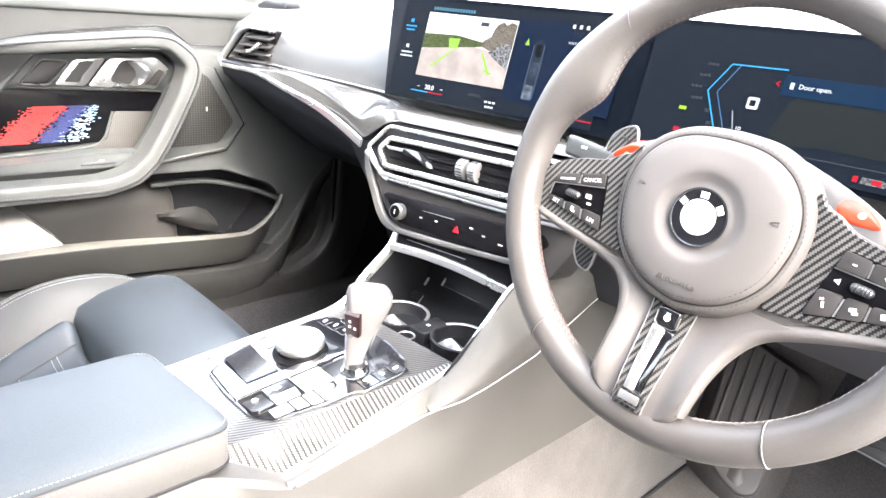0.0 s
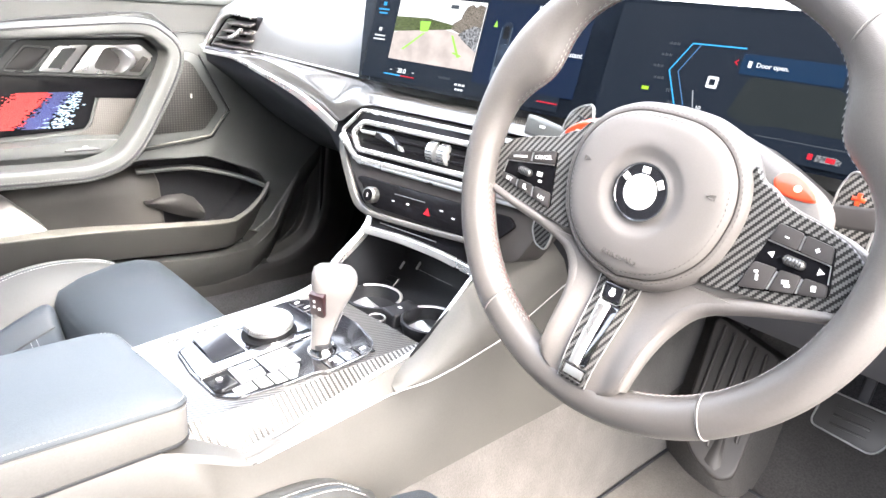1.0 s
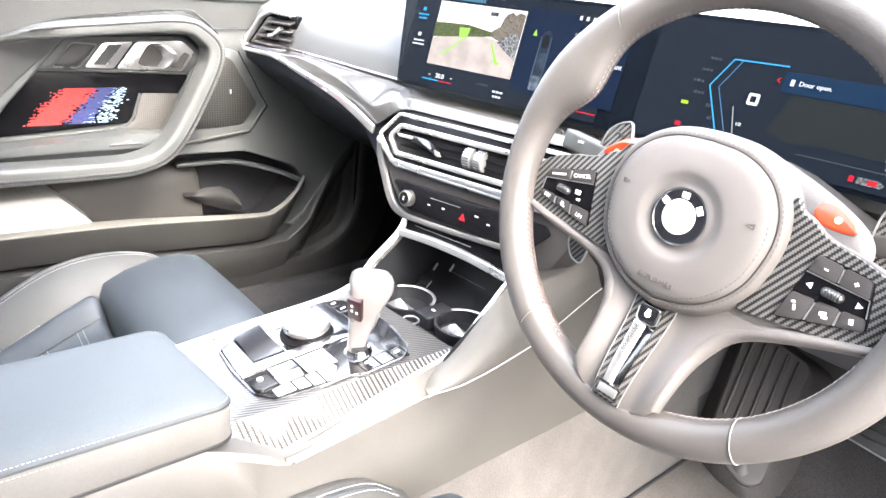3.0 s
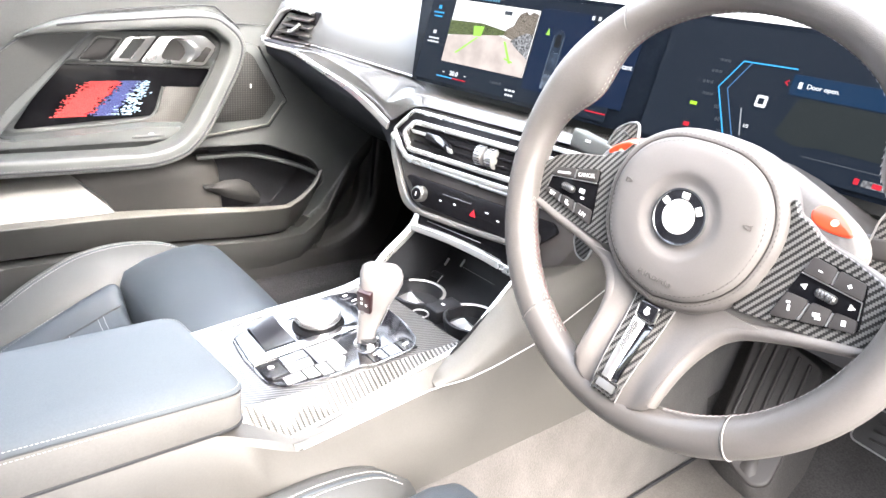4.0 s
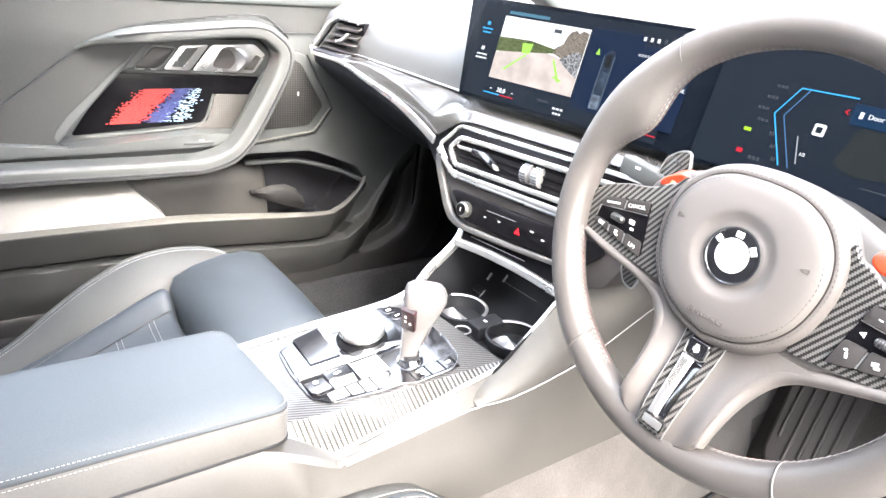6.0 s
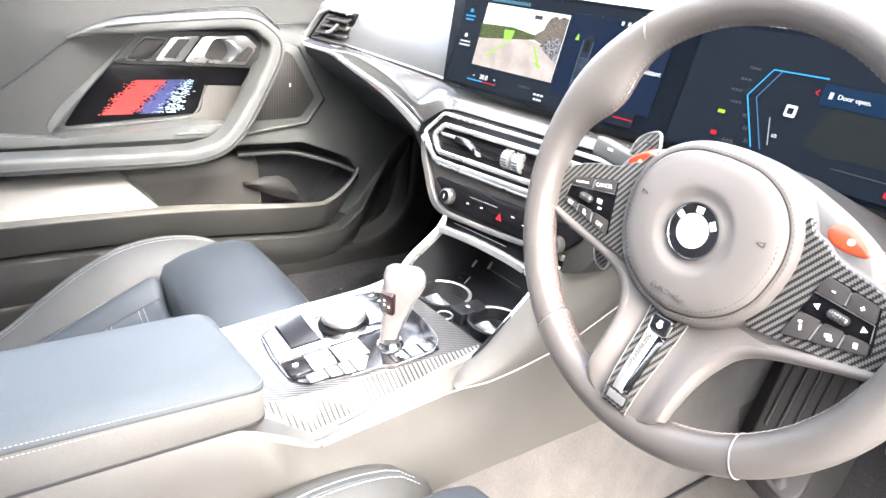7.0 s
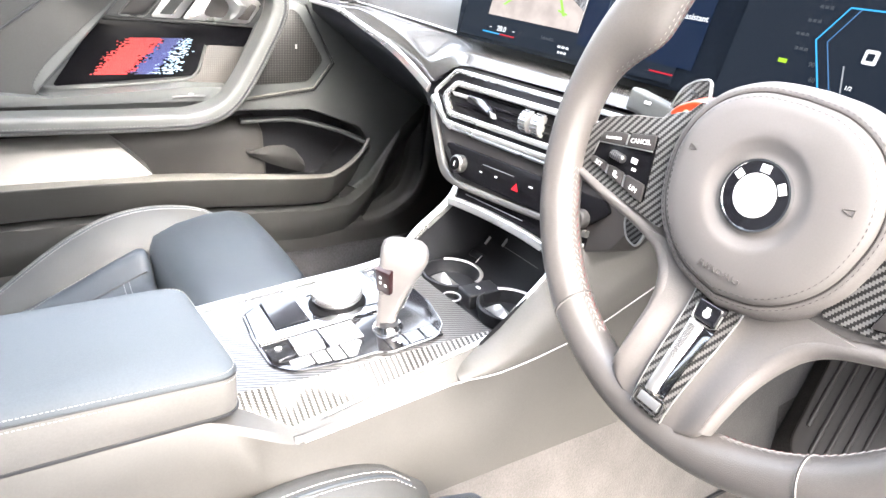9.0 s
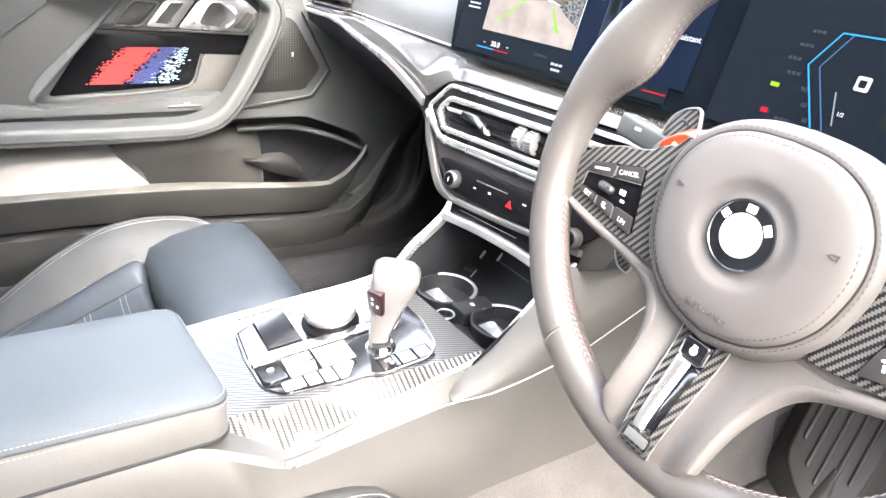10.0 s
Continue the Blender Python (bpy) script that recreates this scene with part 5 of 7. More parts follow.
# side walls, outer skin down to the carpet
rings = []
for y in [-1.0, -0.6, -0.3, -0.25, -0.225, -0.2, -0.18, -0.165, -0.12, -0.05, 0.02, 0.1, 0.18, 0.26, 0.34, 0.5]:
    s = side_seam(y)
    k = ease((y + 0.25) / 0.085)  # drawn in under the lid towards the rear
    a, b, c, d, e = 0.076 + 0.023 * k, 0.081 + 0.027 * k, 0.088 + 0.028 * k, 0.094 + 0.028 * k, 0.104 + 0.021 * k
    top = [(-0.125, y, s + 0.012), (a, y, s + 0.006)] if y < 0.05 else [(-0.128, y, 0.30), (0.080, y, 0.30)]
    rings.append([(-0.130, y, s + 0.004)] + top + [(b, y, s), (c, y, s - 0.04), (d, y, 0.27), (e, y, 0.205), (0.0, y, 0.19), (-0.135, y, 0.205)])
# console leatherette in a darker tone, its weaker light put into the colour
part("side_panel", loft(rings, material("toned-down side leatherette", (0.060, 0.058, 0.055), 0.5, bump=0.12, bump_scale=1600, grain=(0.05, 500)), smooth=35, name="side_panel"), console, "smooth grey-brown side panel")
# black panel added over the tunnel carpet as the passenger footwell's shade
part("tunnel_shade_trim", loft([[(-0.132, y, 0.24), (-0.140, y, 0.235), (-0.158, y, 0.16), (-0.19, y, 0.03), (-0.17, y, 0.01), (-0.13, y, 0.15)] for y in (-0.9, -0.3, 0.1, 0.4, 0.62)], BLACK_PLASTIC, smooth=40, name="tunnel_shade_trim"), console, "dark panel carrying the shade beside the tunnel")
gap = [(between(y, [(-0.225, 0.075), (-0.165, 0.092), (0.055, 0.089)]) + 0.0008, y, top_z(y) - fall(y) - 0.0008) for y in [-0.165 + 0.0105 * k for k in range(22)]]
part("carbon_gap", sweep(gap, oval(0.0007, 0.0007, 6), DARK, name="carbon_gap"), console, "fine dark gap beside the carbon")
part("band_seam", sweep([(0.1072, y, side_seam(y) + 0.0005) for y in [-0.165 + 0.0111 * k for k in range(17)]], oval(0.0009, 0.0009, 6), BUTTON, name="band_seam"), console, "dark seam along the side panel")
# knee pad
# same leatherette made paler, the light it lacks put into the colour
LIT_KNEE = material("lit knee leatherette", (0.085, 0.0825, 0.078), 0.5, bump=0.12, bump_scale=1600, grain=(0.05, 500))
rings = []
for k in range(20):
    y = 0.012 + 0.36 * k / 19
    s = between(y, [(0.0, 0.336), (0.1, 0.345), (0.18, 0.360), (0.3, 0.41), (0.5, 0.45)])
    r = between(y, [(0.0, 0.337), (0.064, 0.376), (0.11, 0.42), (0.16, 0.462), (0.3, 0.505), (0.5, 0.52)])
    w = ease((y - 0.005) / 0.05)
    rings.append([(0.085, y, s - 0.01), (0.088, y, r), (0.097, y, r + 0.002), (0.108 + 0.012 * w, y, 0.5 * (s + r)), (0.112 + 0.008 * w, y, s + 0.004), (0.107, y, s - 0.006)])
part("knee_pad", loft(rings, LIT_KNEE, smooth=60, name="knee_pad"), console, "padded grey knee panel")
pipe = [(0.1078 + 0.0132 * ease((y + 0.01) / 0.07), y, side_seam(y) + 0.001 + 0.003 * ease((y + 0.01) / 0.03)) for y in [-0.16 + 0.018 * k for k in range(30)]]
part("knee_piping", sweep(pipe, oval(0.0009, 0.0009, 6), THREAD, name="knee_piping"), console, "pale piping below the knee panel")
rail = curve_points([(0.088, -0.165, 0.3225), (0.089, -0.10, 0.3345), (0.0895, 0.0, 0.3575), (0.090, 0.064, 0.374), (0.092, 0.11, 0.42), (0.094, 0.16, 0.464), (0.10, 0.25, 0.49)], 6)
part("silver_rail", sweep(rail, slab(0.0026, 0.002, 0.001), SILVER, name="silver_rail"), console, "satin silver edge rail")
rail = curve_points([(-0.119, -0.215, 0.345), (-0.117, -0.1, 0.357), (-0.115, 0.037, 0.372), (-0.121, 0.09, 0.408), (-0.124, 0.134, 0.441), (-0.127, 0.150, 0.466)], 6)
part("silver_rail", sweep(rail, slab(0.0058, 0.005, 0.0018), SILVER, name="silver_rail"), console, "satin silver edge rail")
# storage tray with cup holders
TRAY = material("tray plastic", (0.011, 0.0115, 0.0135), 0.45, grain=(0.1, 300), spec=0.2)
tray = part("tray", loft([[(-0.124, y, z0), (-0.116, y, z1), (0.086, y, z1), (0.094, y, z0), (0.094, y, z1 - 0.03), (-0.124, y, z1 - 0.03)] for y, z0, z1 in ((0.045, 0.372, 0.352), (0.10, 0.415, 0.350), (0.16, 0.458, 0.348), (0.34, 0.47, 0.345))], TRAY, smooth=20, name="tray"), console, "dark plastic storage tray")
part("charging_pad", loft([[(-0.118, y, z), (0.092, y, z), (0.092, y + 0.01, z - 0.02), (-0.118, y + 0.01, z - 0.02)] for y, z in ((0.158, 0.3485), (0.166, 0.352), (0.200, 0.379), (0.206, 0.387), (0.214, 0.43), (0.222, 0.475))], TRAY, smooth=30, name="charging_pad"), tray, "sloping dark pad against the back of the tray")
for x, y in ((-0.062, 0.108), (0.036, 0.128)):
    cup = part("cup_holder", lathe([(0.036, 0.0), (0.0395, 0.012), (0.0400, 0.018), (0.0370, 0.019), (0.0355, 0.008), (0.033, 0.002), (0.02, 0.0015), (0.004, 0.0015)], TRAY, pose(x, y, 0.350), 40), tray, "dark cup holder with bright rim")
    part("cup_rim", sweep([(x + 0.0385 * math.cos(a), y + 0.0385 * math.sin(a), 0.369) for a in [radians(-30 + 5 * k) for k in range(10, 40)]], oval(0.0024, 0.0014, 8), SATIN, name="cup_rim"), cup, "silver rim")
    part("cup_spring", loft([[(x - 0.026 + 0.036 * t, y - 0.016 + 0.004 * t, 0.352), (x - 0.026 + 0.036 * t, y - 0.008 + 0.004 * t, 0.3525 + 0.012 * (1 - abs(2 * t - 1) ** 1.5)), (x - 0.026 + 0.036 * t, y + 0.003 + 0.004 * t, 0.352)] for t in (0.0, 0.2, 0.4, 0.5, 0.6, 0.8, 1.0)], SATIN, name="cup_spring"), cup, "bright spring tongue")
part("power_socket", lathe([(0.011, 0.0), (0.0125, 0.012), (0.0115, 0.014), (0.009, 0.014), (0.008, 0.008)], TRAY, pose(-0.010, 0.074, 0.352), 32), tray, "round power socket with silver rim")
part("socket_rim", sweep([(-0.010 + 0.0112 * math.cos(a), 0.074 + 0.0112 * math.sin(a), 0.3662) for a in [2 * math.pi * k / 24 for k in range(24)]], oval(0.0012, 0.0010, 6), SATIN, closed=True, name="socket_rim"), tray, "satin rim of the socket")
part("tray_divider", rbox((0.03, 0.05, 0.022), TRAY, pose(-0.012, 0.118, 0.358), 0.003), tray)
for x, y, z in ((-0.079, 0.2035, 0.388), (-0.108, 0.1960, 0.380)):
    part("tray_hook", rbox((0.0022, 0.004, 0.013), SATIN, pose(x, y, z, -38, 0, 0), 0.0008), tray, "small bright hook")
part("pad_line", rbox((0.10, 0.0008, 0.0008), GUNMETAL, pose(-0.028, 0.2030, 0.3835, 0, 0, 2), 0.0003, 1), tray, "thin line at the head of the pad")
part("pad_tab", rbox((0.022, 0.010, 0.004), TRAY, pose(-0.104, 0.176, 0.3625, 38, 0, 12), 0.0015), tray)
part("tab_edge", rbox((0.0016, 0.014, 0.0014), SATIN, pose(-0.092, 0.172, 0.362, 38, 0, 8), 0.0005, 1), tray)
part("divider_mark", rbox((0.006, 0.004, 0.0006), MARK, pose(-0.012, 0.115, 0.3694), 0.0002, 1), tray)

# control panel
PANEL = basis((0, 0, 0.3682), (1, 0, 0), (0, math.cos(math.atan(0.09)), math.sin(math.atan(0.09))), (0, -math.sin(math.atan(0.09)), math.cos(math.atan(0.09))))
edge = rounded([(-0.080, -0.163), (-0.030, -0.168), (0.026, -0.166), (0.046, -0.150), (0.058, -0.094), (0.060, -0.060), (0.067, -0.050), (0.067, 0.006), (0.050, 0.024), (0.002, 0.034), (-0.040, 0.034), (-0.095, 0.020), (-0.107, -0.008), (-0.098, -0.100), (-0.091, -0.140)], 0.008)
panel_ob = part("control_panel", prism(edge, -0.002, 0.0023, BLACK, PANEL, 0.0006, 1, 15), console, "gloss black control panel")
part("panel_frame", sweep([(x, y, 0.0002) for x, y in edge], oval(0.0008, 0.0005, 6), DARK, closed=True, m=PANEL, name="panel_frame"), panel_ob, "thin dark gap round the panel")
part("panel_rim", sweep([(x, y, 0.0022) for x, y in edge[24:60]], oval(0.0007, 0.0012, 6), CHROME, m=PANEL @ pose(0, 0.0, 0.0004), name="panel_rim"), panel_ob, "thin chrome rim")


def key(corners, mat=BLACK, h=0.0034, tip=(0, 0)):
    """A key of any outline; tip leans its top so it mirrors something darker."""
    cx, cy = sum(p[0] for p in corners) / len(corners), sum(p[1] for p in corners) / len(corners)
    return part("key", prism(rounded([(x - cx, y - cy) for x, y in corners], 0.0016, 3), -0.001, h, mat, PANEL @ pose(cx, cy, 0, tip[0], tip[1], 0), 0.0004, 1, 15), panel_ob)


for inlay in ([(-0.0790, -0.1610), (-0.0258, -0.1652), (-0.0258, -0.1015), (-0.0968, -0.1015), (-0.0888, -0.1400)], [(-0.0095, -0.1645), (0.0250, -0.1645), (0.0310, -0.1560), (0.0490, -0.1250), (0.0545, -0.0900), (0.0360, -0.0660), (-0.0090, -0.0610)], [(0.0425, -0.0475), (0.0655, -0.0475), (0.0655, 0.0145), (0.0425, 0.0145)]):
    part("key_gap", prism(inlay, 0.001, 0.0027, VENT_BLACK, PANEL, 0.0002, 1, 15), panel_ob, "dull black gap between the keys")
# gloss keys whitened: the reflected sky is put into their grey
SHEEN_KEY = material("key with sky sheen", (0.22, 0.22, 0.22), 0.2, coat=0.4)
key([(-0.077, -0.160), (-0.026, -0.1645), (-0.0265, -0.1412), (-0.0880, -0.1405)], BLACK, 0.0030)
key([(-0.0885, -0.1393), (-0.0265, -0.1400), (-0.0265, -0.1020), (-0.0962, -0.1020)], BLACK, 0.0050, (0, 5))
key([(-0.0085, -0.1630), (0.0235, -0.1630), (0.0285, -0.1580), (0.0270, -0.1385), (-0.0085, -0.1385)], BLACK, 0.0046, (0, -8))
key([(-0.0085, -0.1355), (0.0080, -0.1355), (0.0080, -0.1035), (-0.0085, -0.1035)], BLACK, 0.0036)
key([(0.0092, -0.1355), (0.0262, -0.1355), (0.0262, -0.1060), (0.0092, -0.1035)], SHEEN_KEY, 0.0034)
for y0, y1, x1 in ((-0.1480, -0.1255, 0.0455), (-0.1235, -0.1090, 0.0490), (-0.1070, -0.0935, 0.0525)):
    key([(0.0290, y0), (x1 - 0.002, y0), (x1, y1), (0.0290, y1)], SHEEN_KEY, 0.0034)
key([(0.0290, -0.0915), (0.0530, -0.0915), (0.0530, -0.0825), (0.0340, -0.0680), (0.0290, -0.0700)], SHEEN_KEY, 0.0034)
key([(-0.0080, -0.0985), (0.0270, -0.0985), (0.0270, -0.0620), (-0.0080, -0.0620)], SHEEN_KEY, 0.0034)
for y0, y1 in ((-0.046, -0.026), (-0.024, -0.006), (-0.004, 0.013)):
    key([(0.0440, y0), (0.0640, y0), (0.0640, y1), (0.0440, y1)], BLACK, 0.0032)
for x0, y0, x1, y1 in ((-0.100, -0.004, -0.084, 0.012), (-0.082, -0.002, -0.066, 0.018), (-0.064, 0.000, -0.048, 0.022), (-0.082, 0.0195, -0.066, 0.0265), (-0.046, 0.004, -0.030, 0.024), (-0.094, -0.0960, -0.080, -0.078)):
    key([(x0, y0), (x1, y0), (x1, y1), (x0, y1)], BLACK, 0.0032)
for x, y, w, h in ((0.050, -0.036, 0.004, 0.007), (0.056, -0.034, 0.004, 0.004), (0.052, -0.015, 0.007, 0.004), (0.053, 0.005, 0.004, 0.008), (-0.092, 0.004, 0.004, 0.007), (-0.074, 0.008, 0.003, 0.008), (-0.056, 0.011, 0.004, 0.007), (-0.040, 0.014, 0.003, 0.007), (-0.087, -0.087, 0.005, 0.003), (0.000, -0.120, 0.004, 0.009)):
    part("key_mark", rbox((w, h, 0.0005), MARK, PANEL @ pose(x, y, 0.0035, 0, 0, 12), 0.0002, 1), panel_ob)
part("park_mark", lathe([(0.0036, 0.0), (0.0036, 0.0005), (0.0026, 0.0005), (0.0026, 0.0)], MARK, PANEL @ pose(0.0055, -0.1505, 0.0047, 0, -8, 0), 24), panel_ob, "white ring mark")
part("park_letter", rbox((0.0016, 0.0026, 0.0004), MARK, PANEL @ pose(0.0055, -0.1505, 0.0049, 0, -8, 0), 0.0001, 1), panel_ob)
part("bridge_bar", prism(rounded([(-0.0255, -0.1655), (-0.0105, -0.1655), (-0.0095, -0.0200), (-0.0240, -0.0200)], 0.003), 0.0, 0.0062, CHROME, PANEL, 0.0016, 3), panel_ob, "bright polished bridge bar")
part("cross_bar", prism(rounded([(-0.097, -0.1012), (0.0275, -0.1012), (0.0275, -0.0996), (-0.097, -0.0996)], 0.0004), 0.0, 0.0040, CHROME, PANEL, 0.0004), panel_ob, "thin chrome divider")
part("cross_bar", prism(rounded([(0.0275, -0.156), (0.0284, -0.156), (0.0284, -0.070), (0.0275, -0.070)], 0.0003), 0.0, 0.0036, DARK, PANEL, 0.0002), panel_ob, "thin dark divider")
KNOB = (-0.0495, -0.0600)
dialk = thing("rotary_controller", "round silver rotary controller on the console", "control knob", (KNOB[0], KNOB[1], 0.366))
part("base", lathe([(0.0335, 0.0), (0.0335, 0.003), (0.0270, 0.005), (0.0250, 0.0095)], VENT_BLACK, PANEL @ pose(*KNOB, 0.001), 48), dialk, "black base ring")
part("knob", lathe([(0.0255, 0.0), (0.0262, 0.002), (0.0292, 0.0040), (0.0298, 0.0052), (0.0298, 0.0092), (0.0284, 0.0115)], SILVER, PANEL @ pose(*KNOB, 0.009), 56), dialk, "knurled silver knob")
part("knob_gap", lathe([(0.0300, 0.0), (0.0300, 0.0005), (0.0296, 0.0005)], DARK, PANEL @ pose(*KNOB, 0.0158), 56), dialk, "thin dark groove")
part("knob_top", lathe([(0.0284, 0.0), (0.0280, 0.0012), (0.02, 0.0006), (0.01, 0.0004)], material("satin touch face", (0.42, 0.43, 0.45), 0.3, metal=0.3), PANEL @ pose(*KNOB, 0.0202), 48), dialk, "smooth touch face")
for k in range(60):
    a = 2 * math.pi * k / 60
    part("knurl", rbox((0.0004, 0.0008, 0.0020), DARK, PANEL @ pose(KNOB[0] + 0.0298 * math.cos(a), KNOB[1] + 0.0298 * math.sin(a), 0.0176, 0, 0, math.degrees(a)), 0.0002, 1), dialk)

# gear selector
GX, GY, GZ = 0.024, -0.032, 0.366
gear = thing("gear_selector", "pale silver gear selector lever with dark red side keys", "gear lever", (GX, GY, GZ))
GEAR_FACE = material("gear face", (0.135, 0.13, 0.13), 0.3, coat=0.3, metal=0.1, blotch=(0.1, 25))
part("collar", lathe([(0.0175, 0.0), (0.0170, 0.004), (0.0135, 0.009), (0.012, 0.0085)], CHROME, PANEL @ pose(GX, GY, 0.0), 36), gear, "chrome collar")
part("boot", lathe([(0.0125, 0.0), (0.0120, 0.012)], DARK, PANEL @ pose(GX, GY, 0.002), 32), gear, "dark gap round the lever foot")
LONG, WIDE = Vector((0.49, 0.87, 0)), Vector((0.87, -0.49, 0))


def lever_place(along, across, h):
    return Vector((GX, GY, GZ + h)) + LONG * along + WIDE * across


rings = []
for h, off, a, b in ((0.004, -0.003, 0.0105, 0.0095), (0.020, -0.002, 0.0110, 0.0095), (0.040, 0.001, 0.0140, 0.0122), (0.060, 0.0045, 0.0178, 0.0158), (0.078, 0.0085, 0.0225, 0.0195), (0.092, 0.0115, 0.0250, 0.0205), (0.100, 0.0125, 0.0240, 0.0190), (0.1050, 0.0130, 0.0190, 0.0150), (0.1070, 0.0135, 0.0100, 0.0080)):
    rings.append([lever_place(off + a * x, b * y, h - 0.10 * a * x * min(1.0, h / 0.08)) for x, y in slab(1, 1, 0.60, 5)])
part("lever", loft(rings, GEAR_FACE, smooth=60, name="lever"), gear, "pale satin lever")
edge = [lever_place(off + a * 0.985, 0.0, h - 0.10 * a * min(1.0, h / 0.08)) for h, off, a in ((0.030, -0.0005, 0.0140), (0.045, 0.002, 0.0168), (0.060, 0.0045, 0.0190), (0.078, 0.0085, 0.0225), (0.092, 0.0115, 0.0250), (0.099, 0.0125, 0.0242))]
part("side_trim", sweep(edge, slab(0.0050, 0.0012, 0.0008), CHROME, up=tuple(LONG), name="side_trim"), gear, "bright side trim")
KEY_FACE = material("dark red key face", (0.014, 0.003, 0.004), 0.3, coat=0.15)
kn = (WIDE * 0.82 - LONG * 0.50 - Vector((0, 0, 0.28))).normalized()
kx = (LONG * 0.85 + WIDE * 0.52).normalized()
ky = kn.cross(kx)
KEYPAD = basis(lever_place(-0.0080, 0.0160, 0.067), kx, ky, kn)
keys = part("side_keys", prism(rounded([(-0.0095, -0.0150), (0.0080, -0.0165), (0.0100, 0.0150), (-0.0080, 0.0165)], 0.003), -0.008, 0.0020, KEY_FACE, KEYPAD, 0.0012), gear, "dark red side keys")
for x, y in ((-0.0028, -0.001), (0.0032, -0.003), (-0.002, 0.0065)):
    part("key_mark", rbox((0.0028, 0.0036, 0.0005), MARK, KEYPAD @ pose(x, y, 0.0022), 0.0002, 1), keys)

# armrest lid
armrest = thing("armrest", "blue-grey leather armrest lid with pale stitched edge", "armrest", (-0.016, -0.5, 0.35))


def lid_ring(n, z, r=0.024, rise=1.0):
    """The lid's outline, drawn in by n, at height z; the lid climbs towards the seat backs."""
    return [(x, y, z + rise * ((x + 0.112) / 0.191) * (0.009 + 0.03 * max(0.0, -(y + 0.22)))) for x, y in rounded([(-0.112 + n, -0.219 - n), (0.079 - n, -0.2085 - n), (0.079 - n, -0.5), (0.079 - n, -1.0), (-0.112 + n, -1.0), (-0.112 + n, -0.5)], r, 7)]


part("lid_top", loft([lid_ring(n, z) for n, z in ((0.0005, 0.3825), (0.0, 0.384), (0.003, 0.3885), (0.009, 0.3925), (0.020, 0.3955), (0.040, 0.397))], LID_LIT, smooth=70, name="lid_top"), armrest, "blue-grey leather top")
# side band made paler: light from the driver's side put into its colour
part("lid_side", loft([lid_ring(n, z, rise=r) for n, z, r in ((0.006, 0.3485, 0), (0.001, 0.350, 0), (0.0, 0.354, 0), (0.0, 0.3795, 1), (0.002, 0.3825, 1))], material("lit leather on lid side", (0.105, 0.102, 0.098), 0.55, bump=0.15, bump_scale=1400, grain=(0.05, 500)), smooth=50, name="lid_side"), armrest, "grey leather side band")


def lid_run(n, z):
    """The lid's edge from the driver's rear corner round the front to the passenger's."""
    pts = [Vector(p) for p in lid_ring(n, z)]
    front = sorted((p for p in pts if p.y > -0.40), key=lambda p: math.atan2(p.y + 0.40, p.x + 0.0165))
    return [Vector((0.079 - n, -1.0, z + 0.0324)), Vector((0.079 - n, -0.41, z + 0.0147))] + front + [Vector((-0.112 + n, -0.41, z)), Vector((-0.112 + n, -1.0, z))]


part("edge_stitching", stitches(lid_run(0.0016, 0.3880), THREAD, 0.0026, 0.0014, 0.0003, up=(0.2, 0, 1)), armrest, "pale edge stitching")
part("edge_stitching", stitches(lid_run(-0.0002, 0.3785), THREAD, 0.0026, 0.0014, 0.0003, up=(1, 0, 0.3)), armrest, "pale edge stitching")
part("edge_seam", sweep(lid_run(-0.0002, 0.3825), oval(0.0007, 0.0007, 6), DARK, name="edge_seam"), armrest, "dark seam below the stitching")
part("lid_gap", sweep([(p.x, p.y, 0.3525) for p in lid_run(-0.0005, 0.3)], oval(0.0014, 0.0018, 6), DARK, name="lid_gap"), armrest, "dark gap under the lid")


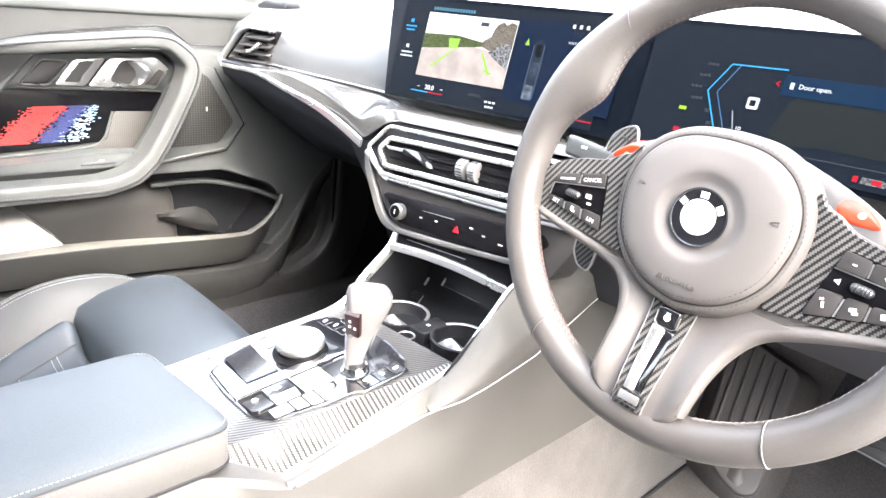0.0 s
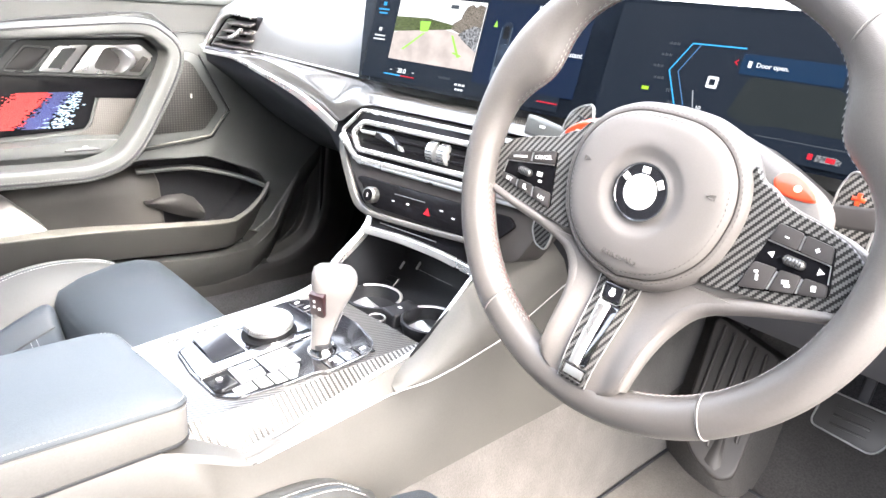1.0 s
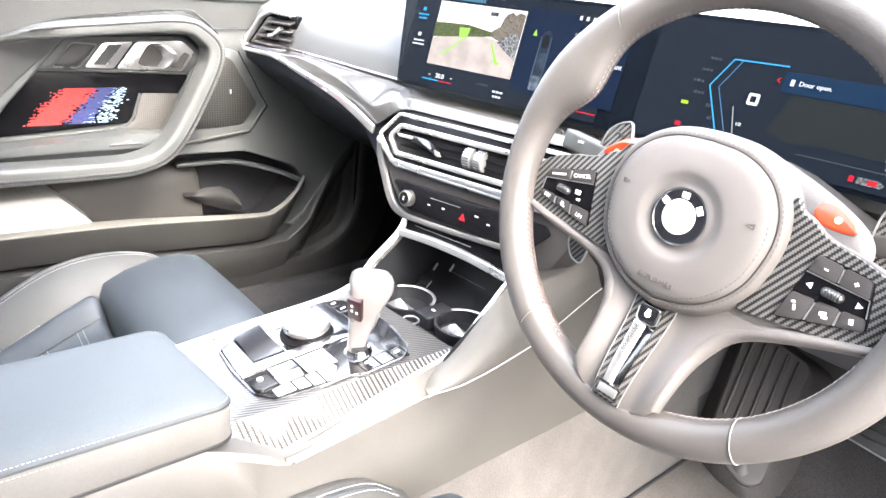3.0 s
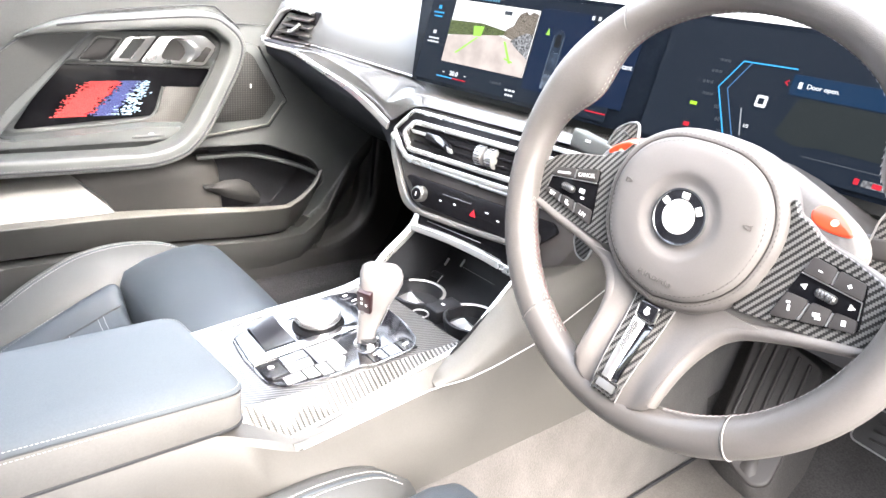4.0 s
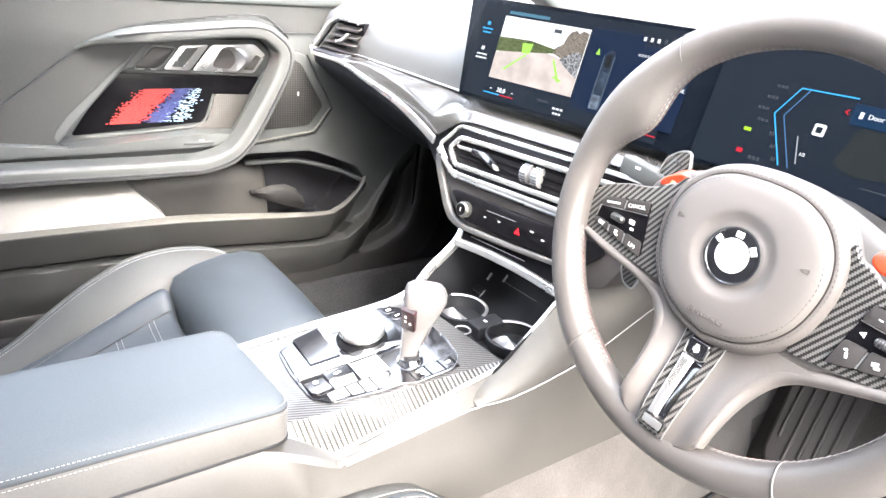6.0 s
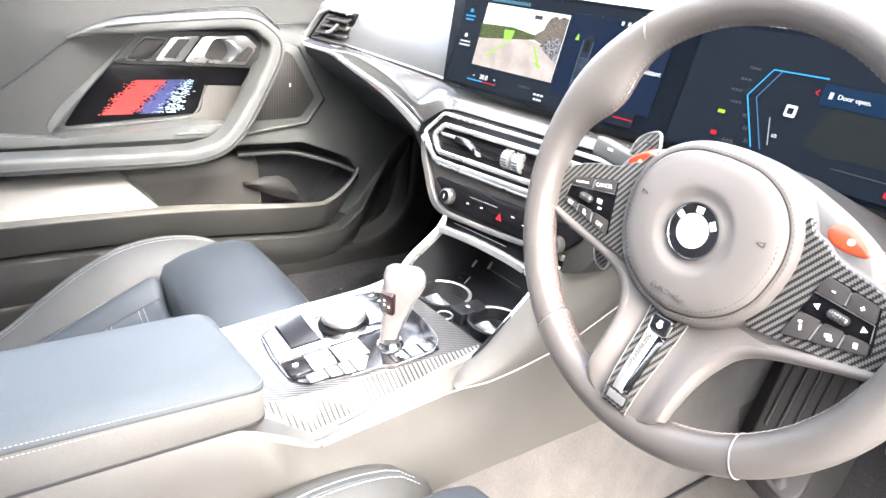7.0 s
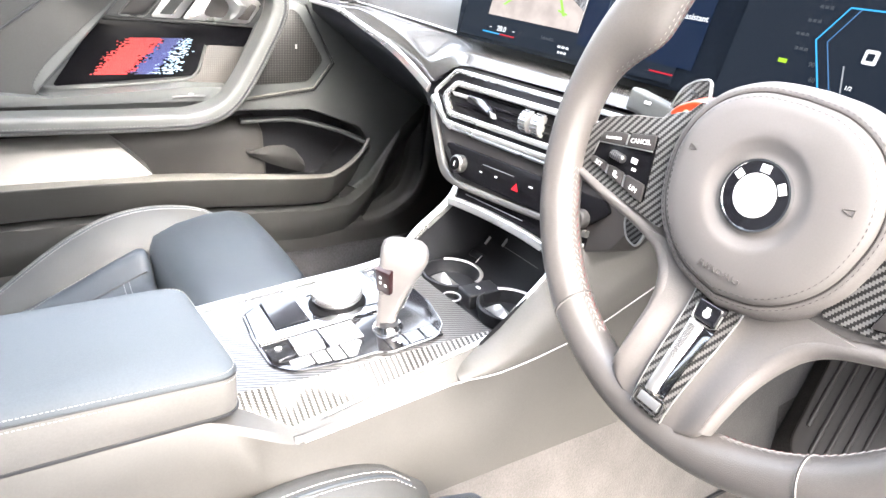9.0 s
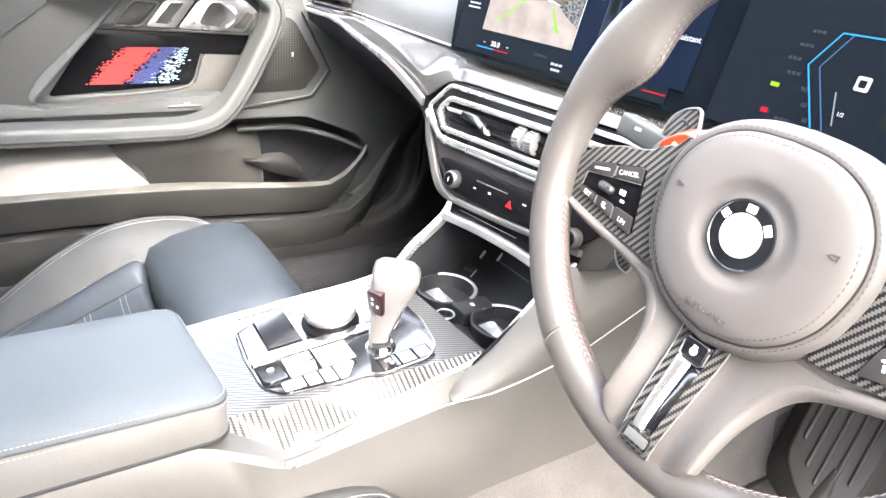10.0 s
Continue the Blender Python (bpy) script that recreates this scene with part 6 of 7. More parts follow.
# ---- seats ----
def seat(x0, mirror, label):
    """A sports seat: fluted cushion, raised bolsters, thigh pad, backrest."""
    ob = thing("car_seat", label, "seat", (x0, -0.4, 0.0), "front seats")
    base = pose(x0, 0, 0)

    def cush(y):
        return 0.243 + 0.42 * (y + 0.2)

    def on_cushion(x, y):
        """The cushion's top: dished in the middle, a roll along each side."""
        u = abs(x) / 0.15
        roll = 0.030 * math.exp(-((u - 0.80) / 0.17) ** 2) * (0.35 + 0.65 * ease((y + 0.45) / 0.25))
        return (x, y, cush(y) + 0.0012 - 0.012 * (1 - min(1, u * u)) + roll)

    rings = []
    for y, drop in [(-0.193, 0.070), (-0.1945, 0.030), (-0.198, 0.014), (-0.204, 0.005), (-0.211, 0.001)] + [(-0.216 - 0.434 * k / 44, 0.0) for k in range(45)]:
        wave = 0.002 * abs(math.sin((y + 0.238) * math.pi / 0.052)) ** 0.6
        top = []
        for j in range(-14, 15):
            p = on_cushion(0.150 * j / 14, y)
            top.append((p[0], y, p[2] - 0.0012 - drop + (wave - 0.001) * (abs(j) < 8)))
        rings.append(top + [(0.16, y, 0.08), (-0.16, y, 0.08)])
    part("cushion", loft(rings, SEAT_SHADED, base, smooth=60, name="cushion"), ob, "dark blue-grey leather cushion with cross flutes")
    for k in range(6):
        for d in (0.0, 0.008):
            part("flute_seam", stitches([on_cushion(0.084 * q / 6, -0.234 - 0.052 * k - d) for q in range(-6, 7)], THREAD, 0.0030, 0.0012, 0.00034, m=base), ob, "pale stitched cross seam")
    for x in (-0.087, 0.087):
        part("panel_seam", sweep([on_cushion(x, -0.206 - 0.02 * q) for q in range(20)], oval(0.0013, 0.0011, 6), DARK, m=base, name="panel_seam"), ob)
    for s in (-1, 1):
        part("cushion_stitching", stitches([on_cushion(s * (0.136 - 0.012 * math.sin(math.pi * min(1, k / 24))), -0.285 - 0.01 * k) for k in range(30)], THREAD, 0.0030, 0.0018, 0.00034, m=base), ob, "pale seam stitching")
    RIDGE = [(-0.70, 0.10), (-0.60, 0.10), (-0.50, 0.120), (-0.433, 0.155), (-0.37, 0.205), (-0.313, 0.246), (-0.25, 0.279), (-0.20, 0.290), (-0.153, 0.291), (-0.10, 0.283), (-0.066, 0.268), (-0.05, 0.255)]
    for s in (-1, 1):
        rings, row = [], []
        for k in range(41):
            t = k / 40
            y = -0.050 - 0.62 * t
            z = sum(between(y + d, RIDGE) for d in (-0.02, -0.01, 0, 0.01, 0.02)) / 5
            f = 0.25 + 0.75 * ease((t + 0.01) / 0.07)
            edge = 0.228 - 0.03 * (1 - f)
            sec = [(0.034, -0.20), (0.034, -0.07), (0.027, -0.022), (0.012, -0.004), (0.0, 0.0), (-0.02, 0.001), (-0.045, -0.008), (-0.068, -0.024), (-0.085, -0.046), (-0.095, -0.09), (-0.09, -0.20)]
            rings.append([(s * (edge + a * f), y, z + b * (f if b > -0.1 else 1)) for a, b in sec])
            row.append((s * edge, y, z + 0.0005))
        rings.insert(0, [(s * 0.19 + (v[0] - s * 0.19) * 0.3, -0.046, 0.20 + (v[2] - 0.20) * 0.6) for v in rings[0]])
        part("bolster", loft(rings, SEAT_SIDE, base, smooth=70, name="bolster"), ob, "grey leather side bolster")
        part("bolster_groove", sweep([(x - s * 0.014, y, z + 0.0004) for x, y, z in row[1:]], oval(0.0020, 0.0012, 6), SEAT_SHADED, m=base, name="bolster_groove"), ob, "darker piping between the stitch rows")
        part("bolster_stitching", stitches([(x - s * 0.008, y, z + 0.0009) for x, y, z in row[1:]], THREAD, 0.0032, 0.0014, 0.00046, m=base), ob, "pale double stitching")
        part("bolster_stitching", stitches([(x - s * 0.020, y, z + 0.0012) for x, y, z in row[1:]], THREAD, 0.0032, 0.0014, 0.00046, m=base), ob, "pale double stitching")
    prof = [(-0.190, 0.13), (-0.194, 0.250), (-0.186, 0.274), (-0.15, 0.292), (-0.10, 0.304), (-0.06, 0.305), (-0.03, 0.296), (-0.010, 0.272), (-0.003, 0.23), (-0.012, 0.13), (-0.05, 0.09)]
    rings = []
    for k in range(33):
        u = -math.cos(math.pi * k / 32)
        w = 1 - 0.10 * abs(u) ** 6
        x = 0.158 * u
        rings.append([(x, -0.10 + (y + 0.10) * (1 - 0.08 * abs(u) ** 14), 0.19 + (z - 0.19) * (1 - 0.14 * abs(u) ** 14) + 0.006 * (1 - u * u)) for y, z in prof])
    part("thigh_pad", loft(rings, SEAT_SHADED, base, smooth=70, name="thigh_pad"), ob, "smooth blue-grey leather thigh pad")
    part("seat_base", rbox((0.42, 0.6, 0.09), DARK, base @ pose(0, -0.38, 0.065), 0.02), ob, "dark seat base")
    back = [[(x * w, y + 0.42 * 0, z) for x, y, z in ((-0.24, -0.66 - d, z0), (-0.20, -0.60 - d, z0), (-0.13, -0.64 - d, z0), (0.13, -0.64 - d, z0), (0.20, -0.60 - d, z0), (0.24, -0.66 - d, z0), (0.20, -0.76 - d, z0), (-0.20, -0.76 - d, z0))] for z0, d, w in ((0.12, 0.0, 0.95), (0.3, 0.06, 1.0), (0.55, 0.15, 1.0), (0.72, 0.21, 0.85), (0.78, 0.23, 0.6), (0.92, 0.26, 0.5), (0.94, 0.27, 0.4))]
    part("backrest", loft(back, SEAT_SHADED, base, smooth=60, name="backrest"), ob, "leather backrest with headrest")
    return ob


seat(-0.36, -1, "blue-grey leather passenger sports seat with stitched bolsters")
seat(0.357, 1, "grey leather driver's sports seat with stitched bolster")

# ---- pedals and mat ----
mat_poly = rounded([(0.171, -0.2), (0.172, 0.45), (0.172, 0.645), (0.205, 0.650), (0.60, 0.66), (0.62, -0.2)], 0.012)
# added mat whose near-black colour carries the passenger footwell's shade
SHADE_MAT = material("shade-toned mat carpet", (0.022, 0.022, 0.023), 0.95, grain=(0.4, 260), blotch=(0.2, 10), bump=1.0, bump_scale=420, spec=0.1)
tagged(part("floor_mat", prism([(-x, y) for x, y in reversed(rounded([(0.150, -0.3), (0.155, 0.40), (0.19, 0.70), (0.66, 0.70), (0.68, -0.3)], 0.04))], 0.006, 0.018, SHADE_MAT, None, 0.003), None), "near-black mat carrying the passenger footwell's shade", "floor mat")
front_mat = tagged(part("floor_mat", prism(mat_poly, 0.006, 0.016, MAT, None, 0.003), None), "dark grey carpet mat in the driver's footwell", "floor mat")
part("mat_binding", sweep([(x, y, 0.0165) for x, y in mat_poly], oval(0.0035, 0.0025, 6), DARK, closed=True, name="mat_binding"), front_mat, "dark sewn binding")
rest = thing("foot_rest", "ribbed dark plastic foot rest beside the tunnel", "foot rest", (0.25, 0.62, 0.05))
REST = basis((0.245, 0.66, 0.15), Vector((0.95, 0.0, -0.25)).normalized(), Vector((-0.15, 0.68, 0.72)).normalized(), Vector((0.95, 0.0, -0.25)).normalized().cross(Vector((-0.15, 0.68, 0.72)).normalized()))
foot = rounded([(-0.062, -0.085), (-0.022, -0.118), (0.026, -0.124), (0.052, -0.10), (0.06, 0.13), (-0.072, 0.13)], 0.018)
part("plate", prism(foot, -0.02, 0.0, RUBBER, REST, 0.006, 3), rest, "dark plastic plate")
part("rest_base", loft([[(x * k, y * (0.5 + 0.5 * k), n) for x, y in foot] for k, n in ((0.98, -0.012), (1.05, -0.018), (1.2, -0.035), (1.7, -0.11))], material("rest carpet", (0.066, 0.062, 0.059), 0.95, grain=(0.2, 300), bump=0.4, bump_scale=420, spec=0.1), REST, smooth=60, name="rest_base"), rest, "dark carpeted hump under the plate")
for k in range(5):
    y0 = (-0.045, -0.075, -0.088, -0.060, -0.050)[k]
    part("rib", rbox((0.007, 0.12 - y0, 0.009), RUBBER, REST @ pose(-0.048 + 0.021 * k, 0.5 * (0.12 + y0), 0.001), 0.0034, 3), rest)
part("ridge", loft([[(0.012 - a, y, -0.002), (0.012 - 0.4 * a, y, h), (0.012 + 0.4 * a, y, h), (0.012 + a, y, -0.002)] for y, a, h in ((-0.112, 0.018, 0.0), (-0.100, 0.016, 0.007), (-0.070, 0.010, 0.008), (-0.045, 0.005, 0.006))], RUBBER, REST, smooth=50, name="ridge"), rest, "broad ridge at the foot of the plate")
brake = thing("brake_pedal", "brake pedal with rubber pad in a bright metal frame", "pedal", (0.435, 0.6, 0.2))
BRK = basis((0.437, 0.604, 0.246), (1, 0, 0.0), Vector((0, 0.6, 0.8)).normalized(), Vector((0, -0.8, 0.6)).normalized())
pad = rounded([(-0.048, -0.028), (0.040, -0.034), (0.052, -0.01), (0.050, 0.030), (-0.046, 0.030)], 0.012)
PEDAL = material("pedal rubber", (0.020, 0.019, 0.019), 0.5)
part("pad", prism(pad, -0.012, 0.0, PEDAL, BRK, 0.002), brake, "dark rubber pad")
part("pad_frame", sweep([(x, y, 0.0) for x, y in pad], oval(0.0014, 0.002, 6), SATIN, closed=True, m=BRK, name="pad_frame"), brake, "bright metal frame")
for k in range(3):
    part("pad_rib", rbox((0.05, 0.004, 0.003), PEDAL, BRK @ pose(0.0, -0.016 + 0.014 * k, 0.001), 0.001, 1), brake)
part("arm", sweep([(0.437, 0.625, 0.25), (0.432, 0.69, 0.34), (0.42, 0.73, 0.5)], slab(0.008, 0.012, 0.004), BLACK_PLASTIC, name="arm"), brake, "dark pedal arm")
# ---- passenger door ----
door = thing("door_1", "passenger door card with grab loop, speaker grille and coloured insert", "car door", (-0.78, 0.0, 0.0), kind="structure")
RECESS = rounded([(-0.315, 0.437), (-0.135, 0.634), (0.10, 0.642), (0.128, 0.60), (0.03, 0.437)], 0.02)
POCKET = rounded([(-0.55, 0.225), (-0.14, 0.225), (0.26, 0.205), (0.345, 0.300), (0.31, 0.350), (0.19, 0.396), (0.05, 0.398), (-0.10, 0.392), (-0.55, 0.385)], 0.015)


def lip_z(y):
    return between(y, [(-1.0, 0.296), (-0.4, 0.296), (-0.1, 0.289), (0.20, 0.262), (0.28, 0.268), (0.34, 0.310), (0.42, 0.42), (0.6, 0.6)])


def door_x(y, z):
    x = -0.775 - 0.012 * ease((z - 0.62) / 0.10)
    if 0.42 < z < 0.66 and -0.34 < y < 0.15:
        x -= 0.055 * ease((depth_in(RECESS, y, z) + 0.004) / 0.012)
    if 0.19 < z < 0.41 and -0.56 < y < 0.36:
        x -= 0.11 * ease((depth_in(POCKET, y, z) + 0.003) / 0.011)
    top = lip_z(y) - 0.075
    wide = between(y, [(-1.0, 0.055), (-0.4, 0.050), (0.2, 0.030), (0.4, 0.02)])
    if z < top:
        drop = top - z
        x += 0.034 * min(1.0, drop / 0.012) * (1 - ease((y - 0.30) / 0.14)) - 0.034 * ease((drop - wide) / 0.10)
    return x


NY, NZ = 500, 280
ys = [-0.85 + 1.37 * k / NY for k in range(NY + 1)]
zs = [0.03 + 0.685 * k / NZ for k in range(NZ + 1)]
verts = [(door_x(y, z), y, z) for z in zs for y in ys] + [(-0.93, y, z) for z in (zs[0], zs[-1]) for y in (ys[0], ys[-1])]
w = NY + 1
faces = [(j * w + i, j * w + i + 1, (j + 1) * w + i + 1, (j + 1) * w + i) for j in range(NZ) for i in range(NY)]
n0 = w * (NZ + 1)
faces += [tuple(range(w)) + (n0 + 1, n0), tuple(range(NZ * w, NZ * w + w)) + (n0 + 3, n0 + 2), (n0, n0 + 1, n0 + 3, n0 + 2)]
card = mesh_of("door_card", verts, faces, PLASTIC, 50)
card.materials.append(BLACK_PLASTIC)  # shade inside the pocket put into the card's colour
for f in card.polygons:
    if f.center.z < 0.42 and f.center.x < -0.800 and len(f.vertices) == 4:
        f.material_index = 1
# middle of the card toned darker: shade under the loop put into its colour
card.materials.append(material("shade-toned door middle", (0.025, 0.0262, 0.0255), 0.6, bump=0.15, bump_scale=1500, grain=(0.08, 500)))
MIDDLE = [(-0.64, 0.41), (-0.29, 0.41), (-0.313, 0.455), (-0.313, 0.462), (-0.290, 0.496), (-0.148, 0.628), (-0.158, 0.652), (-0.217, 0.637), (-0.246, 0.625), (-0.321, 0.570), (-0.53, 0.41)]
for f in card.polygons:
    if f.center.y < -0.14 and f.center.z > 0.40 and len(f.vertices) == 4 and inside(MIDDLE, f.center.y, f.center.z):
        f.material_index = 2
card.materials.append(material("upper door trim", (0.031, 0.0325, 0.032), 0.65, bump=0.15, bump_scale=1500, grain=(0.08, 500), spec=0.3))
# card below the lip toned darker for the shade low in the door
card.materials.append(material("shade-toned lower door", (0.027, 0.0275, 0.0275), 0.5, grain=(0.06, 500), spec=0.4))
UPPER = [(-0.85, 0.175), (-0.321, 0.573), (-0.246, 0.628), (-0.217, 0.640), (-0.157, 0.660), (0.069, 0.686), (0.102, 0.674), (0.120, 0.656), (0.53, 0.646)]
for f in card.polygons:
    if len(f.vertices) == 4 and f.center.z > between(f.center.y, UPPER):
        f.material_index = 3
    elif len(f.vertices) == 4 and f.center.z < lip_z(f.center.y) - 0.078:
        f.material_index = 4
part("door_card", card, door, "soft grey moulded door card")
part("door_sill_top", sweep([(-0.815, -1.1, 0.714), (-0.815, 0.0, 0.718), (-0.815, 0.52, 0.722)], slab(0.035, 0.012, 0.008), PLASTIC, name="door_sill_top"), door, "smooth grey top of the door")
glass = part("window_pane", mesh_of("window_pane", [(-0.835, -1.1, 0.72), (-0.835, 0.5, 0.72), (-0.70, 0.1, 1.0), (-0.66, -1.1, 1.02), (-0.839, -1.1, 0.72), (-0.839, 0.5, 0.72), (-0.704, 0.1, 1.0), (-0.664, -1.1, 1.02)], [(0, 1, 2, 3), (4, 5, 6, 7), (0, 1, 5, 4), (1, 2, 6, 5), (2, 3, 7, 6), (3, 0, 4, 7)], GLASS, 0), door, "clear side glass")
glass.visible_shadow = False
# grab loop
LOOP_HIDE = material("loop leather", (0.053, 0.0565, 0.056), 0.5, bump=0.15, bump_scale=1400, grain=(0.06, 500))
loop = curve_points([(-0.774, -0.262, 0.620), (-0.748, -0.228, 0.637), (-0.730, -0.180, 0.6485), (-0.720, -0.10, 0.6575), (-0.716, 0.03, 0.6680), (-0.713, 0.074, 0.655), (-0.712, 0.099, 0.618), (-0.712, 0.070, 0.545), (-0.714, 0.010, 0.445), (-0.716, -0.050, 0.411), (-0.718, -0.14, 0.406), (-0.722, -0.39, 0.410), (-0.73, -1.05, 0.418)], 8)


def loop_section(t):
    g = 0.18 + 0.82 * ease(t / 0.22)
    broad = 0.0125 + 0.0035 * ease((t - 0.25) / 0.2)
    return slab(0.030 * g, broad * g, 0.010 * g, 4)


part("grab_loop", sweep(loop, lambda t: [(b, a) for a, b in loop_section(t)], LOOP_HIDE, up=(1, 0, 0), name="grab_loop"), door, "grey leather grab loop")
DIM_THREAD = material("dim thread", (0.16, 0.157, 0.152), 0.8)
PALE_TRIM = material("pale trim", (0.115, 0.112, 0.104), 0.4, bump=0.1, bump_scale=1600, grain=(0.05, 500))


def loop_line(i0, inward, out):
    """A run along the loop's broad face, set in towards the middle of the loop."""
    run = []
    for i in range(i0, len(loop) - 1):
        way = (loop[i + 1] - loop[max(0, i - 1)]).normalized()
        run.append(loop[i] + Vector((out, 0, 0)) + way.cross(Vector((1, 0, 0))).normalized() * inward)
    return run


for k in (-0.0025, -0.0105):
    part("loop_stitching", stitches(loop_line(36, k, 0.0300), DIM_THREAD, 0.0034, 0.0022, 0.0004, up=(1, 0, 0)), door, "pale stitching")
part("loop_seam", sweep(loop_line(12, -0.0065, 0.0298), oval(0.0018, 0.0016, 6), BLACK_PLASTIC, up=(1, 0, 0), name="loop_seam"), door, "dark seam line")
top_gap = [(-0.774, -0.62, 0.346), (-0.774, -0.45, 0.475), (-0.774, -0.321, 0.572), (-0.774, -0.28, 0.603), (-0.774, -0.246, 0.627), (-0.774, -0.217, 0.641), (-0.774, -0.157, 0.662), (-0.774, -0.063, 0.676), (-0.774, 0.069, 0.688), (-0.774, 0.102, 0.676), (-0.774, 0.138, 0.646)]
part("loop_gap", sweep(curve_points(top_gap, 6), oval(0.0019, 0.0022, 6), DARK, up=(1, 0, 0), name="loop_gap"), door, "dark gap along the top of the grab loop")
part("loop_gap", sweep([p - Vector((p.x + 0.772, 0, 0)) for p in loop_line(52, -0.019, 0.0)], oval(0.0022, 0.003, 6), DARK, up=(1, 0, 0), name="loop_gap"), door, "dark gap behind the loop")
recess_line = curve_points([(-0.7755, -0.290, 0.4400), (-0.7755, -0.306, 0.4450), (-0.7755, -0.313, 0.4620), (-0.7755, -0.290, 0.4960), (-0.7755, -0.215, 0.5680), (-0.7755, -0.148, 0.6280)], 6)
part("recess_seam", sweep(recess_line, oval(0.0012, 0.0012, 6), DARK, up=(1, 0, 0), name="recess_seam"), door, "dark seam round the recess")
DOOR = basis((-0.83, 0, 0), (0, 1, 0), (0, 0, 1), (1, 0, 0))
# handle panel
hp = part("handle_panel", prism(rounded([(-0.196, 0.572), (-0.140, 0.628), (0.085, 0.634), (0.122, 0.604), (0.096, 0.560)], 0.008), -0.005, 0.010, PLASTIC, DOOR, 0.003), door, "grey handle panel")
part("panel_lip", sweep([(-0.192, 0.5705, 0.010), (-0.05, 0.5655, 0.010), (0.094, 0.559, 0.010), (0.120, 0.603, 0.010)], oval(0.0022, 0.0022, 6), SEAT_SIDE, m=DOOR, name="panel_lip"), hp, "pale lower lip")
memory = part("memory_switch", prism(rounded([(-0.158, 0.578), (-0.118, 0.576), (-0.082, 0.613), (-0.122, 0.616)], 0.006), 0.008, 0.0125, BUTTON, DOOR, 0.002), hp, "dark memory switch")
part("switch_frame", sweep([(x, y, 0.0115) for x, y in rounded([(-0.162, 0.575), (-0.116, 0.573), (-0.078, 0.616), (-0.124, 0.619)], 0.008)], oval(0.0014, 0.0026, 6), GUNMETAL, closed=True, m=DOOR, name="switch_frame"), memory, "dark metal frame")
lock = part("lock_plate", prism(rounded([(-0.106, 0.573), (-0.054, 0.571), (-0.014, 0.622), (-0.070, 0.620)], 0.007), 0.008, 0.013, SILVER, DOOR, 0.003), hp, "satin silver lock plate")
part("lock_key", prism(rounded([(-0.090, 0.579), (-0.068, 0.578), (-0.036, 0.616), (-0.060, 0.616)], 0.003), 0.012, 0.0145, LOOP_HIDE, DOOR, 0.0008), lock, "grey lock key")
grip = part("handle_surround", prism(rounded([(-0.050, 0.570), (0.078, 0.564), (0.106, 0.602), (0.080, 0.625), (-0.008, 0.623)], 0.008), 0.008, 0.0125, SILVER, DOOR, 0.003), hp, "satin silver handle surround")
scoop = rounded([(-0.012, 0.578), (0.034, 0.573), (0.056, 0.596), (0.040, 0.619), (0.012, 0.619)], 0.012)
mid = (0.024, 0.597)
part("handle_scoop", loft([[(mid[0] + (x - mid[0]) * k, mid[1] + (y - mid[1]) * k, d) for x, y in scoop] for k, d in ((1.0, 0.0132), (0.93, 0.0136), (0.85, 0.0128), (0.6, 0.0124), (0.2, 0.0122))], RUBBER, DOOR, name="handle_scoop"), grip, "hollow grey handle scoop")
pull = []
for k in range(9):
    z = 0.572 + 0.0055 * k
    y = 0.026 + 0.030 * math.sin(math.pi * (k + 1.2) / 10.4)
    w = 0.0135 + 0.004 * math.sin(math.pi * k / 8)
    pull.append([(y - w, z, 0.0125), (y - 0.6 * w, z, 0.021), (y, z, 0.0265), (y + 0.6 * w, z, 0.0235), (y + w, z, 0.0125)])
part("door_handle", loft(pull, SILVER, DOOR, name="door_handle"), grip, "bright curved door handle")
part("handle_notch", prism(rounded([(0.054, 0.573), (0.076, 0.571), (0.094, 0.598), (0.084, 0.603)], 0.003), 0.012, 0.0145, RUBBER, DOOR, 0.0008), grip, "dark notch beside the handle")
part("plate_gap", rbox((0.0016, 0.062, 0.006), DARK, DOOR @ pose(-0.032, 0.596, 0.0115, 0, 0, -38), 0.0005, 1), hp)
# coloured insert
insert = part("insert_panel", prism(rounded([(-0.282, 0.446), (-0.195, 0.566), (0.094, 0.556), (0.07, 0.52), (0.020, 0.458), (-0.04, 0.462)], 0.01), -0.004, 0.004, PIANO, DOOR, 0.001), door, "black insert with red, blue and white flecks")


def flecks(name, seed, c0, c1, color, label, ragged, lean=0.00192, fill=1.0):
    """Short bars in slanting rows, thinning out at both ends."""
    rnd = random.Random(seed)
    verts, faces = [], []
    for r in range(34):
        z = 0.466 + 0.0020 * r
        shift = 0.00192 * r
        far = lean * r
        a, b = c0 + shift + rnd.uniform(-ragged, ragged * 0.4), c1 + far + rnd.uniform(-ragged * 0.4, ragged)
        y = a
        while y < b:
            ln = rnd.uniform(0.0022, 0.0052)
            edge = min(y - a, b - y) / 0.014
            if rnd.random() < (0.35 + 0.65 * min(1.0, edge)) * fill:
                o = len(verts)
                verts += [(y, z, 0.0044), (y + ln, z, 0.0044), (y + ln + 0.0008, z + 0.0016, 0.0044), (y + 0.0008, z + 0.0016, 0.0044)]
                verts += [(p[0], p[1], 0.0052) for p in verts[-4:]]
                faces += [(o, o + 1, o + 2, o + 3), (o + 4, o + 5, o + 6, o + 7), (o, o + 1, o + 5, o + 4), (o + 1, o + 2, o + 6, o + 5), (o + 2, o + 3, o + 7, o + 6), (o + 3, o, o + 4, o + 7)]
            y += ln + 0.0006
    return tagged(part(name, mesh_of(name, moved(verts, DOOR), faces, color, 0), insert, label), kind="stuff")


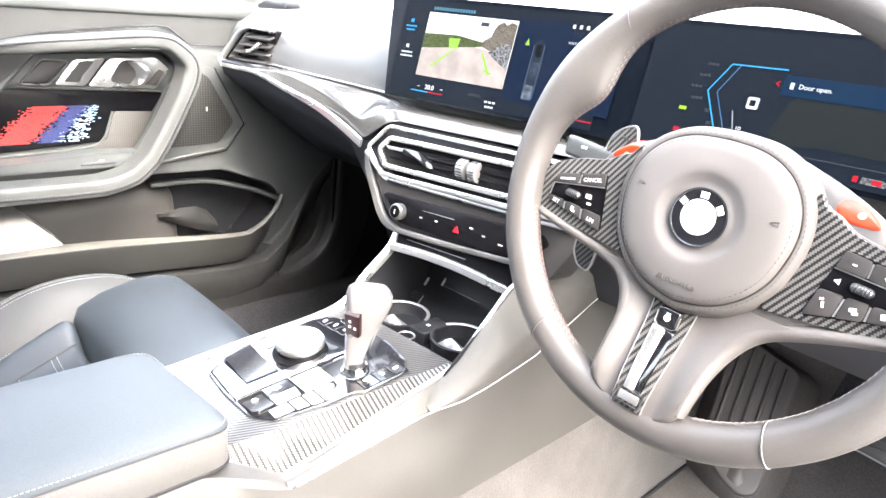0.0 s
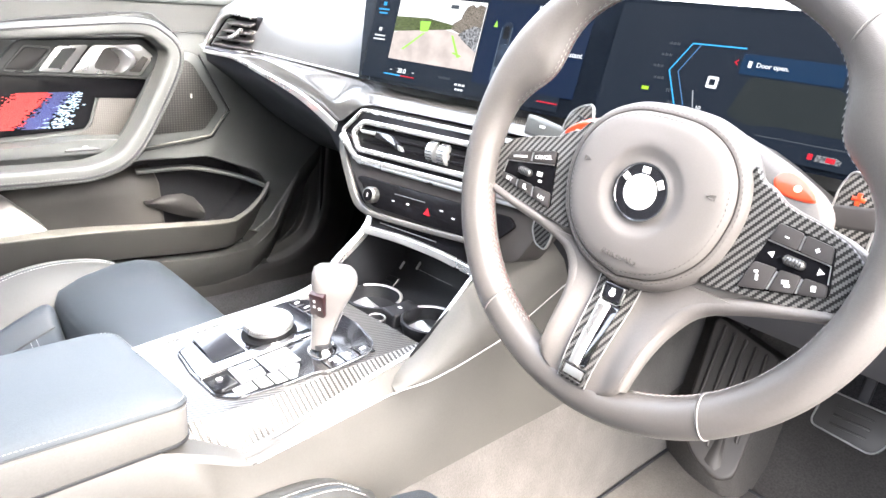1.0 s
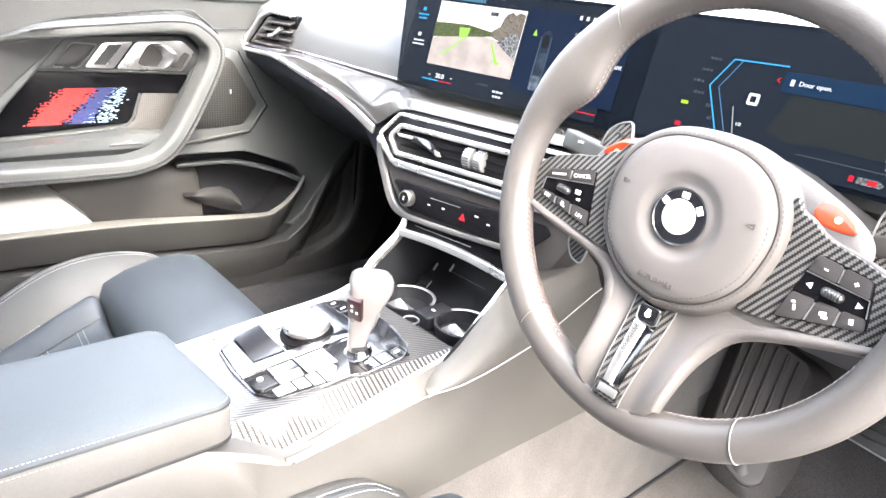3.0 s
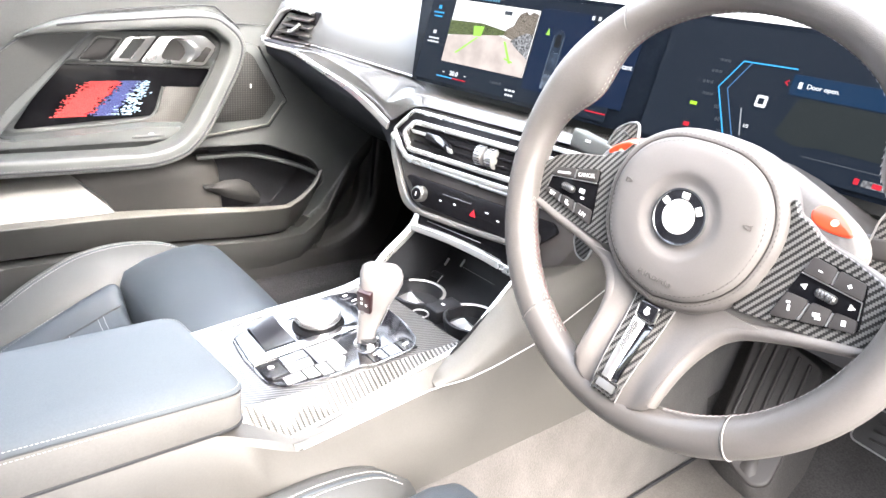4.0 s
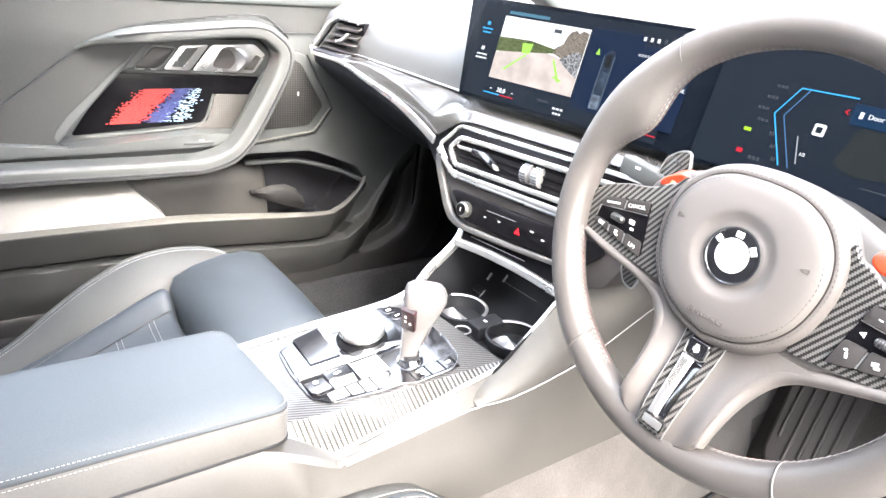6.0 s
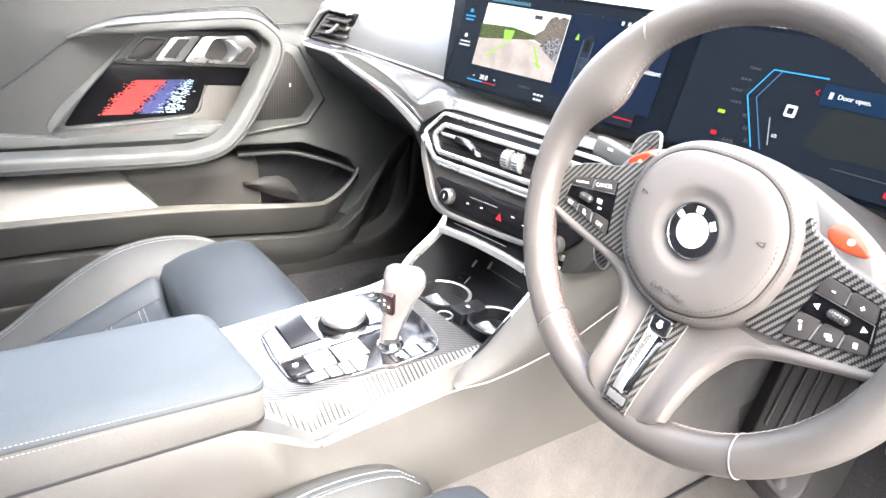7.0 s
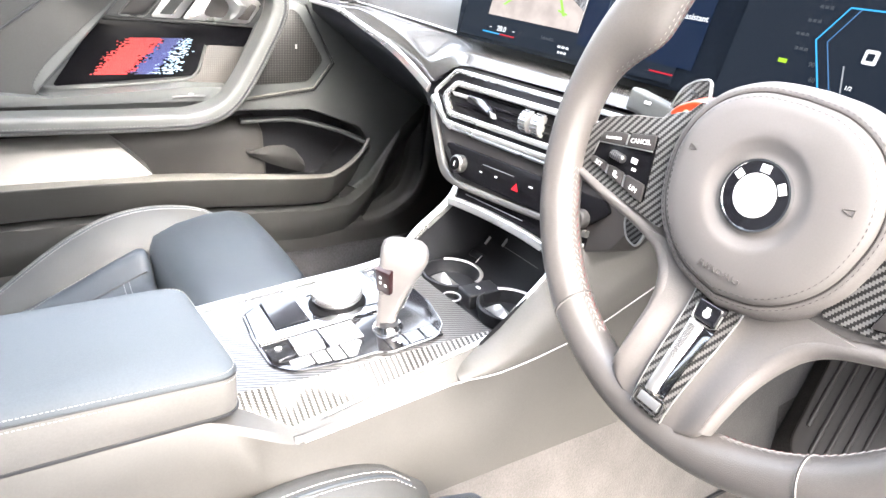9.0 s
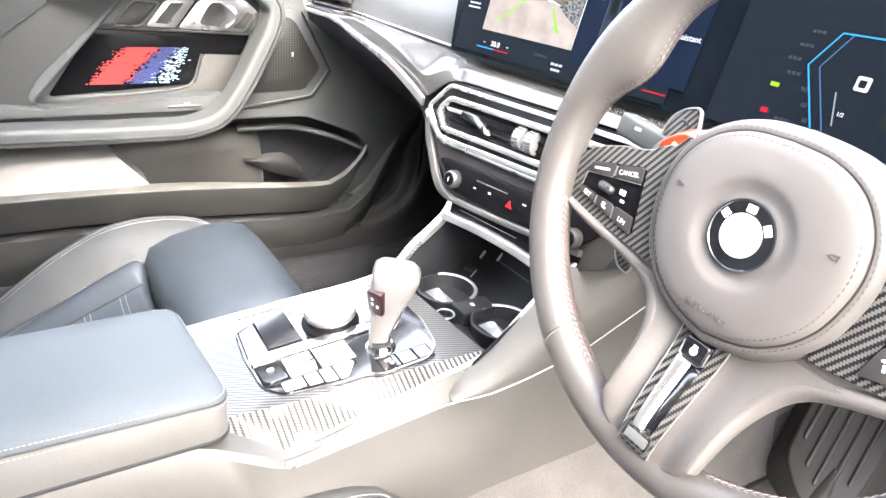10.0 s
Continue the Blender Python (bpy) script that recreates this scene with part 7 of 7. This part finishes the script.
flecks("red_flecks", 3, -0.216, -0.150, material("fleck red", (0.42, 0.03, 0.028), 0.5), "red flecks", 0.010)
flecks("blue_flecks", 5, -0.152, -0.108, material("fleck navy", (0.025, 0.035, 0.13), 0.5), "navy flecks", 0.006)
flecks("white_flecks", 7, -0.112, -0.066, material("fleck pale", (0.28, 0.40, 0.52), 0.5), "pale blue flecks", 0.014, 0.0010, 0.62)
part("insert_grille", prism(rounded([(-0.060, 0.4480), (-0.022, 0.4660), (-0.004, 0.5210), (0.070, 0.5180), (0.030, 0.4400)], 0.006), 0.002, 0.007, FINE_GRILLE, DOOR, 0.002), door, "pale perforated speaker grille")
part("insert_lip", sweep(curve_points([(-0.292, 0.4410, 0.004), (-0.20, 0.4440, 0.005), (-0.09, 0.4505, 0.006), (-0.045, 0.4560, 0.006), (-0.026, 0.4700, 0.006), (-0.016, 0.4950, 0.006), (-0.007, 0.5210, 0.005)], 6), oval(0.0026, 0.0022, 8), LOOP_HIDE, up=(0, 0, 1), m=DOOR, name="insert_lip"), door, "pale rounded lip along the insert")
part("armrest_ledge", prism(rounded([(-0.45, 0.428), (-0.02, 0.428), (0.02, 0.452), (-0.06, 0.456), (-0.29, 0.441), (-0.45, 0.46)], 0.006), 0.03, 0.075, PLASTIC, DOOR, 0.008, 3), door, "soft ledge under the insert")
part("switch_gap", rbox((0.026, 0.062, 0.004), DARK, pose(-0.765, -0.06, 0.4415, 0, 25, 0), 0.002), door, "dark gap round the switch")
part("window_switch", rbox((0.022, 0.056, 0.010), LOOP_HIDE, pose(-0.765, -0.06, 0.440, 0, 25, 0), 0.003), door, "grey window switch")
part("switch_tip", rbox((0.006, 0.010, 0.003), SATIN, pose(-0.757, -0.055, 0.443, 0, 25, 0), 0.002), door, "bright switch tip")
# forward speaker
CARD = basis((-0.775, 0, 0), (0, 1, 0), (0, 0, 1), (1, 0, 0))
spk = part("speaker_panel", prism(rounded([(0.08, 0.575), (0.150, 0.620), (0.176, 0.611), (0.242, 0.495), (0.201, 0.440), (0.045, 0.421), (0.02, 0.45)], 0.010), -0.004, 0.006, PLASTIC, CARD, 0.003), door, "grey speaker surround")
part("speaker_grille", prism(rounded([(0.09, 0.565), (0.146, 0.604), (0.164, 0.594), (0.218, 0.502), (0.184, 0.458), (0.05, 0.452), (0.04, 0.47)], 0.01), 0.004, 0.0075, GRILLE, CARD, 0.001), spk, "perforated speaker grille")
part("speaker_badge", rbox((0.004, 0.009, 0.0012), SATIN, CARD @ pose(0.158, 0.530, 0.0085), 0.0006, 1), spk)
# pale strip: the highlight on the surround's lower lip given as colour
part("speaker_lip_glint", sweep([(0.045, 0.427, 0.008), (0.197, 0.446, 0.008), (0.234, 0.496, 0.008)], oval(0.0015, 0.0015, 6), PALE_TRIM, m=CARD, name="speaker_lip_glint"), spk)
# pull plate above the pocket and the pocket flap
part("pull_plate", loft([[(-0.80, -0.80, z0), (-0.80, y1, z0), (x, y1, z0), (x, -0.80, z0 + 0.002)] for x, y1, z0 in ((-0.728, -0.140, 0.2965), (-0.735, -0.150, 0.308), (-0.752, -0.185, 0.345), (-0.760, -0.198, 0.357), (-0.768, -0.205, 0.361))], PALE_TRIM, smooth=50, name="pull_plate"), door, "smooth pale pull plate")
part("pocket_flap", loft([[(-0.83 + d, y, z0 + (z1 - z0) * 0.5 + 0.5 * (z1 - z0) * k - 0.004 * abs(k)) for k, d in ((-1, 0.0), (-0.5, 0.010), (0, 0.014), (0.5, 0.010), (1, 0.0), (0, -0.012))] for y, z0, z1 in ((0.072, 0.293, 0.295), (0.09, 0.284, 0.302), (0.12, 0.268, 0.309), (0.155, 0.254, 0.308), (0.18, 0.246, 0.296), (0.20, 0.240, 0.270))], SILL, name="pocket_flap"), door, "grey leaf-shaped pocket divider")
# liner toned darker than the card for the shade inside the pocket
part("pocket_liner", loft([[(-0.90, y, 0.20), (-0.900, y, z1), (-0.868, y, z1), (-0.850, y, z1 - 0.012), (-0.842, y, z1 - 0.05), (-0.836, y, 0.20)] for y, z1 in ((-0.54, 0.350), (-0.1, 0.354), (0.05, 0.360), (0.10, 0.364), (0.112, 0.340), (0.12, 0.24))], material("shade-toned pocket liner", (0.030, 0.0285, 0.0265), 0.55, bump=0.1, bump_scale=1600, grain=(0.05, 500)), smooth=50, name="pocket_liner"), door, "grey liner at the back of the door pocket")
part("pocket_rim", sweep(curve_points([(-0.835, 0.06, 0.3620), (-0.822, 0.141, 0.3660), (-0.815, 0.191, 0.3620), (-0.800, 0.276, 0.3380), (-0.785, 0.335, 0.3120)], 6), slab(0.010, 0.0045, 0.003), PLASTIC, name="pocket_rim"), door, "grey inner rim of the door pocket")
part("panel_gap", sweep([(0.045, 0.4195, 0.002), (0.202, 0.4385, 0.002), (0.2445, 0.495, 0.002), (0.180, 0.612, 0.002)], oval(0.0018, 0.0022, 6), DARK, m=CARD, name="panel_gap"), door, "dark gap round the speaker surround")
part("panel_gap", sweep([(0.095, 0.655, 0.003), (0.19, 0.655, 0.003), (0.30, 0.648, 0.003)], oval(0.0014, 0.002, 6), DARK, m=CARD, name="panel_gap"), door, "dark gap below the window line")
lip = curve_points([(-0.722, -0.85, 0.262), (-0.722, -0.4, 0.262), (-0.718, -0.1, 0.254), (-0.716, 0.18, 0.229), (-0.722, 0.25, 0.236), (-0.745, 0.31, 0.266), (-0.772, 0.348, 0.300)], 8)


def lip_section(t):
    return [(a + 0.55 * (b - 0.038), b) for a, b in slab(between(t, [(0.0, 0.026), (0.35, 0.022), (0.55, 0.012), (0.8, 0.007), (1.0, 0.004)]), 0.038, 0.004, 3)]


# wall toned dark: the shade on its face is in the colour
wall = sweep(lip, lip_section, material("shade-toned pocket wall", (0.036, 0.0365, 0.036), 0.5, grain=(0.06, 500), spec=0.4), name="pocket_wall")
wall.materials.append(PALE_TRIM)  # light on the upward faces put into a paler tone
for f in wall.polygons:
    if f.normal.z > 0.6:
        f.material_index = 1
part("pocket_wall", wall, door, "outer wall of the door pocket, shaded face and lit edge in tone")
path = curve_points([(-0.765, -1.1, 0.112), (-0.765, 0.14, 0.112), (-0.765, 0.25, 0.124), (-0.765, 0.352, 0.125), (-0.765, 0.404, 0.138), (-0.765, 0.456, 0.173), (-0.765, 0.485, 0.241), (-0.765, 0.490, 0.32), (-0.765, 0.500, 0.55)], 8)
rings = []
for k, p in enumerate(path):
    way = (path[min(k + 1, len(path) - 1)] - path[max(k - 1, 0)]).normalized()
    n = Vector((0, -way.z, way.y)).normalized()
    side = Vector((1, 0, 0))
    rings.append([p - n * 0.10, p + side * 0.002 - n * 0.02, p + side * 0.002 - n * 0.004, p + n * 0.0015 - side * 0.003, p + n * 0.003 - side * 0.010, p - side * 0.016 + n * 0.014, p - side * 0.020 + n * 0.030, p - side * 0.024 + n * 0.0335, p - side * 0.05 + n * 0.036, p - side * 0.05 - n * 0.10])
sill = part("baseboard", loft(rings, SILL, smooth=60, name="baseboard"), None)
tagged(sill, "dark plastic door sill trim", "door sill", kind="structure")
# mirror outside the side glass
mirror = thing("door_mirror", "white and black exterior door mirror beyond the side glass", "mirror", (-1.0, 0.35, 0.75))
part("shell", rbox((0.20, 0.10, 0.14), PAINT, pose(-1.02, 0.40, 0.80, 0, 0, 8), 0.035, 4), mirror, "white painted shell")
part("foot", rbox((0.12, 0.05, 0.03), DARK, pose(-0.90, 0.40, 0.735), 0.01), mirror, "black mirror foot")
part("mirror_glass", rbox((0.17, 0.006, 0.11), CHROME, pose(-1.02, 0.35, 0.80, 0, 0, 8), 0.002), mirror, "mirror glass")
